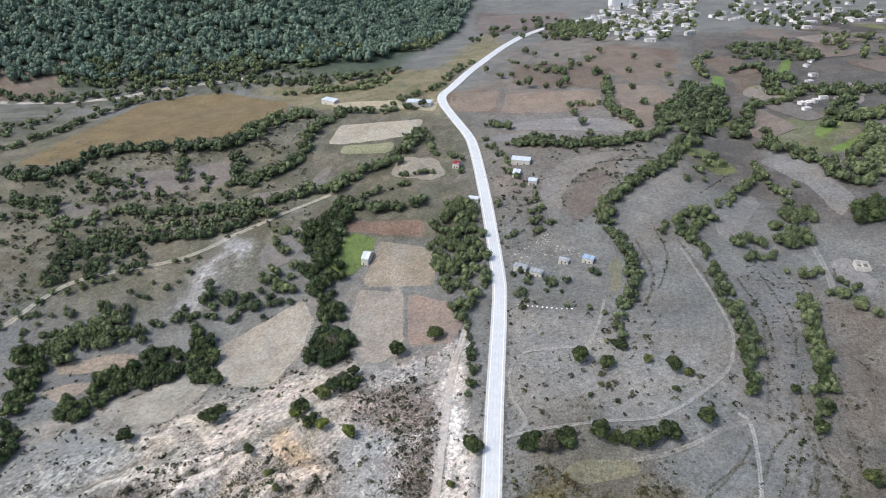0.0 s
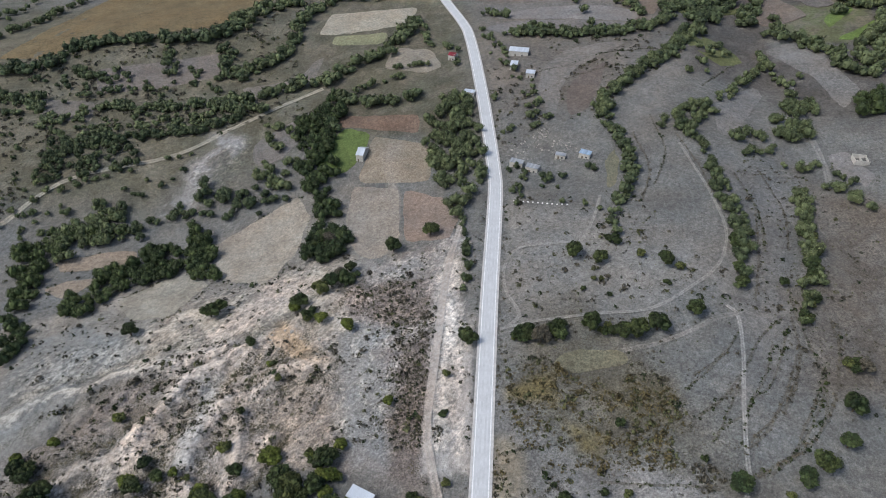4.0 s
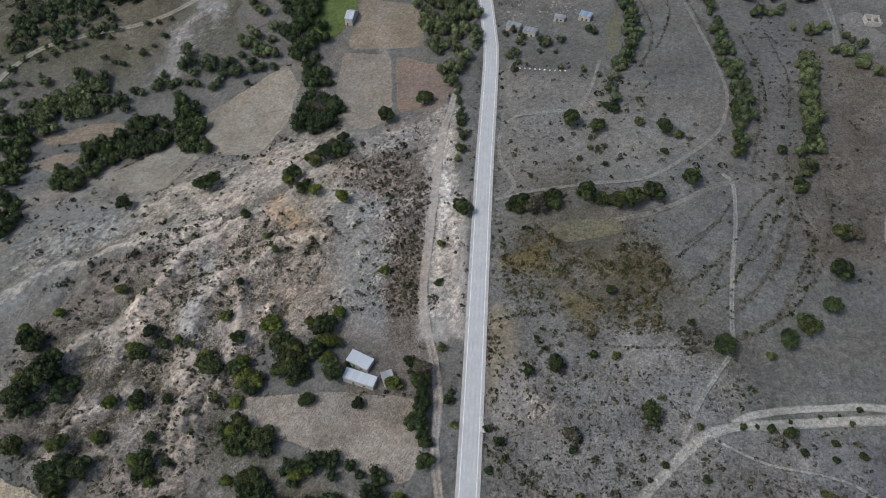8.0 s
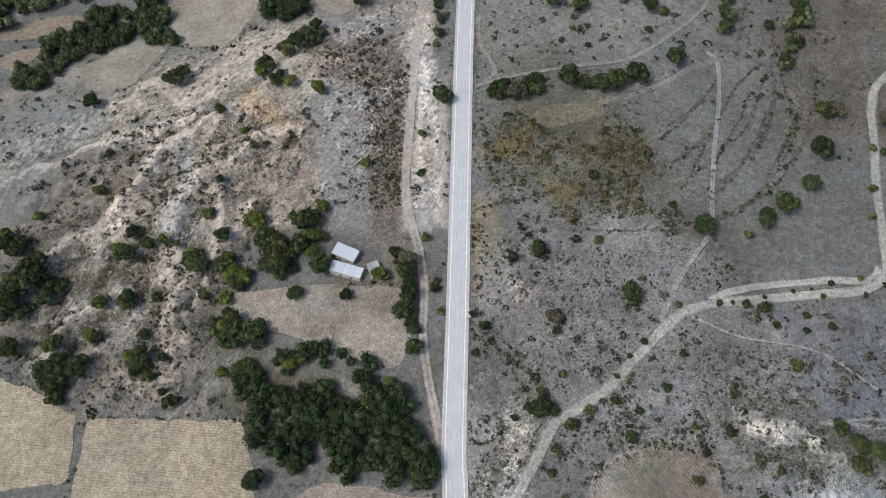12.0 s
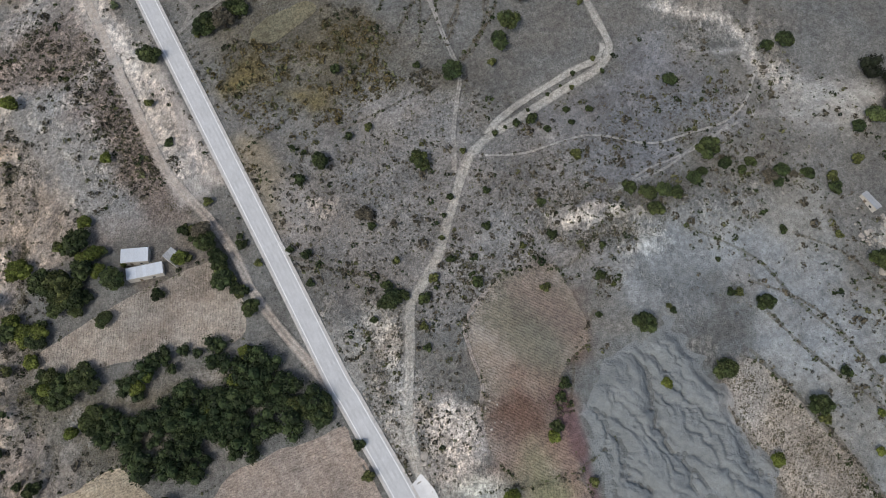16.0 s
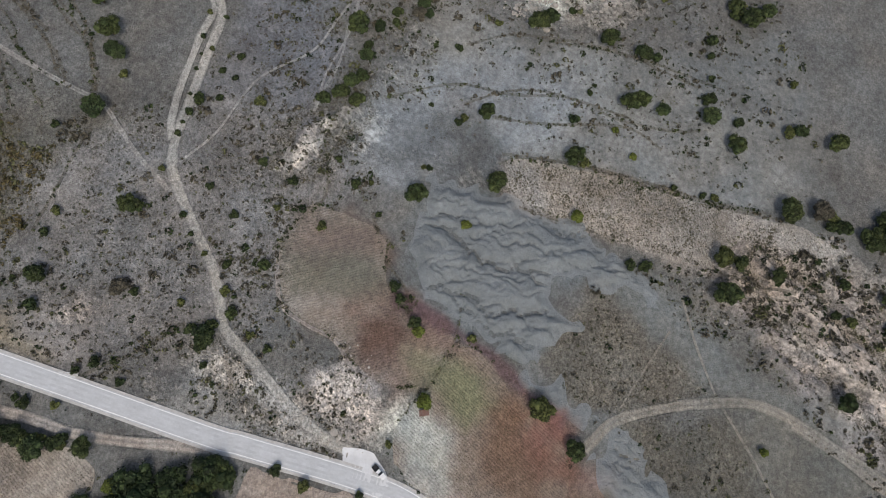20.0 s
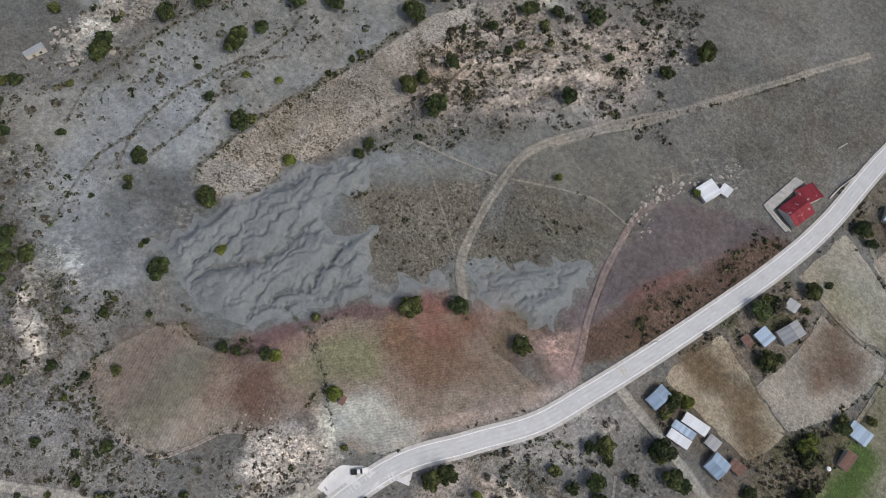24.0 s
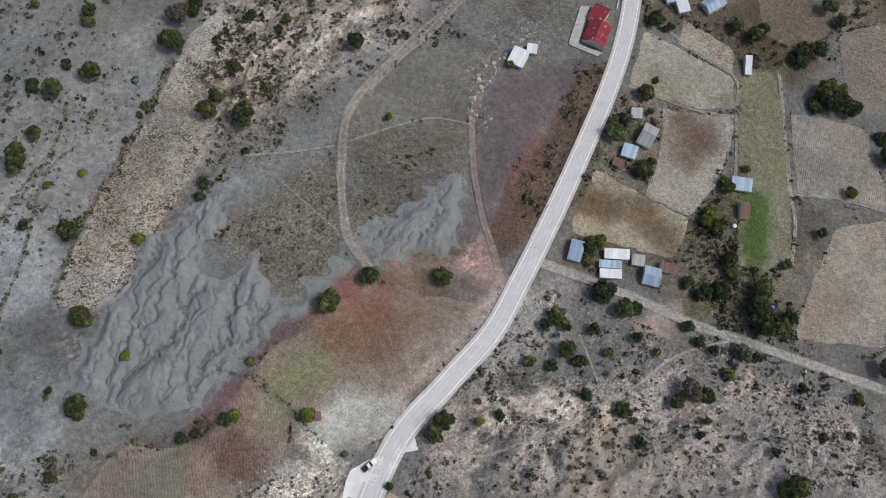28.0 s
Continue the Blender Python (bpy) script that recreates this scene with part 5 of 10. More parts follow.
TONES.append(([(74.2, 695.6), (156.9, 682.4), (143.1, 611.4), (70.7, 626.7)], (0.165, 0.125, 0.1), 5, 0.6))
TONES.append(([(164.3, 750.6), (247.0, 722.7), (216.9, 638.5), (149.6, 644.7)], (0.19, 0.138, 0.105), 5, 0.5))
TONES.append(([(158.6, 608.0), (192.1, 604.8), (204.2, 576.8), (169.4, 535.8), (149.8, 492.2), (145.1, 538.9)], (0.235, 0.19, 0.152), 5, 0.4))
TONES.append(([(33.5, 555.1), (137.1, 533.2), (136.6, 509.6), (37.1, 531.7)], (0.205, 0.188, 0.172), 5, 0.6))
TONES.append(([(273.0, 646.0), (291.6, 629.4), (268.3, 581.3), (256.6, 588.0)], (0.175, 0.132, 0.1), 5, 0.5))
TONES.append(([(234.5, 479.3), (260.5, 465.9), (269.1, 420.2), (226.7, 438.9)], (0.2, 0.19, 0.178), 5, 0.4))
TONES.append(([(255.8, 513.6), (305.8, 512.0), (304.4, 467.8), (273.6, 444.7), (242.5, 459.8)], (0.15, 0.155, 0.082), 8, 0.6, (0.19, 0.17, 0.12)))
TONES.append(([(538.8, 1029.5), (641.1, 1025.6), (477.9, 752.6), (411.8, 775.6)], (0.1, 0.085, 0.075), 8, 0.4))
TONES.append(([(52.6, 1156.9), (187.1, 1079.2), (148.3, 882.1), (53.9, 985.6)], (0.15, 0.125, 0.11), 6, 0.4))
TONES.append(([(-77.6, 124.5), (-52.2, 109.6), (-12.8, 94.7), (-2.7, 86.4), (-2.7, 71.7), (-60.3, 75.0), (-75.8, 99.0)], (0.18, 0.162, 0.13), 5, 1.3, (0.3, 0.28, 0.25)))
TONES.append(([(-28.7, -169.9), (-25.6, -166.8), (-16.1, -153.3), (-14.7, -134.3), (-8.1, -108.8), (-1.5, -81.2), (-10.0, -67.1), (-16.0, -81.7), (-23.7, -114.9), (-28.2, -146.9)], (0.14, 0.09, 0.07), 3, 1.2, (0.175, 0.115, 0.088)))
TONES.append(([(15.8, -142.9), (-6.5, -161.7), (-13.4, -152.2), (-8.6, -125.0), (-0.5, -98.3), (1.8, -80.0), (11.9, -101.1), (12.2, -122.1)], (0.165, 0.138, 0.14), 4, 0.3))
TONES.append(([(-13.4, -142.2), (-14.9, -149.9), (-11.4, -123.5), (-4.0, -98.3), (-0.5, -97.7), (-6.4, -124.2)], (0.205, 0.12, 0.108), 1.5, 0.3))
TONES.append(([(101.2, -51.4), (95.6, -69.6), (81.3, -99.4), (70.0, -125.7), (64.1, -150.5), (61.9, -121.7), (66.2, -88.5), (73.3, -66.2), (88.6, -49.1)], (0.22, 0.224, 0.212), 5, 0.25))
CRESTS = []
CRESTS.append([(-127.9, 152.9), (-120.5, 178.3), (-107.1, 206.4), (-85.8, 216.9), (-61.5, 230.7), (-52.8, 248.2)])
CRESTS.append([(-185.5, 186.4), (-157.8, 202.2), (-126.7, 211.8), (-94.5, 221.4)])
CRESTS.append([(-89.2, 118.4), (-96.7, 148.1), (-96.8, 176.2), (-86.4, 192)])
CRESTS.append([(-154.8, 142.7), (-138.2, 163.8), (-117, 164.7)])
CRESTS.append([(-48.4, 205.7), (-68, 201.9), (-79.4, 180), (-80.5, 159)])
CRESTS.append([(-138, 113.1), (-127, 134), (-112.9, 139.9)])
CRESTS.append([(-95, 154.9), (-89.3, 143), (-96.7, 120.2)])
CRESTS.append([(-82.5, 122.1), (-78.7, 149), (-66.4, 173.2)])
CRESTS.append([(103.8, -123.3), (89.6, -140.7), (71.6, -157.4)])
CRESTS.append([(112.6, -106), (93, -125), (78.6, -136.7)])
CRESTS.append([(-13.7, -18.6), (-30.9, -24.1), (-45.5, -24.6)])
CRESTS.append([(106.6, 67.1), (117.1, 65.9), (129, 57.5)])
CHALK = []
CHALK.append(([(-127, 157.8), (-107.1, 206.4), (-72.4, 232.4), (-53.3, 252.3), (-37.5, 261.8), (-28, 243.7), (-49, 212.1), (-63.7, 207.6), (-77.9, 185.4), (-96.3, 168.1), (-115.4, 149.5)], 0.72, 6))
CHALK.append(([(-37.1, 257.4), (1.2, 289.4), (12.6, 286.3), (5.9, 198.8), (-3.4, 151.7), (-26, 163.9), (-38.3, 204.4)], 0.5, 8))
CHALK.append(([(-2.4, 158.9), (4, 279.1), (12.6, 286.3), (16.6, 236.1), (12.4, 159.9)], 0.6, 3))
CHALK.append(([(-186.7, 189.4), (-160.5, 202.4), (-110.2, 219.9), (-71.9, 264.9), (-90.1, 269), (-138.3, 242.6), (-197.6, 215.8)], 0.6, 8))
CHALK.append(([(-164, 155.4), (-131.5, 173.8), (-97.1, 160.4), (-88.1, 118.3), (-121.8, 102.2), (-148.3, 117.8)], 0.55, 10))
CHALK.append(([(-103, 187.9), (-48, 202.6), (-35.2, 164.8), (-69.6, 148.2), (-94.9, 150.3)], 0.45, 8))
CHALK.append(([(-86.9, 214.4), (-32.3, 199.7), (-26.1, 159.5), (-50, 161.5), (-72.4, 134.8), (-95.7, 115.6), (-73, 94.5), (-82.7, 73.7), (-113.7, 88.1)], 0.5, 10))
CHALK.append(([(29.5, 80.6), (39.2, 73.7), (35.4, 60.9), (25.4, 61.6)], 0.7, 4))
CHALK.append(([(26.2, 45.3), (42.8, 37.4), (36.9, 21.3), (20, 27.4)], 0.75, 4))
CHALK.append(([(16.8, 65.7), (25.4, 61.6), (22.9, 46.9), (14.8, 46.8)], 0.55, 4))
CHALK.append(([(185.4, 140.8), (220, 116.1), (209.1, 82.9), (190.2, 98), (182.3, 116)], 0.62, 8))
CHALK.append(([(207, 97.5), (228.7, 86.6), (207.6, 58.2), (195.7, 64.2)], 0.55, 8))
CHALK.append(([(89.3, 91.6), (126.7, 73.4), (115.9, 51.5), (87, 74.4)], 0.45, 8))
CHALK.append(([(115.5, 58.3), (135.2, 46.8), (133.9, 34.4), (110.2, 45.7)], 0.6, 5))
CHALK.append(([(33.9, 126.6), (46.8, 120.1), (44.4, 109.3), (30.8, 113.8)], 0.55, 4))
CHALK.append(([(20, 98.4), (34.3, 91.4), (24.5, 78.7), (15.8, 83)], 0.5, 4))
CHALK.append(([(128.6, -114.1), (118.8, -168.2), (102.3, -162.1), (101.6, -82.4), (110.4, -85)], 0.66, 6))
CHALK.append(([(103.7, -125.3), (73.8, -212.3), (49.6, -201.9), (68.1, -142), (91.5, -114.1)], 0.6, 8))
CHALK.append(([(43.2, 38.3), (36.6, 8.5), (17.5, 12.6), (27.3, 39.4)], 0.66, 4))
CHALK.append(([(31.4, -117.1), (18.9, -186.8), (5.1, -180.9), (-0.6, -159.1), (14.8, -146.1)], 0.45, 5))
CHALK.append(([(14, -58.9), (6.8, -73.6), (-7, -67.2), (-0.7, -56.7)], 0.55, 4))
CHALK.append(([(176.8, 43.5), (179, 25), (143.2, 34.7), (132.1, 47.8), (103.8, 53.7), (109.3, 62)], 0.5, 6))
CHALK.append(([(124, 50.8), (129.9, 21.2), (129.9, -7), (114.7, -4), (108.9, 24.8), (109.4, 51.1)], 0.42, 8))
CHALK.append(([(120.8, -110.7), (100.4, -154), (49.8, -205.7), (54.5, -177.3), (73.8, -146.6), (84, -115), (103, -103.3)], 0.66, 6))
CHALK.append(([(-12.7, -16.6), (-30.5, -35.8), (-59.4, -44.4), (-77.6, -46.9), (-18.2, -0.3)], 0.5, 5))
CHALK.append(([(-9.9, -17.4), (-43.2, -34.3), (-67.5, -31.5), (-65.9, -18.8), (-41.5, -7.4), (-21.7, -5.2)], 0.6, 5))
CHALK.append(([(-81, -40), (-111, -60.5), (-119.5, -47.9), (-93.1, -33.3)], 0.55, 5))
CHALK.append(([(-114.4, -52.8), (-165.4, -53.7), (-166.8, -33.3), (-109.2, -28)], 0.45, 8))
CHALK.append(([(-19, -68.3), (-35.1, -67), (-29.5, -53.7), (-17.5, -49.6)], 0.5, 4))
CHALK.append(([(-36.6, -60.6), (-103.5, -64.8), (-94.9, -48.7), (-42.7, -36.2)], 0.45, 6))
CHALK.append(([(193.9, 7.9), (223, -46.2), (204.2, -51.9), (189.3, -30.4), (184.7, 0.7)], 0.7, 5))
CHALK.append(([(38.3, 46.5), (46.9, 29.8), (31.5, 17.6), (19.7, 29.5)], 0.7, 4))
CHALK.append(([(22.8, 97.2), (39.1, 86), (45.3, 69.6), (30.2, 58.9), (20.1, 74.4)], 0.42, 5))
CHALK.append(([(111.3, 19.6), (122.5, 2.9), (117.6, -4.4), (108.2, 13.2)], 0.55, 4))
CHALK.append(([(30.5, 19.1), (35.1, 2.5), (21.8, -5.8), (15, 4.7)], 0.6, 4))
CHALK.append(([(-150.5, 236.9), (-100, 266.9), (-62.7, 283.1), (-38.4, 277.3), (-45.4, 244.4), (-74.4, 230.7), (-110.6, 200.5), (-135.5, 202.7)], 0.62, 8))
CHALK.append(([(-43.1, 268.9), (7.5, 290.9), (4.4, 189.1), (-29.4, 192.7)], 0.5, 8))
CHALK.append(([(-157.9, 378.2), (-122.6, 400.1), (-109, 389.5), (-138.7, 335.1)], 0.5, 8))
CHALK.append(([(38.2, 405.9), (64.8, 381.7), (83, 308.7), (38.6, 314.6)], 0.35, 8))
ERODED = []
ERODED.append(([(-172.7, 149.2), (-162.9, 200.6), (-114.8, 217.6), (-63.7, 225.5), (-37.3, 213.6), (-34.4, 162.5), (-61.9, 160.2), (-76.7, 132.4), (-76.8, 101.8), (-62.4, 86.9), (-102.2, 91.3), (-147.1, 108.3)], 2.6))
ERODED.append(([(30, 44.5), (44.5, 30.1), (27.5, 10.3), (17.1, 22.9)], 1.8))
ERODED.append(([(123.5, -120.8), (93.4, -150.9), (50.9, -169.4), (65.1, -125.4), (90.7, -96.2), (108.8, -81.4)], 2.6))
ERODED.append(([(105.2, 68.5), (125.9, 57.4), (91.5, 28.2), (64.3, 23.4)], 2.2))
ERODED.append(([(-64.6, -34.8), (-164.8, -62.2), (-167.3, -25.4), (-9.7, 20.7), (-7.2, -12.6)], 2.4))
BUSHES = []
BUSHES += [(-162.4, 160.5, 3), (-156.3, -177.7, 2.9), (-156.3, -177.7, 2.9), (-154.7, -180.1, 2.1), (-154.7, -180.1, 2.1), (-153.8, -177.2, 2.6), (-153.8, -177.2, 2.6), (-152.9, -61.1, 2.5), (-151.6, -178.8, 2.5), (-151.6, -178.8, 2.5), (-149.7, -46.3, 2.1), (-146.3, 149, 2.8), (-141.2, -43, 2), (-134, 98.2, 2.3), (-132.7, 101.3, 2.8), (-131.3, -124.1, 2.7), (-131.1, 99.4, 2.3), (-130.6, -57.9, 2.5), (-130.1, 97, 2.3), (-129.9, 185.7, 2.8), (-124.1, -183.7, 2.8), (-123.8, -32.5, 2), (-123.3, -183.2, 2.5), (-122.4, -187.1, 2.4), (-122.1, -181, 2.9), (-121.6, -184, 2.3), (-121, -185.2, 2.4), (-120.9, 133.5, 3), (-120.6, -182.6, 2.3), (-120.1, 119.7, 2.9)]
BUSHES += [(-119.2, -183.9, 2.2), (-118.9, -105.7, 2.7), (-114, -209.5, 2.3), (-111.8, -206.2, 2.7), (-111.7, -211.2, 2.7), (-111.6, -64.1, 2.5), (-111, -208.6, 2.3), (-110.5, -33.5, 1.6), (-108.2, -203.2, 2.8), (-102.4, 105.3, 2.7), (-101.8, -54.2, 2.9), (-101.2, 119.5, 2.9), (-99.1, 158.6, 2.2), (-98.8, 107.2, 2.4), (-97.7, 133.6, 2.7), (-96.1, -35.3, 2), (-96, -141.6, 2.3), (-94.9, -62, 2.5), (-94.8, -29.7, 2), (-92.7, 155.5, 1.8), (-92.1, 97.5, 1.9), (-89, -63.4, 2.9), (-87.4, -132.9, 2.7), (-83.7, -67.4, 2.9), (-81.2, 219.7, 3), (-80.5, 166.9, 2.9), (-80.4, -85.7, 2.6), (-79.6, -83.5, 2.1), (-79.3, 132.5, 2.4), (-77.8, 183, 2.1)]
BUSHES += [(-74.1, -20.3, 2.7), (-73.8, -54, 2.1), (-72.7, 119.3, 2.8), (-71.8, 116.3, 2.5), (-70.5, -27.3, 1.6), (-70.4, 121.1, 2.8), (-70.1, 124.2, 2.7), (-69.9, 118.1, 2.9), (-69.8, 120.7, 2.7), (-69.5, 209.4, 2), (-68.3, 118.7, 2.6), (-67.4, 286.9, 2.1), (-67.1, 140.2, 2.6), (-66.1, 290.9, 2.3), (-65.4, -56.8, 2.5), (-65.4, 287.9, 2.3), (-65, 198.9, 2.1), (-64.7, 137.6, 2.6), (-64.5, 99.7, 2.8), (-63.7, 114.3, 2.8), (-63.7, 290.2, 2.8), (-63.3, 140.2, 2.8), (-61.7, 116, 2.1), (-61.1, 99.7, 2.6), (-60.5, 113.3, 2.1), (-59.5, 116.9, 2.3), (-59.3, 235.2, 2.4), (-58.5, -68.1, 2.9), (-57.9, 232.4, 2.5), (-56.3, 234.3, 2.1)]
BUSHES += [(-56.2, -129.9, 2.7), (-56.2, -48.2, 2.4), (-56.1, -124.4, 2.7), (-55.9, 237, 2.6), (-55.6, -126.9, 2.3), (-52.7, -123.2, 2.7), (-51.5, -30.7, 2.8), (-51.4, -153.1, 2.1), (-50.7, -197.2, 2.9), (-50.7, -168.8, 1.9), (-50.6, -67.9, 3), (-49.2, -54.7, 2.9), (-49, 145.9, 2.7), (-48.9, -69.7, 2.6), (-48.2, 142.9, 2.8), (-47.7, -42.1, 2.8), (-47, -199.4, 2.5), (-46.8, -67.5, 2.2), (-46.5, -70.8, 2.5), (-46.5, 162.3, 2.5), (-45.7, -41.5, 2.4), (-45.2, 159.8, 2.6), (-41.1, -79.7, 2.5), (-40.3, -141.5, 2.6), (-39.2, -144.7, 2.6), (-39.2, -87.5, 3), (-38.7, -52.3, 2.4), (-37.2, -36.6, 2.8), (-37, -143, 2.5), (-35.2, 151.7, 2.9)]
BUSHES += [(-31.4, -50.9, 2.8), (-28.8, -36, 2.8), (-24.7, 126.2, 2.8), (-24.1, -14.8, 2.3), (-11.3, 132.3, 2.9), (-6.5, 141.5, 2.8), (-5.3, 137.6, 2.3), (-4.2, 140.4, 2.4), (-2.3, 139.2, 2.4), (-1.3, 112.8, 2.8), (-1.1, 116.9, 2.6), (0, 110.6, 2.7), (2.8, 58.8, 2.5), (3.7, 35.1, 2.5), (4.3, 175.1, 1.9), (4.8, 17.8, 1.8), (5.4, 146, 2.3), (5.5, 176.3, 1.6), (6, 45.2, 2.5), (6, 193.6, 2.2), (7.5, 125, 2.4), (8.6, 128.2, 1.6), (9.3, 116.1, 1.8), (16, 265.6, 2.6), (16.6, 246.6, 2.5), (16.9, 255.7, 2.3), (20.6, 99.9, 1.8), (20.9, 114, 1.8), (22.1, 12.5, 1.5), (24.3, 108.8, 2.4)]
BUSHES += [(31.9, 76.2, 1.7), (35.5, 210.2, 2.4), (36.9, 133.8, 2.9), (37.3, 78.9, 2.7), (37.9, 211, 2.5), (41.4, 58, 1.9), (42, 83.8, 2.4), (44.5, 64.7, 1.9), (45.2, 77.2, 2.2), (48.8, 104, 2), (49.2, 88.9, 1.9), (49.8, 72, 2.8), (53.2, 212.7, 2.6), (54.5, 211, 2.5), (54.6, 207.4, 2.7), (55.1, 210.2, 2.8), (56.3, 76.1, 2.3), (60.3, -188.9, 2), (60.5, 138.2, 2.1), (61.3, -6.5, 2.1), (61.7, 13.3, 2.8), (65, 78.5, 1.9), (66.8, 86.6, 1.4), (67.6, 233.4, 1.7), (67.8, 66.6, 2.6), (68.1, 136.9, 2.1), (68.6, 19.9, 2.2), (70.7, 163.8, 2.6), (71.5, 209, 2.5), (71.8, 22.6, 2.5)]
BUSHES += [(72.2, 93.1, 1.2), (73.2, 239.2, 1.7), (73.8, 207.7, 2.9), (74.4, -164.1, 2.4), (74.4, 210.8, 2.2), (76.2, 111.6, 2.4), (76.3, 207.4, 2.9), (76.7, 238.6, 1.5), (77.7, 97.4, 1.6), (78.5, 228.8, 1.7), (80, -206.7, 2.1), (81.7, 81.1, 2.1), (82.2, -203.4, 2.7), (82.3, -206.5, 2.1), (84.2, 265.1, 2.5), (84.7, -206.3, 2.5), (85.6, 51.8, 2.2), (85.9, 263.4, 2.7), (87.6, 261.6, 2.9), (88, 68.1, 1.6), (88, 265.7, 2.3), (89.5, 92, 1.8), (91.5, 109.3, 1.5), (94.9, 34.3, 1.5), (96.7, 147.6, 1.9), (96.9, 251.8, 2.9), (98.5, 65.4, 2.3), (98.9, -189.1, 2.2), (100.4, -137.6, 2.6), (100.5, -55.3, 2.5)]
BUSHES += [(101.1, -61, 2.7), (101.6, -151.7, 2.6), (102.7, 76.9, 2.1), (103.1, 44.2, 2.2), (103.5, -198.8, 2.3), (104.3, 232, 2.1), (104.9, 108.2, 1.6), (105.4, 39.5, 1.3), (109.4, 107.9, 1), (110.6, 52.4, 1.8), (111.9, 240.9, 2.9), (113.3, 106.5, 2), (115.8, -180.4, 3), (116.2, 23.1, 1.3), (116.4, 21.2, 1.6), (117.9, -179.1, 2.3), (117.9, -179, 2.7), (118.7, -182.1, 3), (118.8, 104.3, 2.6), (120.3, -178.4, 2.1), (120.3, 108.7, 1), (120.7, -178.2, 2.5), (120.9, 132.6, 2), (121.5, 98.6, 1.8), (123.9, -215.4, 2.5), (123.9, 84.3, 2.8), (126.1, -185.6, 2.4), (126.7, -191.5, 2.6), (127.4, -201.8, 2.9), (127.4, -183, 3)]
BUSHES += [(127.8, -213.9, 2.5), (128, -186.5, 2.8), (128.2, -195.8, 2.7), (128.9, -201.9, 2.7), (129.2, -217.3, 2.8), (129.2, -192.6, 2.9), (129.7, -181.4, 2.5), (130.2, -185, 2.4), (130.5, -174.5, 2.9), (130.5, 110, 1), (130.6, -204.5, 2.8), (130.6, -158.5, 2.9), (130.6, 95.7, 1.6), (130.7, -177.8, 2.5), (130.9, -201.6, 3), (131.6, -156.2, 2.7), (132, -201.6, 2.6), (132.2, 100.9, 1.6), (132.6, -145.5, 2.8), (132.7, -146.7, 2.7), (133, -175.7, 2.3), (133.2, -126.4, 2.8), (133.2, -33.1, 2.5), (133.3, -78.2, 1.6), (133.3, -67, 1.6), (133.5, -82.4, 1.9), (133.6, -154.4, 2.2), (134, -221.8, 2.6), (134.3, -157.7, 2.6), (134.5, -177.5, 2.4)]
BUSHES += [(134.5, 59.8, 2.8), (134.7, -153.9, 2.9), (134.9, -148.5, 2.5), (135.1, -143.6, 2.1), (135.6, -146.1, 2.3), (135.6, -129.1, 2.5), (136.1, 15, 2), (136.7, 110.2, 0.8), (137.6, -127, 2.7), (138.1, -223.1, 2.9), (138.1, -149.1, 2.8), (138.2, 13.2, 2), (138.3, 56, 2.9), (139, 96.4, 1.8), (139.5, -173.2, 3), (139.8, 54.5, 2.9), (139.8, 107.2, 1.2), (140.5, 26, 1.3), (140.5, 54.4, 2.8), (140.7, -177, 2.5), (140.7, 57.6, 3), (141.4, -149.9, 2.9), (142.8, 253.5, 2.7), (143.3, 57, 2.2), (143.6, 111.7, 1.4), (144.5, 262.4, 2.3), (144.7, 251.9, 2.8), (146.2, 259.4, 2.6), (146.4, -175.6, 2.5), (147.1, 262.2, 2.5)]
BUSHES += [(147.6, -179.5, 2.9), (148.6, 259.9, 2.7), (149.1, -176.3, 2.8), (149.1, -25.9, 2.5), (150, 54.9, 2.5), (150.3, 51.5, 2.4), (150.7, -179, 2.8), (152.3, 53.9, 2.5), (153, 227.7, 2.8), (153.5, 51.4, 2.3), (154, 106.6, 1.2), (154.1, 112.7, 1.3), (154.3, 205.6, 2.6), (154.6, 209.9, 2.8), (156, 207.1, 2.9), (157.6, 209.3, 2.1), (158, 29.4, 1.7), (160.5, 218.2, 2.8), (160.7, 215.7, 2.3), (161.8, 58.3, 2.8), (161.9, 220.6, 3), (162.3, -30.3, 1.5), (162.3, 185, 3), (163.5, 181.4, 2.8), (163.6, 217.7, 2.8), (164, 57.4, 2.4), (164.1, 229.8, 2.6), (165.3, 60.3, 2.9), (165.3, 184.6, 2.8), (165.4, -87.9, 2.7)]
BUSHES += [(165.7, 135.8, 1.7), (166.1, 21.2, 1.9), (166.6, 228.6, 2.3), (167.4, -108.2, 2.9), (167.4, 50.6, 2.3), (168.3, 240.8, 2.6), (169, 48.6, 2.5), (169.3, 229.1, 2.6), (169.5, 41.6, 2.8), (170, 147.1, 2), (170.3, 46.8, 2.8), (171.3, -74.8, 2.8), (171.8, 247.7, 2.9), (172.2, 237.2, 2.8), (172.4, 251.5, 2.4), (172.9, -76.2, 2.7), (174.4, 45, 2.9), (174.4, 249.6, 2.4), (174.6, 259.9, 2.8), (175.1, 247, 3), (176.1, 165.4, 2), (176.7, 149.3, 1.5), (176.9, 260.5, 2.2), (177.9, 257.7, 2.9), (178.5, 34.3, 2.5), (178.6, 37.8, 2.7), (179.5, 260.1, 2.2), (179.7, 162.7, 2), (180.8, 9, 2), (181.5, 37.3, 2.8)]
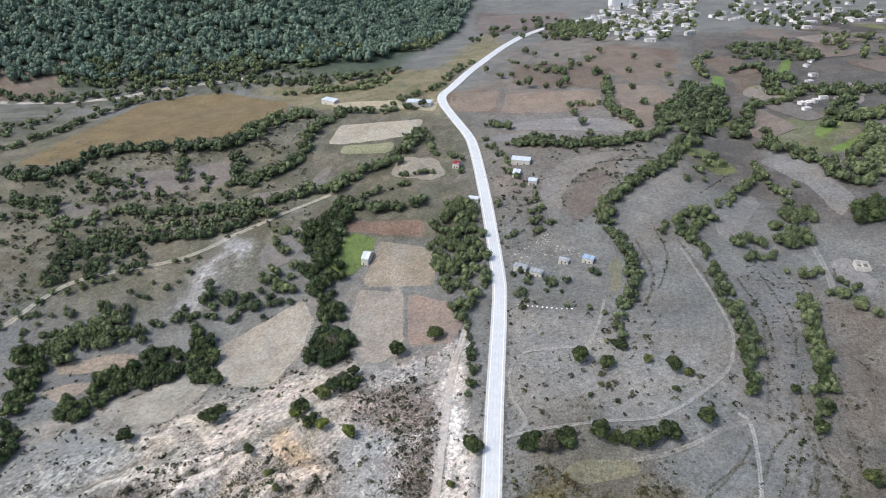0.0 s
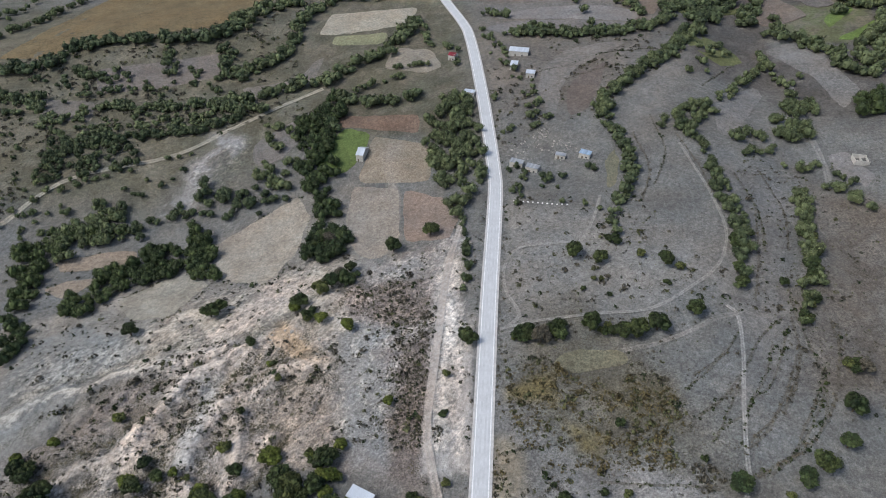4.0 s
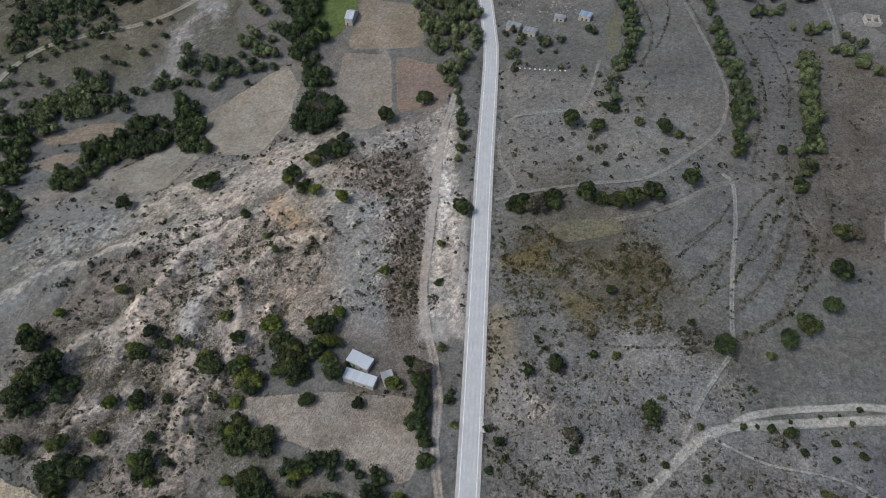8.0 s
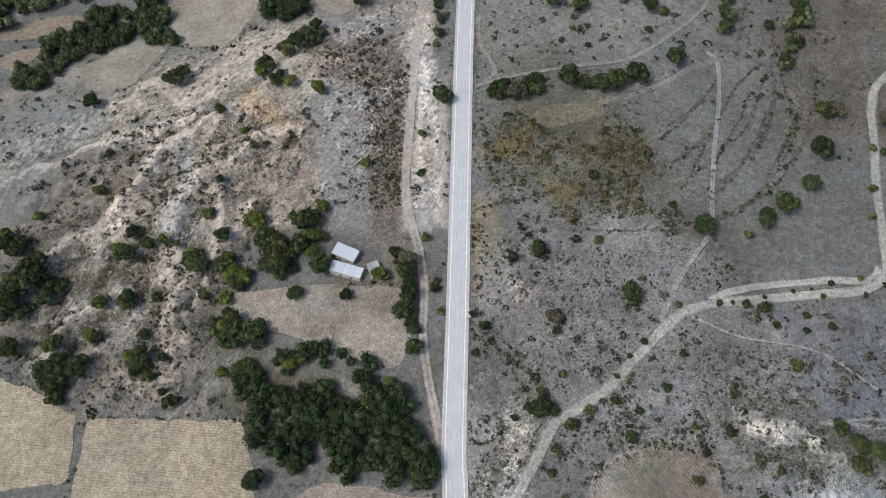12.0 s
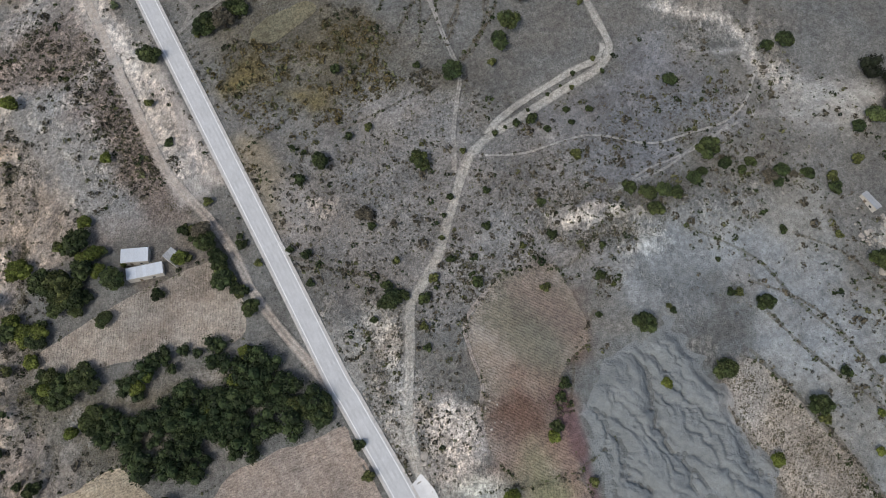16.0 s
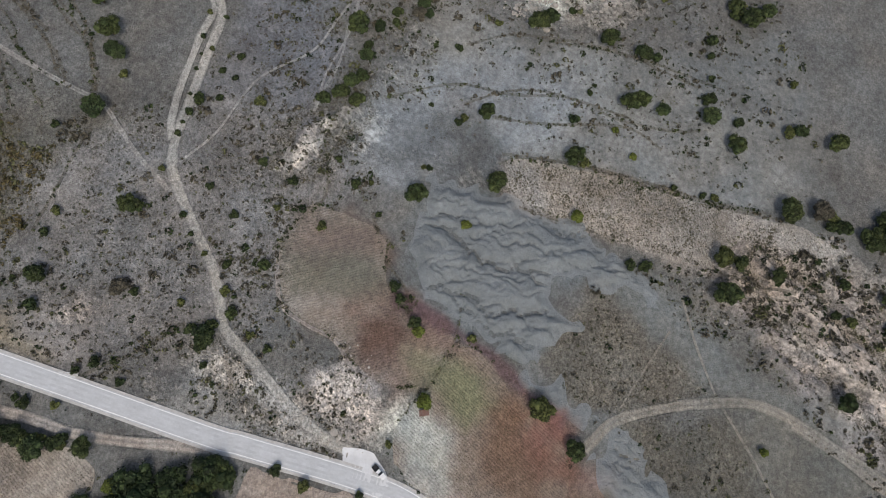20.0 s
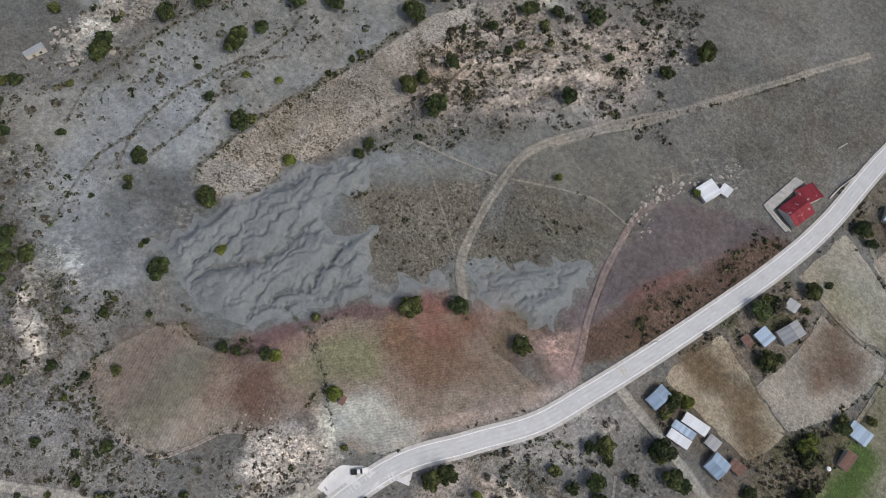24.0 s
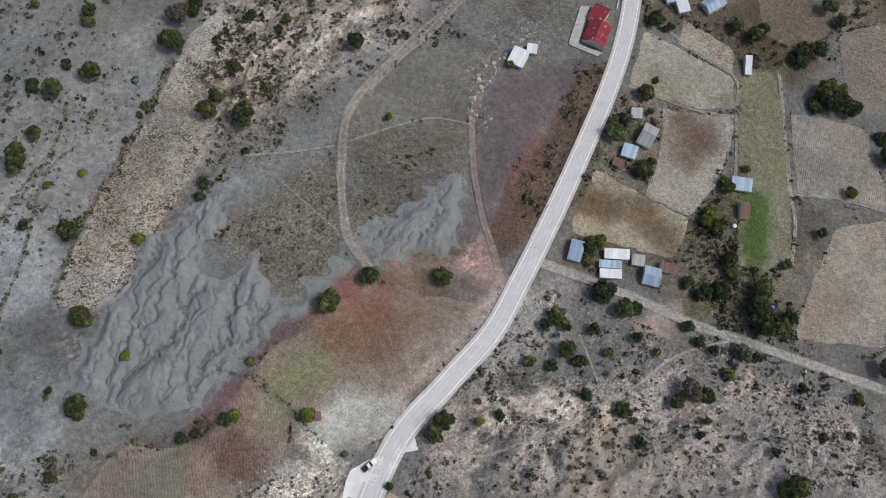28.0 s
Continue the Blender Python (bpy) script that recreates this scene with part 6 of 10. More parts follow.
BUSHES += [(181.6, -75.6, 1.7), (183.4, 36.2, 2.9), (183.7, -53.3, 2.5), (186.1, 30.3, 2.5), (186.1, 42.2, 2.9), (188.1, -107.8, 2.1), (191.1, -74.1, 2.1), (191.7, 22.4, 3), (193.9, 25.9, 2.9), (194.4, -17.7, 2), (197.4, -73.6, 3), (205.7, 25.8, 2.7), (207.3, 139.1, 2.6), (208.1, 127.8, 1.9), (208.9, -3.3, 2.9), (210.1, 78.5, 2.9), (210.7, 126.9, 2), (211.2, -52.4, 1.7), (212.1, -81.6, 2.6), (214.3, -84.7, 2.4), (217.2, -83.4, 2.7), (224.5, -6.4, 2.9)]
TREES = []
TREES += [(-137.2, -186.4, 4.4), (-132.8, -187.7, 3.7), (-130.7, -193, 4.2), (-128.2, -185.1, 4.3), (-127.9, -189.3, 4.3), (-126.9, -186, 4), (-126.9, -190.1, 3.2), (-126.7, -230.7, 3.6), (-125.2, -193.2, 4.3), (-122.6, -188.9, 4.1), (-120.4, -236.4, 4.1), (-118.1, -211.2, 4.5), (-113.4, -207.1, 3.2), (-112.1, -202.2, 3.5), (-110.4, -205.8, 3.4), (-92.1, -211.9, 3.5), (-88.7, -207.3, 4.5), (-80.3, -208.6, 3.5), (-43.4, -197.9, 3.4), (51.3, -199.3, 4.4), (109.8, -184.2, 4.5), (115.3, -180.5, 3.5), (118.8, -182.6, 3.5), (126.1, -200.6, 3.1), (126.3, -217, 3.3), (126.6, -218, 4.7), (128.6, -217.1, 3.2), (128.9, -214.1, 4.9), (128.9, -198.2, 3.3), (129.7, -213.3, 3.2)]
TREES += [(129.8, -183.9, 3.3), (130.1, -198.9, 3.2), (131.2, -194.7, 3.2), (131.8, -187.3, 3.3), (132.3, -216.7, 4.1), (132.8, -217.5, 4.3), (133, -212.7, 4.6), (133.3, -183.1, 3.5), (135.3, -214.8, 4.2), (136.5, -217.8, 3.3), (137.3, -220.4, 3.1), (157.8, -180.9, 3.6), (158.6, -184.7, 4.7), (-156, -168.5, 4.3), (-89.5, -130.2, 3.2), (-52.2, -125.6, 3.6), (-46.8, -160.5, 3.8), (-42.2, -144.3, 3.2), (-38.7, -136.8, 4.6), (55.2, -179.2, 3), (71.3, -137.1, 3.8), (90.9, -171.7, 4), (102.7, -159.7, 3.1), (110.3, -151.1, 3.5), (113.2, -133.5, 2.3), (123, -165.9, 4.5), (130, -153.8, 4.2)]
TREES += [(130.3, -142.6, 3.1), (132.7, -140.1, 3.2), (133, -147.7, 4.4), (133.5, -130.9, 3.1), (133.6, -143, 3.2), (135, -151.4, 4.9), (135, -149.4, 3.2), (135.5, -156.4, 4.7), (136.5, -177.7, 3.1), (136.6, -146.1, 3.1), (137.4, -151.4, 3.5), (137.5, -121.9, 4.4), (137.8, -172.8, 4.3), (137.8, -175.2, 3.1), (138.5, -154.1, 3.2), (138.8, -176.4, 4.1), (140.9, -179.5, 4.4), (141, -146.6, 3.1), (143.2, -175.4, 4.3), (155.6, -167.6, 4.6), (157.1, -176.5, 3.6), (159.8, -177.7, 3), (162.1, -179.9, 3.5), (167.3, -126.6, 4.1), (-162, -75.8, 3.9), (-122.1, -83.7, 3), (-119.9, -79.4, 3.4), (-112.1, -76.8, 4.3), (-109.1, -90, 4.3), (-108.9, -82.8, 4.3)]
TREES += [(-105.9, -64.4, 3.4), (-97, -94.4, 3.1), (-94.6, -99.2, 3.5), (-93.2, -85.8, 3.5), (-86.9, -82, 3), (-86.5, -111.5, 3.1), (-62.2, -67, 3.3), (-57.9, -65.6, 3.8), (-48.5, -69.3, 4.6), (-40, -84.1, 3.4), (97.9, -90.4, 4.6), (109, -107.9, 2.5), (110.1, -94.1, 3), (111.2, -87.5, 3.8), (134.9, -110.5, 4.3), (155.2, -87.4, 4), (164.3, -76.5, 4), (168.2, -111.8, 3.2), (211.4, -88.6, 4.3), (215, -81.3, 3.2), (216.9, -94.3, 3.5), (-130.5, -22, 4.8), (-127.5, -19.9, 3.6), (-93.5, -44, 3.7), (-87.9, -44.3, 4.5), (-84.5, -38.6, 3.2), (-65.7, -29.9, 3.2)]
TREES += [(-40.7, -44.2, 4), (-34.9, -54.4, 3.7), (-5.9, -7.2, 3.8), (-4.5, -1.9, 3.4), (9, -55.4, 3.8), (34.1, -47, 3.5), (43.7, -34.2, 4.6), (116.8, -3.3, 3.8), (133.3, -28.8, 4.1), (161.1, -45.5, 3.7), (162.3, -48.8, 4.3), (162.4, -58.4, 3), (183.5, -47.7, 3.4), (184.2, -6, 3.8), (185.6, -33.9, 3.5), (186.8, -9.5, 3.6), (104.8, 23.1, 4), (135.3, 52.3, 3.4), (137.9, 56.5, 3.9), (139.4, 59.3, 3.5), (141.8, 5.5, 3.4), (142.4, 57.5, 3.2), (143.9, 54.6, 3), (146.7, 56.3, 3.9), (156, 58.4, 3.9), (159.5, 51.8, 3.6), (166.8, 57.6, 3.1), (175.8, 36.8, 3.4), (221.5, 33.9, 4.2), (230.5, 33.9, 3.8)]
TREES += [(-152.2, 118.4, 4.6), (-136.5, 107.9, 4.3), (-134.3, 118.4, 3.4), (-132.8, 103.6, 4.2), (-131.8, 111.3, 4.2), (-131.7, 107.4, 4.1), (-124.3, 109.1, 4.1), (-102.2, 108, 3.3), (-100.4, 110.6, 3.1), (-88.4, 92.8, 3.3), (-63.4, 102.3, 3.2), (-60.3, 103.3, 3.1), (-59, 115, 4.6), (-55.4, 63.7, 3.6), (-4.5, 67.2, 3.3), (-4.1, 117.2, 4.3), (-2.8, 63.6, 3.6), (-0.7, 103.1, 3.5), (-0.6, 60.4, 3.2), (0.6, 64.3, 3), (3.6, 62.3, 3.3), (40.7, 78.3, 3.8), (49, 108.9, 3.2), (76, 114.7, 3.4), (130.6, 62.8, 3.1), (170.3, 88.3, 3.3), (217.1, 76.3, 3.7), (218.7, 105.3, 4.7), (-164, 163.9, 3.4), (-161.1, 138.5, 3.6)]
TREES += [(-159.1, 163.3, 3.3), (-158.7, 159.7, 3.2), (-157.9, 137.6, 3.7), (-156.9, 145, 3.8), (-156.5, 141.4, 3.7), (-155, 136.7, 3.8), (-154.3, 141.4, 3.9), (-152.8, 146.3, 4.3), (-151.7, 152, 3.7), (-149.6, 149.4, 3.3), (-148.6, 144.6, 4.8), (-147.4, 152.6, 3.7), (-113.4, 153.5, 4.5), (-109.6, 133.8, 3.9), (-106, 157.9, 3.1), (-85.6, 147.4, 3.5), (-82.7, 144.3, 4.4), (-74.3, 156.6, 3.2), (-73.7, 143.9, 3.9), (-66.8, 135.8, 3.3), (-66.8, 121.5, 3.3), (-56.5, 152.1, 4.8), (-56, 142, 3.3), (-54.6, 146.8, 3.6), (-52.3, 144.3, 3.1), (-51.9, 142.8, 3.5), (-51.7, 149.2, 4.8), (-51, 140.7, 3.4), (-49, 139.9, 3.4), (-44.3, 129, 3.2)]
TREES += [(-42.6, 148.3, 4.3), (-39.7, 158.8, 4.5), (-34.9, 138.3, 4.4), (-2.1, 131.5, 3.6), (-1.8, 123.6, 3.2), (-1.6, 136.6, 3.5), (46.5, 135.1, 3.3), (105.5, 136.4, 4.6), (127.8, 136.6, 3.2), (128.5, 138.8, 3), (135.9, 142.3, 4.3), (147.3, 150, 3.9), (155.3, 164.3, 4.2), (183.8, 176.3, 3.1), (188, 147, 4), (191.7, 158.2, 4.8), (196.4, 165.2, 4.4), (209.7, 148, 4.8), (215.5, 163.3, 4.4), (216.7, 156.8, 3.5), (218.6, 131, 3.1), (-143.3, 235.6, 4.1), (14.8, 212.3, 4), (15.9, 209.7, 4.2), (36.6, 209.3, 3.2), (37.9, 212, 3.1), (38.9, 208, 3), (40.1, 209.2, 3.2), (40.5, 211, 3), (41.2, 212.6, 3.2)]
TREES += [(46, 207.2, 4.2), (51.1, 210.7, 3.2), (51.7, 209.6, 3), (54.5, 213.5, 3.1), (54.6, 208.3, 3.2), (67.3, 210.8, 4.6), (80.5, 206, 4.1), (86.3, 206.6, 4.1), (94.4, 207.6, 4.6), (111.5, 214.4, 4.1), (135.3, 228.5, 3.7), (136, 236.5, 3.3), (167.2, 231.7, 3.1), (167.7, 182.2, 3.4), (169.1, 236.7, 3.1), (170.6, 239.6, 3.1), (-106.4, 243.1, 4.7), (-103, 246.4, 3.7), (-63, 243, 4.6), (-60.4, 292.5, 3.5), (-59.8, 296.7, 4.5), (-57.1, 299.7, 3.4), (-55.7, 294.1, 4.1), (-54.4, 250.9, 4.7), (-53.1, 297.7, 3.8), (-52.6, 293.9, 3.3), (-49.7, 295.4, 3.8), (-49.4, 255.8, 4.7), (-48.1, 298.8, 3.4), (-45.7, 261.1, 4.2)]
TREES += [(-40.6, 266.2, 3.2), (-20.3, 278.5, 4.8), (-1.3, 288.2, 4.3), (66.6, 256.4, 4.5), (78.4, 251.4, 3.5), (106.6, 245, 3.6), (140.3, 254.9, 3.1), (140.4, 251.2, 3.1)]
BRIGHT = [(-38.4, 225, 3.2), (-17.2, 183.1, 2.5), (-34.5, 164.5, 2.2), (-61.4, 162.7, 3.1), (-37.2, 152.2, 3), (-68.4, 141.5, 2.7), (-71.3, 142, 2.9), (-70.1, 138.8, 2.8), (-66.9, 139.4, 2.4), (-70.8, 129.6, 2.5), (99, 3.9, 2), (112.5, -34, 2.5), (-83.4, -115, 2.6), (-83.3, -112.6, 2.9), (-86.4, -114.5, 2.3), (-83.9, -117.4, 2.3), (-17.6, -10.8, 1.9), (149.9, -41.9, 1.5), (140.9, -50.3, 1.6), (-43.5, -89, 2.6), (-141.4, -146.4, 2.8), (48.7, -110.4, 1.6), (10.4, -151.6, 1.8), (37.5, 4.1, 2.8), (59.1, 11.4, 2.4)]
BRIGHT += [(-166.2, 168.3, 2.6), (-153.9, 175.1, 2.4), (-131.4, 186.4, 2.6), (-81.7, 166.4, 2.2), (-60.0, 161.0, 3), (-117.3, 156.6, 3.2), (-105.9, 157.6, 2.4), (-98.2, 157.3, 2), (-71.6, 146.3, 3.2), (-64.7, 137.9, 3.4), (-71.2, 131.1, 2.4), (-120.1, 133.4, 3), (-110.0, 132.5, 3), (-71.7, 209.8, 1.8), (-50.9, 230.6, 3), (-65.1, 240.9, 3.2), (-45.1, 160.6, 2.2), (-35.1, 164.6, 2.2), (-86.5, 149.2, 3), (-152.5, 118.5, 3.4), (-137.8, 117.6, 2.6), (-122.2, 120.8, 3), (-104.2, 109.9, 3.6), (-124.5, 109.0, 2.6), (-97.9, 102.9, 2), (-70.1, 118.1, 3.4), (-69.9, 101.6, 2.4), (-40.3, 103.6, 2.6), (-45.3, 102.0, 2.8), (-9.8, 91.6, 2.4), (-16.5, 85.8, 2.6), (-28.9, 82.3, 2.4), (-132.4, 101.6, 3), (-35.3, 151.7, 2.4)]
TREES += [(191.1, 28.9, 2.6), (213.8, 34.7, 3), (223.3, -13.4, 2.4), (240.2, 4.7, 3.4), (235.9, -1.0, 3), (102.1, -132.4, 1.7), (-111.9, 163.3, 2.6), (-92.8, 109.6, 2)]
HEDGES = []
HEDGES.append(([(53.8, 495.5), (100, 484.6), (141.4, 483), (166.9, 499), (190.1, 544.3)], 5, 4, 4))
HEDGES.append(([(136.6, 994.6), (162.8, 883.7), (189.4, 826.3)], 10, 5, 5))
HEDGES.append(([(100.5, 677.1), (122.6, 641.8), (150.4, 648.6)], 9, 10, 4))
HEDGES.append(([(99.3, 381.7), (114.4, 402.9), (138, 426.7), (165.3, 456.6), (181.2, 474.7)], 5, 4, 4))
HEDGES.append(([(-93.8, 348), (-112.5, 339), (-136.5, 352.4)], 10, 4, 3.6))
HEDGES.append(([(135.5, 360.9), (161.5, 380.5), (160.1, 365.2)], 6, 5, 3.6))
HEDGES.append(([(-192.6, 334.3), (-158.2, 332.4), (-127.1, 342.7)], 16, 5, 3.2))
HEDGES.append(([(168, 452.2), (142.3, 428.5), (114.5, 403.6), (103.9, 385.8), (105.8, 360.7), (107, 336.7), (106.4, 314.1), (95.2, 290.7), (87.7, 269.4)], 3, 4, 3.3))
HEDGES.append(([(52.5, 494.9), (77.8, 491.8), (105.9, 482.3), (135.4, 484.1), (160.8, 485.6), (192.8, 537.4), (220.9, 567.2)], 4, 5, 3.8))
HEDGES.append(([(143.6, 366), (149.2, 341.1), (149.2, 313.1), (149.3, 288.3), (148, 262.6), (133.6, 227.3)], 3, 5, 3.4))
HEDGES.append(([(184.9, 294.5), (176.5, 263.4), (166.6, 233.6), (153.7, 205.6)], 3, 4, 3.2))
HEDGES.append(([(37.2, 532.9), (54.9, 525.5)], 3, 4, 3))
HEDGES.append(([(109.5, 559.1), (136.7, 553.6), (143.5, 521.1), (150.7, 514)], 3, 5, 3.4))
HEDGES.append(([(151.3, 626.5), (141.1, 552.7)], 3, 5, 3.4))
HEDGES.append(([(13.7, 305.1), (17.2, 274.2), (14.8, 242.3)], 2, 4, 2.6))
HEDGES.append(([(69.7, 709.6), (108.5, 654.7), (153.8, 694.9)], 6, 12, 3.2))
HEDGES.append(([(-50.6, 597.3), (-10.8, 636.6), (29, 714.4)], 6, 9, 3.6))
HEDGES.append(([(-467.7, 709.7), (-401.3, 696), (-319.9, 717.1), (-219.9, 731.1), (-130.1, 704.5), (-48.6, 725.6)], 10, 7, 4.5))
HEDGES.append(([(35.9, 507), (49.5, 456.4), (63.4, 400.6), (68.2, 381)], 6, 9, 2.8))
WOODS = []
WOODS.append(([(37.9, 348), (70.3, 322.9), (94.1, 351.5), (85.8, 308), (38.6, 314.6)], 9, 2.2))
WOODS.append(([(144, 812.3), (223.4, 1045.2), (289.2, 1152.1), (409.4, 1145.4), (284.4, 784.4), (223.5, 745.1)], 24, 4.5))
WOODS.append(([(372.4, 996.9), (459.6, 1123.1), (682.9, 1110.8), (544.8, 865), (390.2, 782.7)], 28, 5))
WOODS.append(([(-6.3, 402.1), (20, 416.5), (30.6, 366), (31.1, 333.2), (23.7, 324.2), (12.1, 297.5), (-0.2, 340.9), (-5.8, 373.3)], 5.2, 4))
WOODS.append(([(119, 821.3), (175.5, 1004.3), (220.3, 919.2), (180.1, 767.5)], 11, 5))
WOODS.append(([(13.4, 909), (147.4, 1104.4), (179.5, 981), (78.2, 810.2)], 26, 4.5))
WOODS.append(([(-406.5, 720.9), (-292.5, 726.7), (-215.6, 739.3), (-111.9, 748.1), (-14.7, 835.4), (14.5, 1019.5), (-54.2, 814.2), (-179.4, 778.8), (-307.4, 776.5), (-432, 766.8)], 7.5, 5))
WOODS.append(([(27.9, 529.6), (49.5, 456.4), (66.2, 393.6), (76.8, 367.3), (41.6, 352.6), (31.5, 421)], 16, 2.6))
WOODS.append(([(34.8, 323.3), (74.5, 340.7), (94.5, 313.1), (89.7, 288.4), (39.3, 300.3)], 14, 2.2))
HEDGES.append(([(-341.7, 501.4), (-315.1, 498.0), (-294.7, 503.0), (-283.5, 520.8), (-263.1, 528.1), (-235.1, 527.6), (-212.0, 527.7), (-193.3, 526.3), (-171.6, 531.2), (-155.6, 542.7)], 7, 3.2, 5))
HEDGES.append(([(-161.4, 547.6), (-145.9, 563.4), (-130.5, 583.3), (-114.0, 588.2)], 12, 2.6, 5.2))
HEDGES.append(([(-154.6, 476.6), (-138.4, 481.0), (-119.2, 494.0), (-109.2, 514.0), (-106.2, 539.4), (-96.6, 570.8), (-86.2, 584.4)], 6, 3.4, 4.6))
HEDGES.append(([(-87.0, 590.0), (-61.6, 584.1), (-37.0, 583.9), (-17.5, 586.3)], 4, 4, 4.4))
HEDGES.append(([(-326.8, 467.0), (-297.7, 459.7), (-279.8, 447.9)], 9, 3, 4.2))
HEDGES.append(([(-315.5, 444.5), (-297.7, 441.9)], 6, 4, 3.6))
HEDGES.append(([(-273.4, 494.2), (-252.4, 485.2), (-242.9, 477.3)], 5, 3.4, 3.6))
HEDGES.append(([(-154.3, 441.5), (-138.3, 443.0), (-118.3, 444.8), (-99.4, 453.1), (-71.9, 463.5), (-56.5, 476.7), (-40.2, 486.0), (-24.2, 510.1), (-17.0, 535.6)], 6, 3.0, 4.4))
HEDGES.append(([(-236.6, 448.5), (-207.5, 441.8), (-182.1, 438.9), (-157.7, 439.2), (-130.7, 427.1), (-115.0, 428.4)], 5, 3.2, 3.8))
HEDGES.append(([(-237.7, 401.8), (-217.3, 403.7), (-195.0, 405.5), (-169.0, 409.0), (-148.9, 413.4), (-133.3, 421.7)], 5, 3.4, 3.6))
HEDGES.append(([(-273.9, 430.1), (-248.9, 433.0)], 5, 3.6, 3.4))
HEDGES.append(([(-161.3, 510.2), (-152.0, 484.2), (-140.6, 471.6)], 6, 3.2, 4))
HEDGES.append(([(-208.5, 515.2), (-197.7, 484.6)], 4, 3.6, 4))
HEDGES.append(([(-241.1, 493.4), (-224.0, 478.9)], 3, 4, 3.4))
HEDGES.append(([(-181.3, 488.7), (-174.8, 480.5)], 3, 3, 3.2))
HEDGES.append(([(-260.7, 462.2), (-220.5, 468.2), (-205.8, 462.0)], 4, 5, 3.2))
HEDGES.append(([(-153.9, 456.4), (-162.6, 466.2), (-160.1, 473.3)], 4, 4, 3.2))
HEDGES.append(([(-248.0, 382.1), (-242.4, 390.6), (-237.6, 396.9)], 6, 5, 3.2))
HEDGES.append(([(-220.0, 362.4), (-210.8, 366.7), (-193.4, 373.7)], 4, 5, 3))
HEDGES.append(([(-168.6, 382.3), (-154.2, 383.6)], 2, 5, 3))
HEDGES.append(([(-165.6, 359.4), (-157.3, 368.2)], 3, 6, 2.6))
HEDGES.append(([(-296.5, 407.5), (-285.6, 417.0)], 4, 5, 3))
HEDGES.append(([(-188.4, 353.4), (-177.2, 351.1)], 3, 4, 3))
HEDGES.append(([(-129.3, 693.6), (-75.2, 669.4), (-54.7, 692.1)], 5, 7, 3.6))
HEDGES.append(([(-9.0, 523.9), (-2.0, 494.3), (10.7, 485.3), (14.5, 458.9)], 4, 5, 3.4))
HEDGES.append(([(-53.0, 439.3), (-33.5, 446.1), (-21.7, 451.0)], 4, 4, 3.4))
HEDGES.append(([(-26.4, 464.8), (-5.8, 464.2)], 3, 4, 3.6))
HEDGES.append(([(-68.5, 435.7), (-43.7, 422.7), (-12.8, 419.2)], 5, 3.4, 4.2))
HEDGES.append(([(-70.1, 417.2), (-63.5, 393.7)], 3, 3, 4))
HEDGES.append(([(229.7, 517.2), (226.1, 491.9), (246.0, 527.2), (256.7, 550.3)], 5, 4, 4.4))
HEDGES.append(([(264.3, 542.7), (282.5, 545.0), (305.3, 565.4)], 6, 4, 4))
HEDGES.append(([(231.9, 470.8), (240.4, 471.8), (244.9, 494.7)], 4, 4, 4.4))
HEDGES.append(([(243.0, 469.5), (250.6, 446.1), (260.5, 427.2), (261.4, 405.9), (274.5, 398.0)], 6, 3.4, 4.6))
HEDGES.append(([(331.2, 563.9), (322.3, 525.2), (304.3, 498.2)], 5, 3.6, 4.6))
HEDGES.append(([(217.3, 446.5), (216.8, 429.4), (217.4, 414.1), (222.3, 401.1), (231.6, 407.9)], 4, 4, 3.6))
HEDGES.append(([(179.2, 486.5), (162.6, 448.6), (142.7, 430.1), (125.1, 417.8), (110.7, 399.8), (101.7, 379.1), (106.4, 359.4), (107.9, 335.6), (104.9, 308.2), (93.5, 295.6)], 4, 3, 3.6))
HEDGES.append(([(173.1, 388.5), (190.2, 401.7), (207.2, 418.3), (217.0, 433.1)], 3.5, 3.4, 3.6))
HEDGES.append(([(165.0, 379.4), (153.4, 363.0), (140.3, 357.6), (144.3, 348.7), (148.8, 336.8)], 3.5, 3, 3.6))
HEDGES.append(([(146.6, 314.7), (146.8, 297.0), (146.2, 278.2), (142.9, 253.2), (136.8, 232.0)], 3, 3.4, 3.6))
HEDGES.append(([(186.3, 293.4), (180.5, 270.2), (174.5, 250.1), (167.9, 229.5)], 2.5, 2.6, 3.4))
HEDGES.append(([(201.7, 299.3), (208.8, 290.4), (213.7, 275.5)], 4, 2.8, 4))
HEDGES.append(([(211.9, 306.3), (214.2, 299.1)], 2, 3, 3.4))
HEDGES.append(([(165.2, 342.9), (184.3, 346.2), (183.3, 333.2), (167.9, 327.8)], 4, 3.4, 3.6))
HEDGES.append(([(170.9, 528.3), (188.6, 553.0), (169.5, 505.9), (152.2, 486.8), (125.5, 476.7), (97.9, 482.8)], 4, 4, 3.8))
HEDGES.append(([(152.7, 627.4), (141.1, 556.5), (149.9, 523.7), (154.8, 507.0)], 4, 4, 4))
HEDGES.append(([(55.8, 498.4), (77.9, 487.6), (114.1, 481.7)], 3.5, 4.5, 3.8))
HEDGES.append(([(38.5, 537.6), (55.5, 523.2)], 3, 4, 3))
HEDGES.append(([(188.7, 316.8), (196.6, 313.9), (203.1, 315.5)], 3, 3, 3))
HEDGES.append(([(241.0, 624.3), (250.4, 671.9), (268.1, 685.4)], 4, 4, 4.4))
HEDGES.append(([(302.2, 616.9), (307.2, 582.8), (320.6, 551.2), (364.8, 560.0)], 8, 6, 4.2))
HEDGES.append(([(268.0, 630.6), (295.2, 636.9), (281.6, 576.4)], 5, 6, 4))
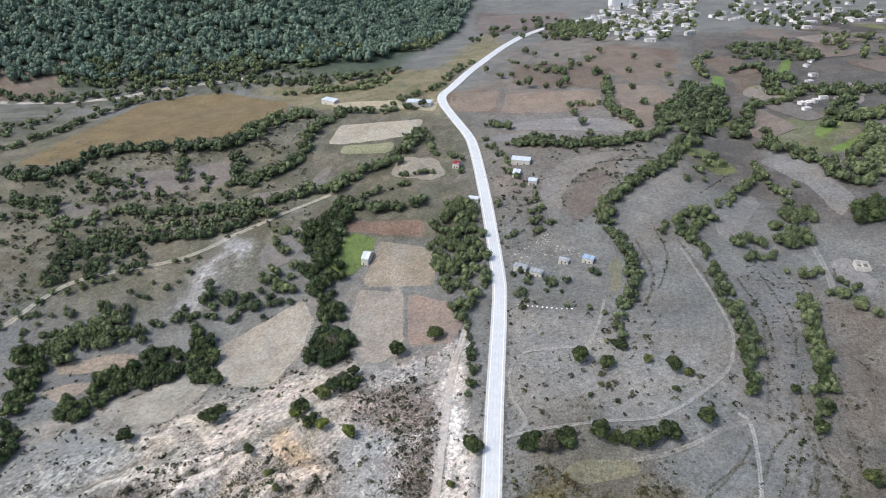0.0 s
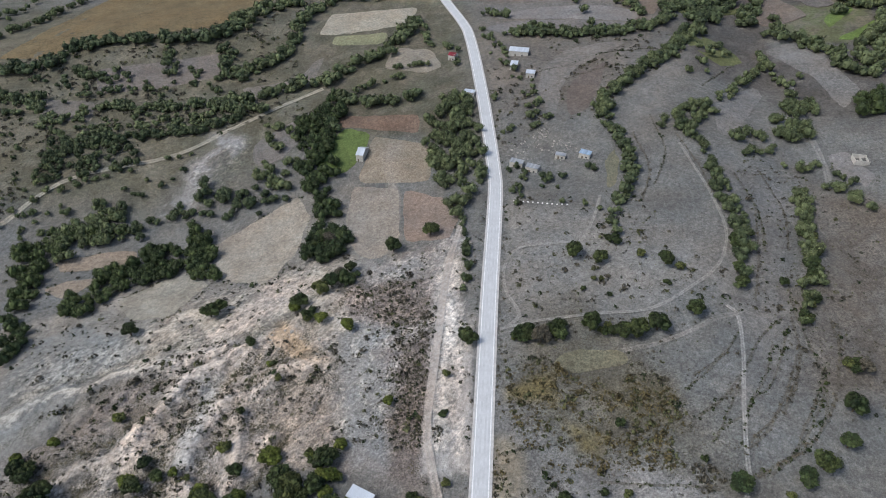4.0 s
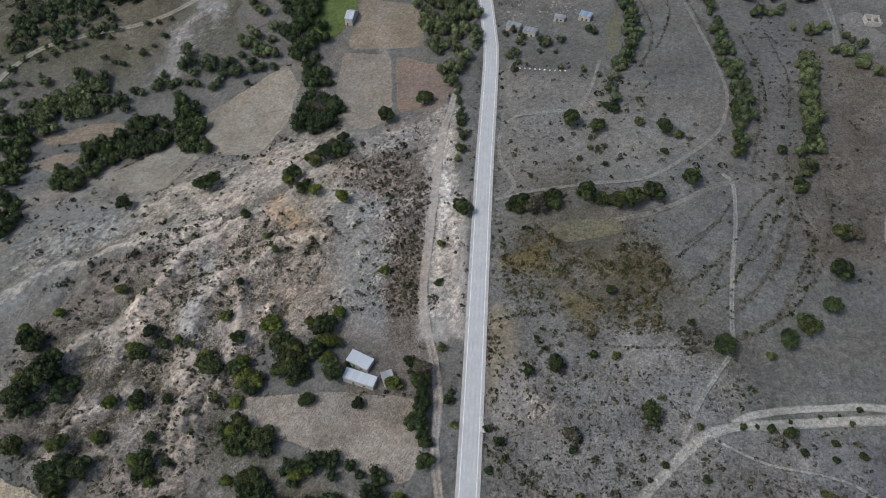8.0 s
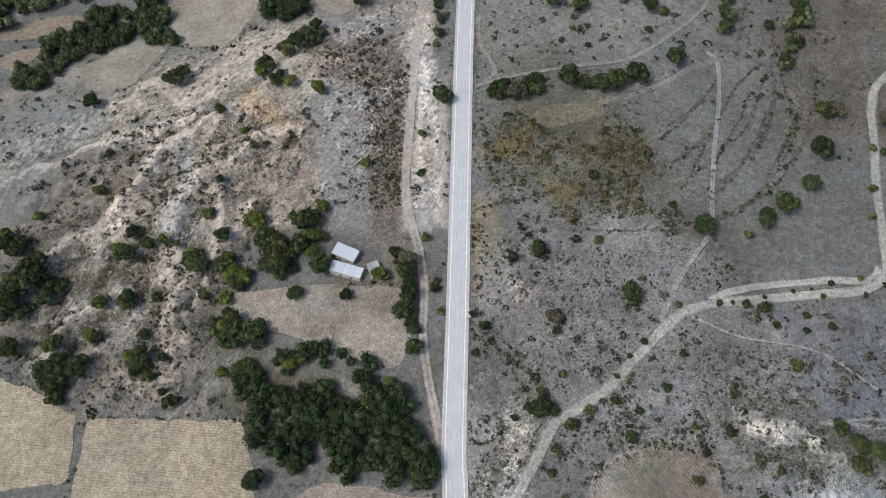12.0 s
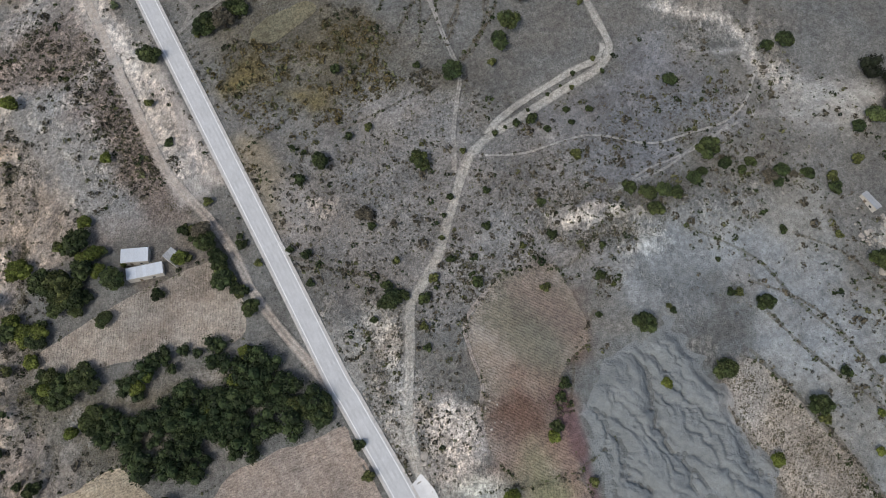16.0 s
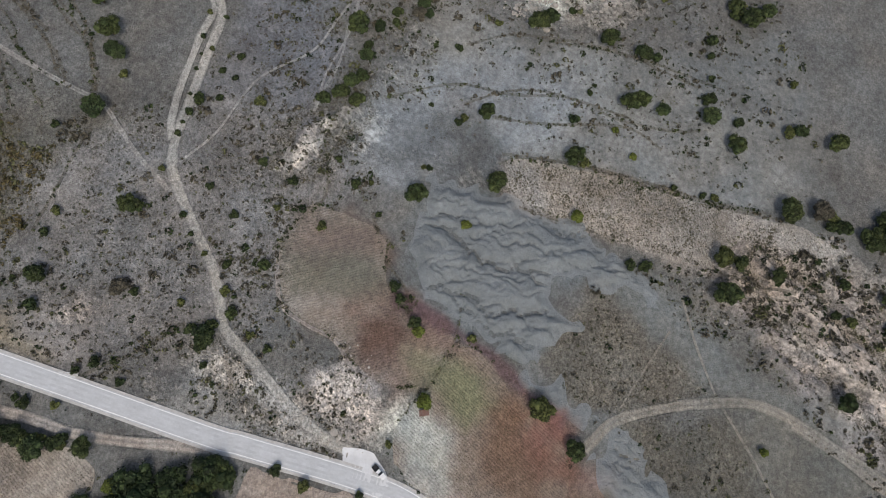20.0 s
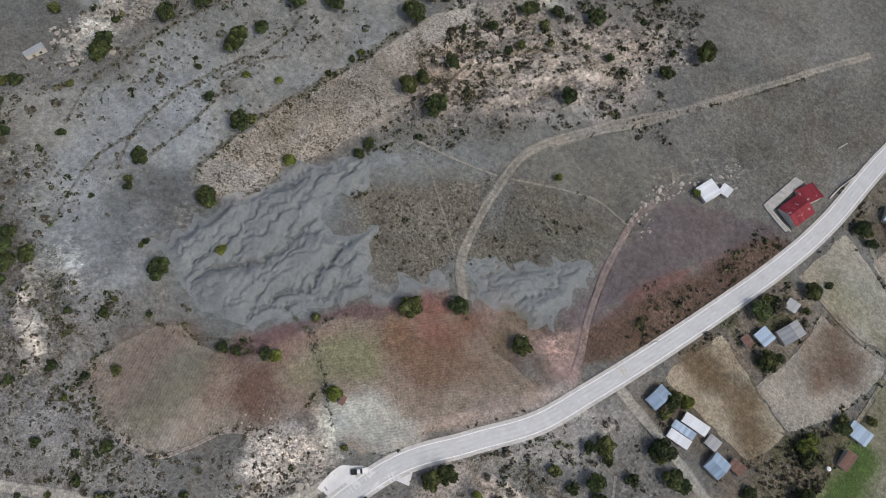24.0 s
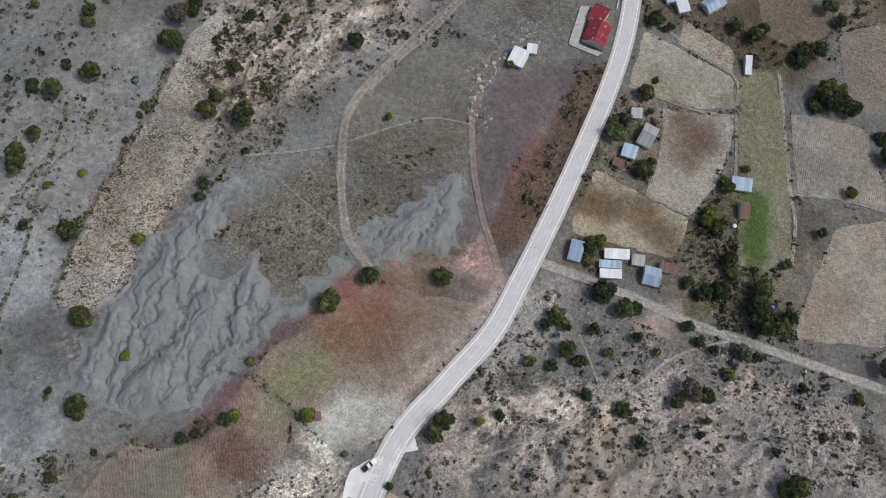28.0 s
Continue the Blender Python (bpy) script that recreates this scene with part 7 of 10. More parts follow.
WOODS.append(([(219.0, 609.6), (235.0, 589.2), (247.0, 579.6), (222.9, 512.3), (194.1, 487.1), (180.2, 490.4), (182.8, 523.1)], 4.6, 4.2))
WOODS.append(([(309.5, 500.5), (339.2, 511.2), (281.5, 399.8), (270.4, 410.8), (271.8, 429.0), (302.6, 461.9)], 5, 4.6))
WOODS.append(([(216.1, 392.2), (228.3, 390.8), (228.2, 373.1), (210.5, 339.9), (196.2, 341.3), (195.9, 360.7)], 5, 3.8))
WOODS.append(([(243.5, 366.2), (257.8, 377.0), (268.2, 373.5), (257.9, 353.0), (242.3, 350.8)], 4.6, 4.2))
WOODS.append(([(168.0, 476.1), (217.2, 492.7), (205.5, 446.3), (174.6, 410.8), (155.9, 409.6)], 13, 3))
WOODS.append(([(-297.1, 477.5), (-157.9, 473.0), (-141.1, 405.8), (-273.7, 408.8)], 17, 2.4))
WOODS.append(([(-78.3, 122.2), (-64.4, 123.4), (-53.9, 119.3), (-54.4, 111.3), (-64.7, 109.2), (-74.7, 113.2)], 4.4, 3.0))
WOODS.append(([(-51.0, 107.8), (-31.4, 108.0), (-11.0, 98.9), (-12.8, 94.7), (-30.8, 98.3), (-48.9, 100.3)], 4.4, 3.0))
WOODS.append(([(-47.9, 85.8), (-38.6, 94.6), (-12.8, 95.3), (-2.1, 86.4), (-2.7, 73.8), (-10.5, 72.4), (-44.8, 74.6)], 4.0, 3.6))
WOODS.append(([(-68.0, 102.5), (-57.8, 103.9), (-53.9, 95.7), (-61.6, 84.6), (-67.4, 90.7)], 4.4, 2.9))
WOODS.append(([(-57.9, 93.8), (-36.2, 94.7), (-16.0, 84.1), (6.7, 70.9), (6.2, 57.7), (-6.3, 58.0), (-21.1, 60.7), (-43.5, 65.9), (-57.2, 77.7)], 4.4, 3.7))
WOODS.append(([(-83.6, 416.9), (-68.0, 431.5), (-58.7, 418.6), (-62.8, 393.8), (-64.7, 372.5), (-57.7, 357.2), (-57.3, 337.8), (-49.6, 305.8), (-62.7, 308.9), (-70.5, 335.7), (-83.9, 356.6), (-83.0, 375.2), (-91.4, 405.1)], 4.3, 4))
WOODS.append(([(-111.0, 407.9), (-91.4, 405.1), (-82.7, 360.9), (-85.1, 342.6), (-104.4, 353.9), (-115.7, 367.0), (-101.7, 378.4)], 7, 3.6))
WOODS.append(([(-74.7, 301.2), (-66.2, 307.0), (-49.9, 303.3), (-41.9, 287.8), (-49.5, 277.0), (-66.0, 278.5)], 3.8, 3.6))
WOODS.append(([(-45.2, 266.2), (-37.1, 270.5), (-34.1, 255.1), (-46.6, 255.5)], 3.8, 3.2))
WOODS.append(([(-209.7, 334.7), (-204.1, 348.0), (-183.7, 338.6), (-172.9, 320.9), (-191.6, 313.0), (-209.7, 301.7), (-221.4, 313.8)], 4.8, 4))
WOODS.append(([(-151.4, 346.2), (-124.7, 350.6), (-114.1, 326.1), (-121.1, 320.1), (-135.4, 330.7)], 7, 3.4))
WOODS.append(([(-141.3, 327.1), (-130.4, 312.0), (-120.0, 298.0), (-111.7, 273.2), (-125.7, 276.2), (-135.2, 298.6)], 4.2, 3.6))
WOODS.append(([(-116.8, 346.4), (-85.1, 342.6), (-89.7, 329.5), (-106.0, 327.3)], 9, 2.6))
WOODS.append(([(-286.2, 387.6), (-258.3, 417.9), (-168.4, 369.2), (-194.1, 339.0), (-233.5, 319.1), (-257.3, 327.8)], 14, 2.4))
WOODS.append(([(-256.4, 340.6), (-237.4, 353.1), (-226.8, 318.9), (-243.0, 311.1)], 8, 2.6))
WOODS.append(([(-230.4, 313.9), (-223.7, 323.7), (-182.1, 325.7), (-177.5, 319.5), (-193.5, 318.1), (-210.0, 309.2), (-216.2, 299.0), (-212.7, 281.2), (-209.6, 260.2), (-219.5, 261.7), (-239.5, 312.3)], 4.2, 3.6))
WOODS.append(([(-184.8, 294.4), (-172.7, 295.6), (-160.2, 276.8), (-165.2, 269.8), (-171.4, 262.2), (-171.8, 255.4), (-181.1, 249.3), (-190.0, 255.1), (-189.5, 269.3), (-178.4, 272.3)], 4, 3.4))
WOODS.append(([(-169.3, 295.1), (-162.5, 305.2), (-145.9, 309.5), (-135.8, 294.3), (-136.1, 284.1), (-154.2, 273.0), (-162.5, 279.4)], 4, 3.4))
WOODS.append(([(-141.9, 320.1), (-127.9, 315.8), (-116.3, 285.0), (-120.1, 275.8), (-131.9, 285.7)], 4, 3.4))
WOODS.append(([(-218.0, 258.9), (-199.3, 247.4), (-194.8, 234.3), (-199.3, 219.5)], 4, 3.2))
WOODS.append(([(-155.2, 144.7), (-145.1, 148.9), (-139.1, 151.3), (-137.9, 139.4), (-151.0, 131.2), (-159.8, 131.5), (-166.2, 136.4)], 4, 3))
# eastern wood, close set; its leaf colour stands in for deep shade
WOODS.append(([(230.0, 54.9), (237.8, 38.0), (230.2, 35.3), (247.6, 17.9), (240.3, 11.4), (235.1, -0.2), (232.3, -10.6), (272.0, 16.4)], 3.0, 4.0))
WOODS.append(([(-388.1, 785.8), (-227.0, 761.9), (-83.4, 711.1), (-214.1, 706.1), (-307.2, 682.1), (-374.7, 676.6), (-388.6, 605.6), (-402.3, 592.4), (-423.7, 629.5), (-351.5, 704.4)], 11, 3.8))
WOODS.append(([(290.0, 712.9), (357.0, 708.9), (369.6, 663.7), (348.2, 641.1), (285.6, 669.3)], 7, 4))
WOODS.append(([(332.8, 577.2), (330.6, 535.3), (305.7, 494.5), (278.6, 480.9), (309.5, 524.2)], 7, 4.2))
WOODS.append(([(287.5, 618.9), (308.5, 597.8), (286.5, 555.0), (266.5, 564.2)], 9, 4))
WOODS.append(([(404.1, 760.0), (461.6, 724.1), (414.7, 640.1), (369.6, 663.7)], 14, 4))
WOODS.append(([(-272.5, 440.6), (-250.1, 445.9), (-146.5, 427.1), (-126.8, 410.3), (-217.6, 404.4), (-261.7, 408.1)], 8, 3))
WOODS.append(([(-309.6, 485.8), (-239.6, 486.2), (-223.8, 465.2), (-284.6, 468.4)], 9, 3))
WOODS.append(([(-259.1, 405.6), (-207.4, 407.4), (-183.9, 377.2), (-223.5, 367.5), (-253.0, 361.7)], 6.5, 3.2))
HEDGES.append(([(-380.5, 555.5), (-368.7, 579.4), (-353.2, 599.0), (-344.6, 636.2), (-333.7, 661.8), (-315.5, 688.3)], 6, 5, 3.8))
HEDGES.append(([(-161.4, 681.8), (-126.0, 678.8), (-91.0, 674.6), (-58.7, 699.0)], 6, 8, 4))
BANKS = []
BANKS.append([(58.2, -126.1), (48.7, -152.5), (37.1, -178.3), (25.8, -206.9), (14.6, -238.1)])
BANKS.append([(121.4, 61.3), (107, 55.7), (95.4, 54.3), (82.7, 62.4), (75.3, 64.6)])
BANKS.append([(95.1, 36.5), (81.1, 29), (71.9, 18.7), (59.8, 13.5)])
BANKS.append([(139.2, 43.2), (151.7, 19.1), (153.5, -1.2), (158.6, -24.3), (155.2, -42), (156, -61.9), (159, -73.9)])
BANKS.append([(169.3, 19.2), (179.3, 0.4), (183.2, -33.3), (179.8, -55.7), (176.9, -70.6)])
BANKS.append([(125.5, -2.3), (131.5, -19.7), (133.4, -39.1), (131.5, -57.8), (131.8, -79.4), (132.2, -104.3)])
BANKS.append([(111.6, -9.9), (109.8, -35.5), (110.1, -63.7), (106, -91), (105.1, -115.7)])
BANKS.append([(103.5, 155.5), (118.2, 177.1), (132.7, 198.4), (146.5, 209.8)])
BANKS.append([(112.9, 140.6), (133.8, 150.8), (149.6, 167.4), (162.4, 191.5), (166.4, 209.4)])
BANKS.append([(116.8, 140.3), (139.4, 155.3), (151, 177.8), (152.3, 209.7), (156, 229)])
BANKS.append([(132.8, 168.1), (145.8, 189.1), (150, 209.7)])
BANKS.append([(75.6, 0.2), (61.5, -0.7), (39.8, 5.9)])
BANKS.append([(60.1, -2.9), (47.5, 1.8), (40.5, 7.3)])
BANKS.append([(137.8, 196.2), (129.3, 180.9), (118.8, 167.4), (111.6, 152.2)])
BANKS.append([(145.6, 190.9), (134.7, 173.5), (122.5, 157.9), (111.5, 149.6)])
BANKS.append([(156.8, 187.8), (145, 167.5), (131.4, 151), (119, 143.1), (111.4, 141)])
BANKS.append([(120.4, 195.7), (110.2, 187.5), (103.1, 184.2)])
BANKS.append([(121.8, 183.4), (108.8, 170.8), (100, 165.7)])
BANKS.append([(144.7, 14.6), (154.2, 0.6), (158.2, -12.8), (158.2, -30.1), (157, -47.5)])
BANKS.append([(142.8, 2.7), (144.9, -14.3), (148.8, -28)])
BANKS.append([(142.4, 1.8), (146.2, -19.1), (152.8, -45.9), (147.7, -60.7)])
BANKS.append([(179.7, -7.5), (182.4, -32), (182.1, -52.7), (179, -80.8)])
BANKS.append([(129.4, -2.8), (132.2, -24.3), (133.2, -57.2), (131.4, -91.1), (132.9, -110.7)])
BANKS.append([(129.4, -8), (130.3, -33.2), (131, -64.3), (133.7, -102.9)])
BANKS.append([(32.2, 157.7), (49.5, 159.5), (56.1, 161.3)])
BANKS.append([(19.3, 113.2), (28.5, 101.2), (39, 89.6), (46.4, 79.8)])
BANKS.append([(70.5, 62.1), (58.6, 58.7), (52.9, 49.1), (49.4, 37.2), (43.1, 29.3)])
BANKS.append([(98.0, 177.4), (109.4, 185.8), (119.0, 194.6), (126.9, 204.3)])
BANKS.append([(100.0, 165.7), (112.2, 173.4), (118.2, 176.7)])
BANKS.append([(121.2, 171.3), (130.3, 177.3), (139.0, 190.2), (146.0, 204.0)])
BANKS.append([(130.0, 164.2), (137.9, 174.0), (144.4, 185.7), (147.6, 192.8)])
BANKS.append([(138.8, 162.2), (147.8, 174.8), (154.8, 186.9)])
BANKS.append([(112.8, 140.1), (120.7, 144.1), (129.2, 149.4), (135.9, 158.8), (143.8, 168.4)])
BANKS.append([(102.2, 155.5), (108.4, 160.9), (115.3, 164.0)])
BANKS.append([(115.1, 154.1), (125.3, 162.0), (131.0, 168.0)])
BANKS.append([(24.9, 156.5), (38.5, 158.5), (53.5, 159.1)])
BANKS.append([(159.7, 280.8), (148.8, 245.4), (138.8, 220.1)])
BANKS.append([(59.9, 142.7), (73.9, 140.5), (91.6, 138.6), (99.4, 136.9)])
BANKS.append([(20.7, 106.4), (29.1, 100.6), (37.0, 93.3), (43.8, 86.3)])
BANKS.append([(129.2, 373.0), (129.3, 336.7), (116.5, 305.5)])
BANKS.append([(139.0, 352.9), (143.0, 317.7), (141.6, 292.3)])
BANKS.append([(159.3, 312.1), (160.2, 278.4), (153.3, 249.5)])
BANKS.append([(173.4, 317.3), (173.1, 278.9), (164.1, 249.4)])
BANKS.append([(168.5, 402.8), (196.9, 432.4)])
BANKS.append([(115.9, 357.7), (117.1, 322.1), (107.0, 292.5)])
BANKS.append([(64.1, 434.3), (87.9, 441.1), (113.0, 452.4), (148.5, 454.4)])
BANKS.append([(71.0, 411.3), (89.5, 425.3), (121.3, 435.7)])
LONE_TREES = [(70.9, 623.5), (79.4, 615.2), (95.3, 611.5), (106.8, 606.8), (146.4, 641.9), (175.9, 639.3), (167.9, 593.9), (207.7, 624.4), (204.7, 602.8), (128.2, 677.6), (147.8, 693.5), (96.8, 718.7), (67.5, 651.5), (44.4, 673.2), (113.6, 617.7), (147.1, 593.9), (208.2, 655.3), (224.5, 594.4), (169.5, 554.8), (56.7, 650.1), (90.3, 740.5), (119.9, 716.1), (163.4, 715.4), (191.4, 686.5), (199.7, 569.7), (46.1, 530.3), (54.6, 523.3), (72.7, 503.5), (78.4, 497.0), (108.8, 540.1), (112.3, 520.0), (108.3, 552.0), (137.6, 547.0), (114.9, 498.2)]
HOUSES = []
HOUSES.append((-35.2, -82.2, 5.1, 8.4, -179, 2.5, "gable", BLUE_TIN, "small farm shed with a pale blue tin roof"))
HOUSES.append((-50.8, -86.1, 9.6, 4.0, -166, 2.9, "lean", WHITE_TIN, "farmhouse wing with a bright white tin roof"))
HOUSES.append((-49.3, -81.4, 8.6, 3.0, -166, 2.5, "lean", BLUE_TIN, "farmhouse middle roof of blue-grey tin"))
HOUSES.append((-50.3, -77.8, 8.4, 3.6, -166, 2.3, "lean", WHITE_TIN, "farmhouse with a white tin roof"))
HOUSES.append((-59.6, -86.7, 4.8, 4.3, -172, 2.2, "lean", GREY_TIN, "small shed with striped grey tin sheets"))
HOUSES.append((-65.9, -82, 6.5, 7.4, -177, 2.6, "gable", BLUE_TIN, "shed with a blue tin gable roof"))
HOUSES.append((-71.3, -87.6, 5.3, 4.2, -173, 2.0, "lean", RUST_TIN, "low lean-to with rusty tin sheets"))
HOUSES.append((-52.3, -140.9, 6.2, 10, 168, 2.6, "gable", GREY_TIN, "house with a grey tin gable roof"))
HOUSES.append((-46.4, -131.1, 6, 5.6, 178, 2.4, "lean", BLUE_TIN, "hut with a light blue tin roof"))
HOUSES.append((-43.2, -124.6, 4.6, 3.2, 171, 2.0, "lean", RUST_TIN, "low hut with a dark rusty roof"))
HOUSES.append((-45.7, -149.5, 4.7, 4.4, -168, 2.2, "lean", GREY_TIN, "small grey-roofed hut among trees"))
HOUSES.append((-94.9, -133.8, 8.4, 5.6, -172, 2.4, "lean", BLUE_TIN, "long hut with a blue tin roof"))
HOUSES.append((-98, -122.5, 3.9, 7.2, -171, 2.2, "lean", RUST_TIN, "maroon and white roofed hut on grass"))
HOUSES.append((-88.6, -191.3, 2.9, 8.8, -169, 2.2, "lean", WHITE_TIN, "narrow white-roofed hut beside a field"))
HOUSES.append((-49.4, -214.6, 8, 7.6, -156, 2.6, "gable", BLUE_TIN, "house with a pale blue gable roof"))
HOUSES.append((-54.5, -210.3, 5.3, 6.2, -149, 2.4, "lean", WHITE_TIN, "small white and grey roofed annex"))
HOUSES.append((-67.7, -217.1, 9.9, 6.7, -131, 2.6, "gable", BLUE_TIN, "house with a blue-grey gable roof beside a tree"))
HOUSES.append((-52, -241, 6, 7.3, -155, 2.5, "lean", BLUE_TIN, "house with a blue tin roof beside the road"))
HOUSES.append((-52.6, -233.1, 7.3, 7.2, -154, 2.4, "lean", GREY_TIN, "low grey tin lean-to beside a house"))
HOUSES.append((-20.8, -180.6, 10.6, 10.0, 85, 3.0, "gable", RED_TIN, "roadside house with a worn red roof"))
HOUSES.append((-19.2, -190.3, 8.4, 7.4, 74, 2.8, "lean", RED_TIN, "annex of the roadside house with a patched red roof"))
HOUSES.append((8, -155.9, 7, 7.5, 170, 2.6, "lean", WHITE_TIN, "small white-roofed house on a bare hill"))
HOUSES.append((3.7, -162.7, 4.4, 4.3, -171, 1.8, "lean", WHITE_TIN, "low pale annex beside a small white house"))
HOUSES.append((-25.3, 143.5, 9.6, 5.1, -29, 2.5, "lean", WHITE_TIN, "farmhouse roof of white tin sheets"))
HOUSES.append((-24.9, 136.1, 12.5, 4.3, -21, 2.6, "lean", WHITE_TIN, "long farm shed with a white-blue tin roof"))
HOUSES.append((-14.3, 135.2, 4.3, 5.7, 20, 2.2, "lean", GREY_TIN, "small grey tin shed beside the farmhouse"))
HOUSES.append((-34.8, 142.1, 3.1, 2.9, -19, 1.8, "lean", WHITE_TIN, "tiny white-roofed outhouse among trees"))
HOUSES.append((-44.3, 370.3, 4.9, 10.8, -15, 3.0, "gable", WHITE_TIN, "white-roofed hut beside a green plot"))
HOUSES.append((58.9, 463.9, 13.7, 6.7, -14, 3.0, "lean", WHITE_TIN, "long white-roofed barn beside trees"))
HOUSES.append((54, 445.6, 5.1, 7, -14, 2.6, "lean", WHITE_TIN, "white-roofed shed in a yard"))
HOUSES.append((63.9, 432.4, 6.1, 5.1, -13, 2.6, "lean", WHITE_TIN, "white-roofed shed in a yard"))
HOUSES.append((47.6, 341.6, 7.9, 4.1, -26, 2.6, "lean", GREY_TIN, "grey tin roofed house beside trees"))
HOUSES.append((55.7, 334, 7.4, 4.1, -27, 2.6, "lean", GREY_TIN, "pale grey roofed shed on bare ground"))
HOUSES.append((85.8, 340, 6.6, 4.3, -29, 2.6, "lean", BLUE_TIN, "grey-blue roofed hut beside a pond"))
HOUSES.append((72.4, 342.4, 6, 3.2, -25, 2.2, "lean", GREY_TIN, "low stone-coloured hut in a yard"))
HOUSES.append((22.9, 417.6, 7.1, 4, -18, 2.6, "lean", WHITE_TIN, "white hut beside the road"))
HOUSES.append((12.8, 469, 5.4, 6.6, -24, 3.0, "gable", RED_TIN, "house with a red roof among trees"))
HOUSES.append((-18.9, 591.8, 22.1, 7.6, -9, 3.5, "lean", WHITE_TIN, "long white-walled building at the bend"))
HOUSES.append((-105, 632.5, 15.8, 7.5, -33, 3.5, "lean", WHITE_TIN, "white barn below the wood"))
HOUSES.append((34.1, 3.7, 3.2, 2, -70, 1.8, "lean", RUST_TIN, "ruined little hut with broken walls"))
HOUSES.append((198.4, 11.6, 7.3, 2.3, -95, 2.2, "lean", GREY_TIN, "grey trailer-like hut on a bare slope"))
RUIN = (226.2, 315.5)
VALLEY_FIELDS = [(171.5, 443.9), (255.9, 349.2), (659.7, 963.6), (281.2, 756)]
RED_YARD = [(-10.7, -192.6), (-14.5, -194.3), (-14.3, -173.8), (-24.6, -173.6), (-23.9, -171.2), (-10.4, -171.9)]
CLAY_A = [(112.4, 20.3), (113.6, 8.3), (113.7, -3.7), (107.7, -37.7), (98.7, -59.2), (89.1, -69.8), (89.3, -50.2), (89.8, -35.4), (80.3, -29), (73.3, -41.8), (66.4, -36.9), (64.8, -29.3), (55.9, -28.1), (62.2, -8.6), (69.2, 13.1), (89.3, 24.5)]
CLAY_B = [(42, -56.5), (42.3, -65.1), (33.1, -75.2), (23.4, -91.9), (15, -98), (9, -85), (9, -72.2), (23.5, -59.6), (32.2, -55.8)]
CLAY_C = [(53.3, -26.5), (53.8, -36.8), (48.8, -53.1), (43.7, -48.6), (46.1, -38.9), (48.7, -29.4)]
LAY_WEST = [(18, 27), (18.9, 20.2), (18.6, 16.8), (13.7, 11.6), (9.3, 9.2), (9.4, 15.5), (9.7, 24.6)]
LAY_EAST = [(2.1, 0.5), (-0.7, 4.4), (3.7, 6.5), (5.1, 12.7), (6.4, 16.4), (7.6, 9.4), (5.4, 3.1)]
PICKUP = [(14.6, 15.6), (11.9, 11.6)]
POLES = [(13.6, -124.6), (-19.9, -93.8), (-95.4, -72.4), (-74.8, -72.4)]
VILLAGE = [(144, 812.3), (223.4, 1045.2), (289.2, 1152.1), (409.4, 1145.4), (284.4, 784.4), (223.5, 745.1)]
VILLAGE_EAST = [(372.4, 996.9), (459.6, 1123.1), (682.9, 1110.8), (544.8, 865), (390.2, 782.7)]
HAMLET = [(315.3, 613.3), (369, 673.8), (317.5, 550), (284.2, 511.2), (283.4, 544.4)]
WALLS = [[(-26.5, -198.4), (-26.3, -207.3), (-27.3, -217.6)], [(-14.7, -173.0), (-20.0, -173.1), (-25.6, -173.4)], [(-13.9, -218.1), (-14.9, -223.6)]]
YARD_TRUCK = [(68.4, 346.5), (75.5, 341.7)]
CHUTES = [[(18.4, 118.3), (18.9, 115.7), (20.2, 113.4)], [(18.7, 119.0), (19.4, 115.6), (19.2, 113.5)]]
STONES = [(43.4, 307.4), (55.3, 302.2), (69.8, 297.1)]
WEEDY = [(25.5, 196), (57.4, 194), (97.3, 179.9), (91.8, 143), (23.1, 150.1)]
TANKS = [(-115.5, -86.2), (-95.4, -115), (11.2, -58.4)]
LOGS = [(-88.4, -104.6)]
MARK = [(-20.2, -79.2), (-21.9, -78.8)]
SCRUBS = []
SCRUBS.append(([(-70.1, -108.7), (-95.2, -133.7), (-121.5, -104.1), (-124.9, -76.4), (-79.7, -70.6)], 420, 0.8, 200))
SCRUBS.append(([(-27.4, -203.7), (-148.8, -254.6), (-153, -210.7), (-84, -186.8), (-38.5, -189.5)], 300, 0.9, 201))
SCRUBS.append(([(-28.8, -152.6), (-55.6, -157.6), (-56, -119.1), (-33.2, -113.1)], 160, 0.7, 202))
SCRUBS.append(([(96.3, 105), (228.7, 86.6), (175.4, 14.7), (83.2, 67.3)], 700, 0.6, 203))
SCRUBS.append(([(24.2, 144.2), (106.8, 132.2), (88.4, 86.8), (21.2, 91.1)], 380, 0.6, 204))
SCRUBS.append(([(181.6, 25.9), (234.6, -62.6), (142.9, -99.9), (146.1, -39.6)], 450, 0.7, 205))
SCRUBS.append(([(67.6, 85.2), (117.9, 47.1), (96.7, 34.1), (64.2, 61.7), (33.1, 61)], 350, 0.6, 206))
SCRUBS.append(([(28.1, 201.4), (99.7, 181), (91, 144.3), (25.3, 151.1)], 900, 0.75, 207))
SCRUBS.append(([(25.1, 146.3), (106.9, 133.7), (94.2, 109.1), (45.3, 78.1), (19, 107)], 450, 0.55, 208))
SCRUBS.append(([(38.7, 112.9), (189.6, 78.9), (164, 33), (28, 76)], 500, 0.6, 209))
SCRUBS.append(([(-40.8, 268.4), (-2.6, 259.7), (-1.7, 153.9), (-34.2, 157.4)], 900, 0.55, 210))
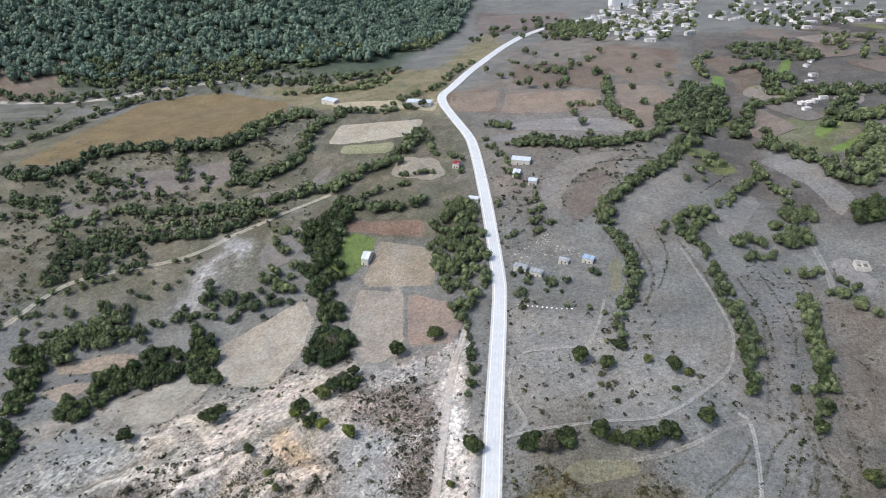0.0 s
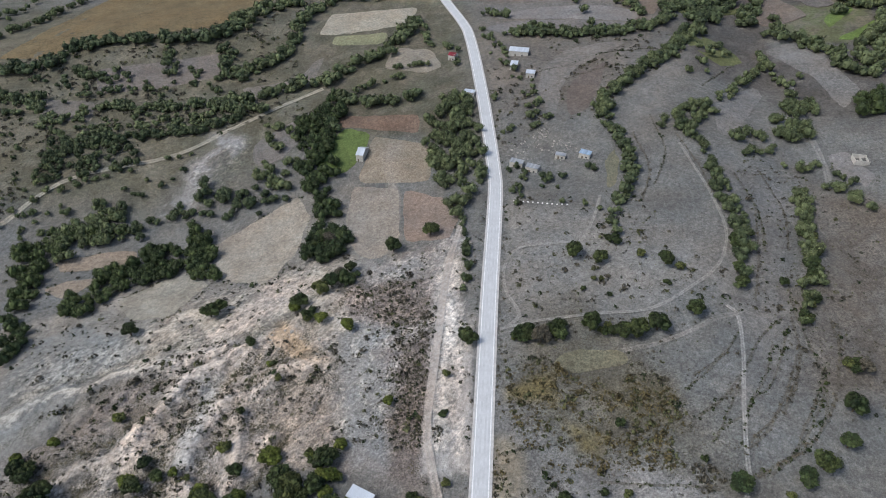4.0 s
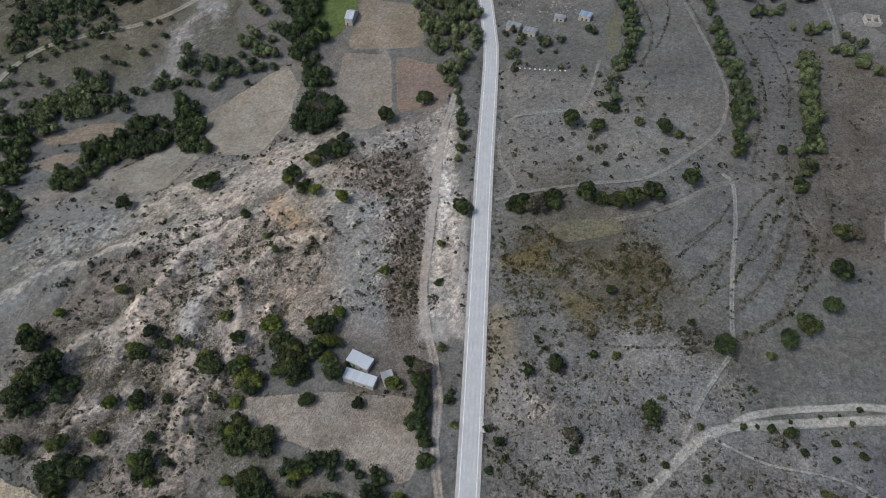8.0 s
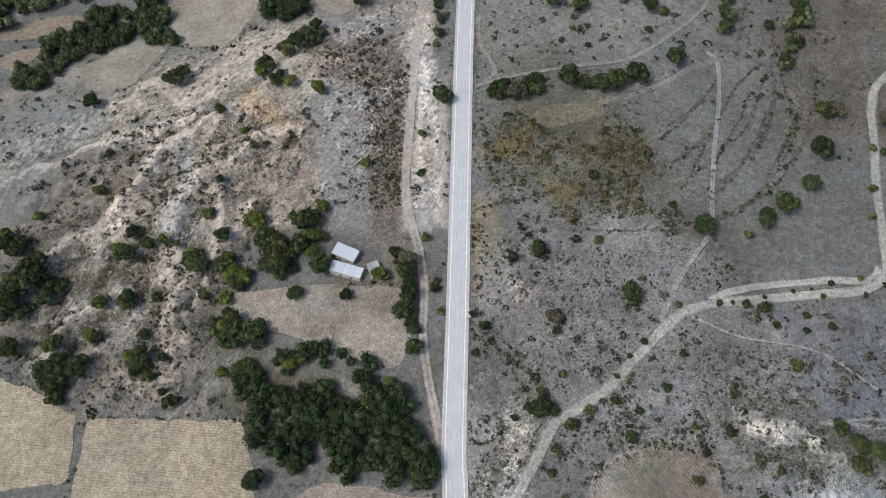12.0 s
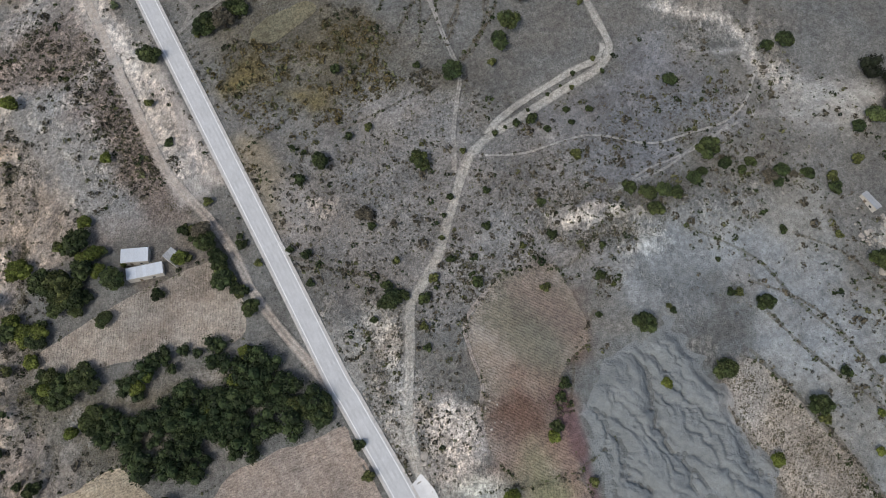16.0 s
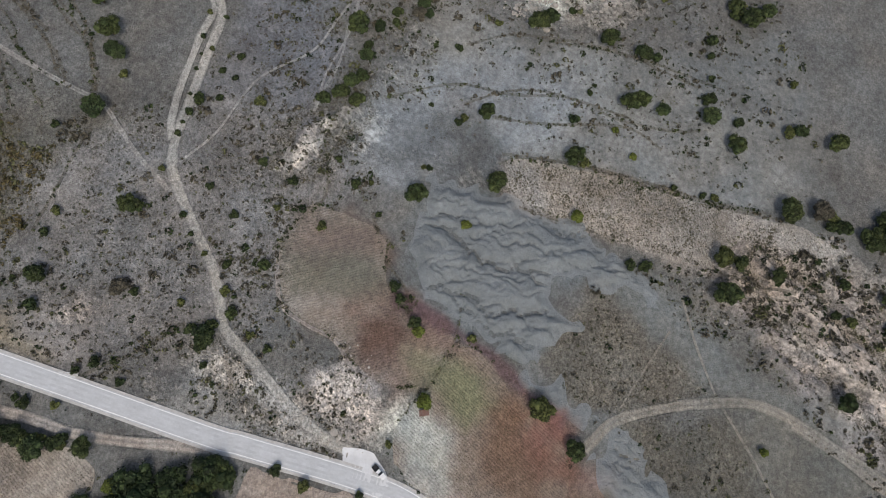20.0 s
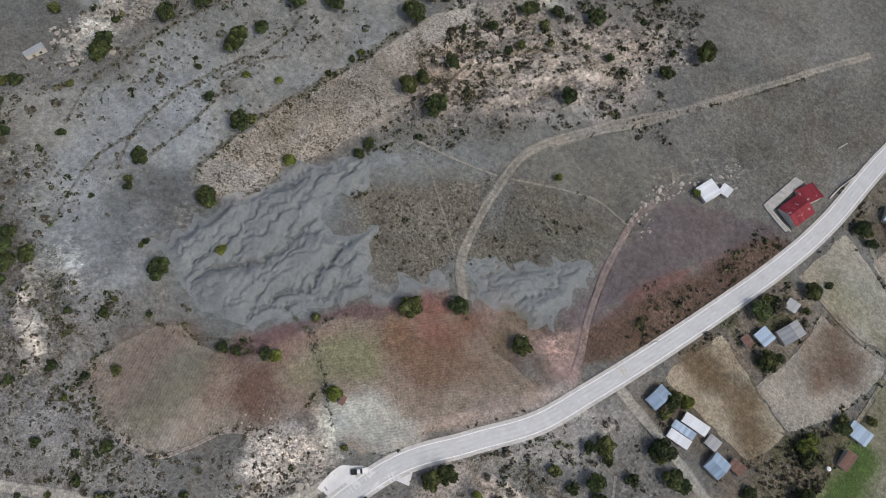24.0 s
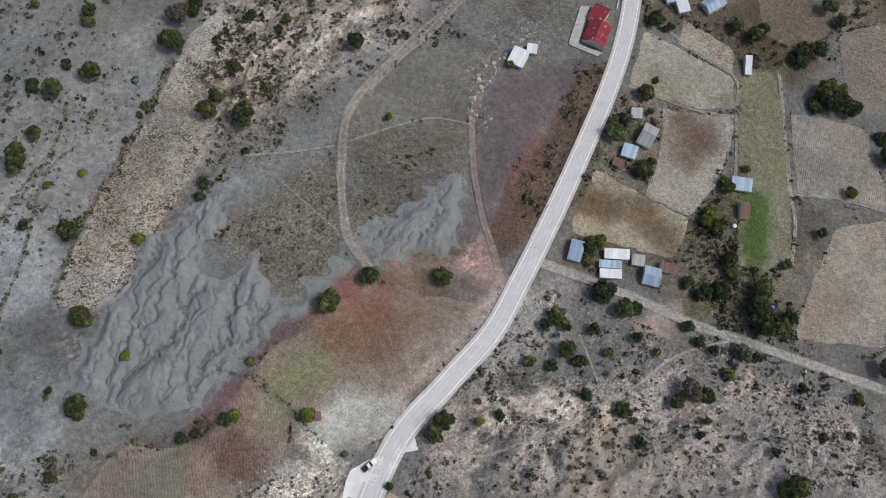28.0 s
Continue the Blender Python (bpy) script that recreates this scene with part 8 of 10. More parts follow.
SCRUBS.append(([(-179.3, 170.4), (-116.2, 224.5), (-37.3, 213.6), (-34.3, 159.9), (-76.7, 132.4), (-76.8, 101.8), (-62.2, 85), (-112.9, 91.9), (-160.6, 109.1)], 1500, 0.8, 211))
SCRUBS.append(([(-12.6, 222.6), (-1.4, 220.9), (-1.7, 153.9), (-13.9, 155.2)], 250, 0.6, 212))
SCRUBS.append(([(37.1, 311.6), (97, 296.7), (131.3, 227), (118.1, 186.1), (29.9, 179.4)], 350, 0.8, 213))
SCRUBS.append(([(170, 342.6), (219.8, 274.9), (156.7, 146.6), (129.7, 208)], 500, 0.6, 214))
SCRUBS.append(([(-279.7, 339.8), (-123.6, 276.5), (-50.4, 280.2), (21.8, 282.5), (15.4, 188.5), (-200.2, 208.2)], 500, 0.9, 215))
SCRUBS.append(([(39, 90.9), (72.2, 58.1), (24.9, 12.9), (11.5, 35.6), (23.7, 73.8)], 450, 0.6, 216))
SCRUBS.append(([(18, 56.3), (27.3, 47.1), (16.7, 30.5), (17.3, 44.5)], 90, 0.7, 217))
SCRUBS.append(([(1.3, -13.8), (-25.2, -70.5), (-46, -68.4), (-164.5, -66.5), (-167.1, -28.9), (-1.7, 19.8)], 1900, 0.6, 218))
SCRUBS.append(([(133.1, -116.8), (50.9, -169.4), (37.2, -157.3), (87.1, -87.3), (93.6, -41.9)], 700, 0.7, 219))
SCRUBS.append(([(132.2, -115.3), (111.3, -228.5), (47.5, -201), (97.8, -104.3)], 700, 1.0, 220))
SCRUBS.append(([(199, 104.1), (190.8, 41.5), (96, 54.8), (73.4, 94), (100.8, 111.1)], 500, 0.6, 221))
SCRUBS.append(([(167.7, 44.8), (167.4, -101.8), (130.9, -139.6), (132.1, -7.5), (121.8, 38)], 130, 0.45, 222))
SCRUBS.append(([(201.8, -105.3), (145.3, -128.7), (127.6, -4.5), (129.6, 26.9)], 100, 0.5, 223))
SCRUBS.append(([(97.2, -40.6), (62.3, -91.9), (18.2, -118.4), (13.6, -95.4), (46.1, -47.6), (59.9, -29.7)], 700, 0.4, 224))
SCRUBS.append(([(-72.6, -102), (-118.3, -128.7), (-124.9, -76.4), (-78, -79.4)], 300, 0.8, 225))
SCRUBS.append(([(-5.2, -77.7), (-15.8, -144.5), (-28, -166.9), (-28.3, -143.9), (-15.5, -81.4)], 300, 0.6, 226))
SCRUBS.append(([(207.1, 69.7), (239.5, 39.2), (196.7, 20.1), (130.6, 59), (146.3, 84.8)], 260, 0.6, 227))
SCRUBS.append(([(107.4, 34.4), (67.5, 22.1), (58.9, 37.6), (105.7, 51.4)], 160, 0.8, 228))
SCRUBS.append(([(-262.8, 339.8), (-181, 403.9), (-82.5, 410), (-112, 597.4), (-358.4, 517.4)], 700, 1.6, 229))
SCRUBS.append(([(35, 354.1), (98.3, 374.5), (173.4, 470.9), (93.5, 483.1), (41.5, 458.4)], 300, 1.2, 230))
SCRUBS.append(([(203.7, -18.2), (244.8, -99.5), (164.4, -117.2), (161.9, -80.9), (182.9, -41)], 240, 0.7, 231))
RUBBLE = []
RUBBLE.append(([(-127, 157.8), (-107.1, 206.4), (-53.3, 252.3), (-28, 243.7), (-49, 212.1), (-77.9, 185.4), (-96.3, 168.1), (-115.4, 149.5)], 500, 0.5, 300))
RUBBLE.append(([(128.6, -114.1), (118.8, -168.2), (85.7, -173.5), (71.5, -211.3), (49.6, -201.9), (68.1, -142), (101.6, -82.4)], 350, 0.5, 301))
RUBBLE.append(([(120.8, -110.7), (100.4, -154), (49.8, -205.7), (54.5, -177.3), (73.8, -146.6), (84, -115)], 300, 0.5, 302))
RUBBLE.append(([(-9.9, -17.4), (-43.2, -34.3), (-111, -60.5), (-165.4, -53.7), (-166.8, -33.3), (-67.9, -19.4), (-21.7, -5.2)], 500, 0.45, 303))
RUBBLE.append(([(30, 44.5), (44.5, 30.1), (27.5, 10.3), (17.1, 22.9)], 260, 0.35, 304))
RUBBLE.append(([(191.3, 8), (217.1, -21.2), (203.3, -30.7), (183.2, -8.4)], 200, 0.9, 305))
RUBBLE.append(([(27.7, -125.1), (18.8, -167), (10, -168.3), (7.1, -143.1), (19.9, -122.3)], 160, 0.6, 307))
RUBBLE.append(([(35.4, 359.5), (63.2, 367.4), (80.6, 348.9), (72.3, 336.6), (50.9, 345.9)], 160, 0.6, 308))
RUBBLE.append(([(41.8, 16.1), (24, 12.5), (17, 21.4), (36, 30.9)], 160, 0.5, 309))
RUBBLE.append(([(16.8, 54.9), (25.4, 46.5), (19, 35.5), (16.1, 43.2)], 140, 0.55, 310))
RUBBLE.append(([(31.3, 82.2), (39.6, 68.6), (32, 60.4), (25.1, 72.4)], 90, 0.4, 311))

def smoothed(line, gap=2.0):
    """A rounded line through the given corners, at even steps."""
    p = np.array(line, float)
    p = np.vstack([2 * p[0] - p[1], p, 2 * p[-1] - p[-2]])
    out = []
    for a, b, c, d in zip(p, p[1:], p[2:], p[3:]):
        n = max(2, int(np.hypot(*(c - b)) / gap))
        t = np.linspace(0, 1, n, endpoint=False)[:, None]
        out.append(0.5 * (2 * b + (c - a) * t + (2 * a - 5 * b + 4 * c - d) * t ** 2 + (3 * b - a - 3 * c + d) * t ** 3))
    return np.vstack([*out, p[-2:-1]])


GULLIES = [eroded_land(-215, -18, 78, 272, 1.1, (-0.86, -0.5), 61, 0.55, spurs), eroded_land(40, 140, -190, -70, 1.1, (0.5, 0.86), 66, 0.5), eroded_land(-172, -2, -70, 26, 1.1, (0.25, 0.97), 69, 0.4)]
bed = smoothed(ROAD, 1.2)
rise = height(bed[:, 0], bed[:, 1])
BED = np.c_[bed, np.convolve(np.pad(rise, 12, "edge"), np.ones(25) / 25, "valid")]

xs = np.unique(np.r_[-spaced(250, 4200, 70, 2.2), np.arange(-250, -160, 1.8), np.arange(-160, 200, 1.1), np.arange(200, 330, 1.8), spaced(330, 4200, 70, 2.2)])
ys = np.unique(np.r_[-spaced(330, 4000, 50, 2.4), np.arange(-330, -230, 1.8), np.arange(-230, 300, 1.1), np.arange(300, 480, 1.8), spaced(480, 1500, 220, 1.3), spaced(1500, 4600, 40, 1.5)])
gx, gy = np.meshgrid(xs, ys)
cols, rws = len(xs), len(ys)
idx = np.arange(cols * rws).reshape(rws, cols)
quads = np.stack([idx[:-1, :-1], idx[:-1, 1:], idx[1:, 1:], idx[1:, :-1]], -1).reshape(-1, 4)
ground = sheet("ground", np.c_[gx.ravel(), gy.ravel(), level(gx, gy).ravel()], quads, GROUND)
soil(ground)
tagged(ground, "pale dry hillside soil with scattered tufts and stones", "ground", kind="structure")


def ribbon(name, line, offsets, lift, material, parent=None, gap=2.0, ragged=0.0, drop=0.6, base=None):
    """A strip laid along a line: offsets across it in metres, its sides let into the ground. base: the line whose level it keeps."""
    p = smoothed(line, gap)
    d = np.gradient(p, axis=0)
    d /= np.linalg.norm(d, axis=1)[:, None]
    side = np.c_[d[:, 1], -d[:, 0]]
    offs = [offsets[0], offsets[0], *offsets, offsets[-1], offsets[-1]]
    verts, k = [], len(offs)
    n = np.arange(len(p))
    for j, o in enumerate(offs):
        shift = o * (1 + ragged * 2 * (lattice(n * gap / 7.0, np.full(len(n), j * 7.7 + 0.3), 21) - 0.5)) if ragged else o
        q = p + side * np.reshape(np.broadcast_to(shift, (len(p),)), (-1, 1))
        z = level(q[:, 0], q[:, 1]) if base is None else level(p[:, 0], p[:, 1])
        z = z + (lift - drop if j in (0, k - 1) else lift)
        verts.append(np.c_[q, z])
    v = np.stack(verts, 1).reshape(-1, 3)
    i = np.arange(len(p) - 1)[:, None] * k + np.array([j for j in range(k - 1) if j not in (1, k - 3)])[None]
    f = np.stack([i, i + 1, i + k + 1, i + k], -1).reshape(-1, 4)[:, ::-1]
    return sheet(name, v, f, material, parent)


def plot(name, poly, lift, material, res=2.2, ragged=0.8, tint=None, parent=None, extra=None):
    """A field laid on the land inside a polygon, with a slightly uneven edge."""
    p = np.array(poly, float)
    if np.sum(p[:, 0] * np.roll(p[:, 1], -1) - np.roll(p[:, 0], -1) * p[:, 1]) < 0:
        p = p[::-1]
    ring = []
    for a, b in zip(p, np.roll(p, -1, 0)):
        n = max(2, int(np.hypot(*(b - a)) / res))
        ring.append(a + (b - a) * np.linspace(0, 1, n, endpoint=False)[:, None])
    ring = np.vstack(ring)
    ring = 0.25 * np.roll(ring, 1, 0) + 0.5 * ring + 0.25 * np.roll(ring, -1, 0)
    m = len(ring)
    ring = ring + ragged * np.c_[lattice(ring[:, 0] / 4, ring[:, 1] / 4, 31) - 0.5, lattice(ring[:, 0] / 4, ring[:, 1] / 4, 32) - 0.5] * 2
    lo, hi = ring.min(0), ring.max(0)
    ax, ay = np.meshgrid(np.arange(lo[0], hi[0], res), np.arange(lo[1], hi[1], res))
    ax, ay = ax.ravel() + 0.2 * res * np.sin(ay.ravel()), ay.ravel()
    ok = inside(ring, ax, ay) > 0.5 * res
    pts = np.vstack([ring, np.c_[ax[ok], ay[ok]]])
    verts2, _, faces, _, _, _ = delaunay_2d_cdt([Vector(q) for q in pts.tolist()], [], [list(range(m))], 1, 1e-4)
    q = np.array([tuple(v) for v in verts2])
    z = level(q[:, 0], q[:, 1]) + lift
    n = len(q)
    if extra is not None:
        z = z + extra(q[:, 0], q[:, 1], inside(ring, q[:, 0], q[:, 1]))
    rim = level(ring[:, 0], ring[:, 1])
    high, low = np.c_[ring, rim + lift], np.c_[ring, rim - 0.4]
    skirt = [[n + i, n + m + i, n + m + (i + 1) % m, n + (i + 1) % m] for i in range(m)]
    ob = sheet(name, np.vstack([np.c_[q, z], high, low]).tolist(), [list(f) for f in faces] + skirt, material, parent)
    return soil(ob, tint)


def strewn(poly, n, seed, clump=0.0):
    """Random places in a polygon, gathered in clumps."""
    rng = np.random.default_rng(seed)
    p = np.array(poly, float)
    lo, hi = p.min(0) - 8, p.max(0) + 8
    got = np.empty((0, 2))
    while len(got) < n:
        q = rng.uniform(lo, hi, (4 * n, 2))
        ok = inside(p, q[:, 0], q[:, 1]) > (24 * (lattice(q[:, 0] / 11, q[:, 1] / 11, 71) - 0.5) if clump else 0)
        if clump:
            ok &= lattice(q[:, 0] / 14, q[:, 1] / 14, seed) * 0.6 + lattice(q[:, 0] / 5, q[:, 1] / 5, seed + 1) * 0.4 > rng.uniform(0.5 - clump, 0.5 + clump, len(q))
        got = np.vstack([got, q[ok]])
    return got[:n]


# ---- road and tracks ----
road = tagged(new("road"), "pale grey concrete country road with white edge lines", "road", kind="structure")
ribbon("carriageway", ROAD, (-3.3, -1.6, 0, 1.6, 3.3), 0.32, CONCRETE, road, base=True)
for o in (-2.3, -0.9, 0.9, 2.3):
    ribbon("wheel_lane", ROAD, (o - 0.38, o + 0.38), 0.335, LANE, road, base=True, drop=0.05)
for o in (-2.85, 2.85):
    ribbon("edge_line", ROAD, (o - 0.11, o + 0.11), 0.34, WHITE_LINE, road, base=True, drop=0.05)
for o in (-3.75, 3.75):
    ribbon("kerb", ROAD, (o - 0.42, o + 0.42), 0.3, KERB, road, base=True)
for name, line, half, tint, label in (
    ("dirt_road", TRACK_EAST, 1.65, (0.42, 0.395, 0.355, 0.9), "pale dusty dirt road with wheel ruts"),
    ("dirt_road", TRACK_TWIN, 1.3, (0.43, 0.405, 0.365, 0.9), "pale dirt road running beside another"),
    ("dirt_track", TRACK_NORTH, 0.85, (0.36, 0.335, 0.305, 0.8), "faint two-rut field track"),
    ("dirt_track", TRACK_RING, 0.8, (0.33, 0.31, 0.28, 0.7), "faint curved field track"),
    ("dirt_track", TRACK_LOOP, 0.8, (0.33, 0.31, 0.28, 0.7), "faint looping field track"),
    ("dirt_track", TRACK_LINK, 1.2, (0.31, 0.28, 0.25, 0.5), "faint track along a bank"),
    ("dirt_track", STRIP_WEST, 1.7, (0.47, 0.40, 0.345, 0.9), "pale pinkish dirt track beside the road"),
    ("dirt_track", TRACK_HILL, 1.7, (0.31, 0.28, 0.235, 0.9), "brown dirt track over a bare hill"),
    ("dirt_track", TRACK_FAR, 1.7, (0.31, 0.275, 0.23, 0.9), "brown dirt track over a bare hill"),
    ("dirt_track", TRACK_PINK, 1.3, (0.28, 0.21, 0.19, 0.7), "pinkish dirt track down to the road"),
    ("gravel_road", SIDE_ROAD, 1.9, (0.37, 0.35, 0.31, 0.9), "grey-brown gravel side road"),
    ("footpath", PATH_A, 0.45, (0.31, 0.28, 0.235, 0.8), "narrow trodden footpath"),
    ("footpath", PATH_B, 0.35, (0.28, 0.25, 0.21, 0.7), "narrow trodden footpath"),
    ("footpath", PATH_C, 0.5, (0.41, 0.36, 0.32, 0.8), "pale trodden footpath"),
    ("footpath", PATH_N, 0.45, (0.38, 0.33, 0.29, 0.8), "pale trodden footpath through scrub"),
    ("footpath", PATH_P, 0.5, (0.36, 0.35, 0.33, 0.7), "pale washed-out path down a gully"),
    ("footpath", PATH_D, 0.42, (0.40, 0.38, 0.35, 0.8), "pale trodden footpath"),
    ("footpath", PATH_E, 0.4, (0.38, 0.36, 0.34, 0.75), "pale trodden footpath branching on a bare slope"),
    ("dirt_track", HILL_TRACK, 1.9, (0.40, 0.36, 0.29, 0.85), "pale dirt track across a hillside"),
    ("dirt_track", VALLEY_TRACK, 1.6, (0.29, 0.272, 0.25, 0.7), "pale dirt track along the valley"),
    ("dirt_road", FOREST_ROAD, 3.2, (0.42, 0.38, 0.32, 0.85), "pale dirt road below the wood"),
    ("footpath", PATH_G, 0.8, (0.37, 0.33, 0.27, 0.85), "pale trodden path between fields"),
    ("footpath", PATH_H, 0.7, (0.35, 0.31, 0.25, 0.8), "pale grassy path between fields"),
    ("footpath", PATH_I, 0.7, (0.33, 0.29, 0.23, 0.8), "trodden path beside a field"),
    ("footpath", PATH_K, 0.6, (0.37, 0.33, 0.28, 0.8), "pale bank between two fields"),
    ("footpath", PATH_L, 0.7, (0.40, 0.34, 0.30, 0.8), "pale worn edge of a field"),
    ("footpath", PATH_M, 0.9, (0.36, 0.27, 0.225, 0.8), "pinkish worn strip beside the road"),
    ("dirt_road", VILLAGE_STREET, 4.5, (0.50, 0.48, 0.46, 0.9), "pale street up into the village"),
):
    offs = [o * half for o in (-1.1, -0.8, -0.5, 0, 0.5, 0.8, 1.1)]
    way = ribbon(name, line, offs, 0.2, PATH_EARTH, ragged=0.22, gap=1.2)
    share = np.array([0, 0, 0, 0.75, 1, (0.5, 0.85)["road" in name], 1, 0.75, 0, 0, 0])
    fade = np.resize(share, len(way.data.vertices))
    tagged(soil(way, tint, fade), label, "track" if half > 1 else "footpath", kind="structure")

# ---- fields ----
for i, (px, py) in enumerate(strewn(VALLEY_FIELDS, 70, 31)):
    rnd = random.Random(i)
    if any(inside(f[1], np.array([px]), np.array([py]))[0] > -28 for f in FIELDS):
        continue
    turn, w, d = radians(rnd.choice((12, 20, 100, 108)) + rnd.uniform(-6, 6)), rnd.uniform(14, 34), rnd.uniform(9, 20)
    c, s = math.cos(turn), math.sin(turn)
    corners = [(px + a * w * c - b * d * s, py + a * w * s + b * d * c) for a, b in ((-1, -1), (1, -0.9), (0.95, 1), (-1, 0.9))]
    shade = rnd.choice(((0.12, 0.10, 0.09), (0.15, 0.115, 0.09), (0.19, 0.15, 0.125), (0.24, 0.20, 0.17), (0.14, 0.15, 0.06), (0.17, 0.145, 0.13)))
    lot = plot("valley_field", corners, 0.12 + 0.012 * i, FURROWED[30 * (i % 6)], 9.0, 1.5, (*shade, 0.9))
    tagged(lot, "small brown or green field in the far valley", "field", "valley fields", kind="structure")
for name, poly, mat, tint, label in FIELDS:
    tagged(plot(name, poly, 0.16, mat, 2.2 if abs(poly[0][1]) < 330 else 5.0, tint=tint), label, "pond" if "pond" in name else "field", kind="structure")

# ---- bare clay slopes, cut by rills ----
def flutes(poly, way, deep, seed):
    p = np.array(poly)
    (x0, y0), (x1, y1) = p.min(0) - 10, p.max(0) + 10
    main = eroded_land(x0, x1, y0, y1, 1.3, way, seed, 0.5, None, 36, 0.03, 0.5)
    fine = eroded_land(x0, x1, y0, y1, 0.5, way, seed + 9, 0.5, None, 22, 0.012, 0.8)

    def relief(x, y, far):
        (a, wet), (b, trickle) = main(x, y), fine(x, y)
        return step(0, 5, far) * (0.3 + deep * (1.15 * a + 0.5 * b + 1.0 - 0.3 * wet - 0.75 * step(0.42, 0.75, wet) - 0.3 * step(0.35, 0.6, trickle)) + 0.4 * lattice(x / 16, y / 16, 47))

    return relief


for poly, way, deep, seed in ((CLAY_A, (-0.02, 1.0), 1.3, 143), (CLAY_B, (0.2, 0.98), 0.9, 147), (CLAY_C, (0.1, 1.0), 0.5, 151)):
    bad = plot("clay_slope", poly, 0.1, CLAY, 0.5, 4.5, (0.217, 0.231, 0.233, 0.75), extra=flutes(poly, way, deep, seed))
    tagged(bad, "bare grey-blue clay slope cut by branching rills", "clay slope", kind="structure")


# ---- trees ----
def part(name, verts, faces, material, parent=None, label="", smooth=False):
    ob = sheet(name, verts, faces, material, parent, smooth)
    return tagged(ob, label)


def knob(seed, cx, cy, cz, r, rough=0.3):
    """A lumpy little ball, as a core under leaves."""
    bm = bmesh.new()
    bmesh.ops.create_icosphere(bm, subdivisions=2, radius=1.0)
    v = np.array([tuple(p.co) for p in bm.verts])
    f = np.array([[q.index for q in p.verts] for p in bm.faces])
    bm.free()
    d = 1 + rough * (np.sin(v[:, 0] * 3.1 + seed) * np.cos(v[:, 1] * 2.7 + 2 * seed) + 0.6 * np.sin(v[:, 2] * 5 + 3 * seed))
    return v * d[:, None] * np.array(r) + (cx, cy, cz), f


def leaves(rng, centre, radius, n, size):
    """Leafy sprays on a lobe: folded quads that face outwards, unevenly."""
    d = rng.normal(size=(n, 3))
    d[:, 2] = np.abs(d[:, 2]) * 1.0 - 0.15
    d /= np.linalg.norm(d, axis=1)[:, None]
    p = np.array(centre) + d * np.array(radius) * rng.uniform(0.82, 1.16, (n, 1))
    out = d + 0.55 * rng.normal(size=(n, 3))
    out /= np.linalg.norm(out, axis=1)[:, None]
    a = np.cross(out, rng.normal(size=(n, 3)))
    a /= np.linalg.norm(a, axis=1)[:, None]
    b = np.cross(out, a)
    s = size * rng.uniform(0.6, 1.4, (n, 1))
    v = np.stack([p - a * s - 0.3 * out * s, p - b * s * 0.6, p + a * s - 0.3 * out * s, p + b * s * 0.6], 1).reshape(-1, 3)
    return v, np.arange(4 * n).reshape(-1, 4)


def crown(seed, lobes, spread, n, size):
    """Vertices and faces of a crown about one metre in radius, its base at 0."""
    rng = np.random.default_rng(seed)
    vs, fs, k = [], [], 0
    for i in range(lobes):
        a = i * 2.4 + rng.uniform(0, 1)
        r = spread * math.sqrt((i + 0.3) / lobes) * rng.uniform(0.8, 1.15)
        w = rng.uniform(0.34, 0.52) * (1.12 - 0.3 * r)
        c = (r * math.cos(a), r * math.sin(a), 0.62 + 0.42 * (1 - r * r) + rng.uniform(-0.14, 0.14))
        for v, f in (knob(seed + i, *c, (0.86 * w, 0.86 * w, 0.8 * w)), leaves(rng, c, (w, w, 0.95 * w), n, size)):
            vs.append(v)
            fs += (f + k).tolist()
            k += len(v)
    return np.vstack(vs), fs


def trunk(seed):
    rng = np.random.default_rng(seed)
    vs, fs = [], []

    def limb(a, b, ra, rb, n=6):
        a, b = np.array(a, float), np.array(b, float)
        d = (b - a) / np.linalg.norm(b - a)
        x = np.cross(d, (0.3, 0.9, 0.2))
        x /= np.linalg.norm(x)
        y, k = np.cross(d, x), len(vs)
        for p, r in ((a, ra), (0.5 * (a + b) + 0.03 * rng.normal(size=3), 0.6 * ra + 0.4 * rb), (b, rb)):
            vs.extend((p + r * (x * math.cos(t) + y * math.sin(t))).tolist() for t in np.linspace(0, 2 * math.pi, n, endpoint=False))
        for ring in (0, n):
            fs.extend([k + ring + i, k + ring + (i + 1) % n, k + ring + n + (i + 1) % n, k + ring + n + i] for i in range(n))

    limb((0, 0, -0.15), (0.03, 0.02, 0.5), 0.085, 0.06)
    for i in range(5):
        t = i * 1.26 + rng.uniform(0, 0.6)
        limb((0.03, 0.02, rng.uniform(0.3, 0.5)), (0.5 * math.cos(t), 0.5 * math.sin(t), rng.uniform(0.65, 0.9)), 0.045, 0.015, 5)
    return vs, fs


def tree(seed, leaf, label, lobes, spread, n, size):
    t = tagged(new("tree"), label, "tree", "scattered trees")
    part("trunk", *trunk(seed), BARK, t)
    v, f = crown(seed, lobes, spread, n, size)
    part("crown", v, f, leaf, t)
    return t


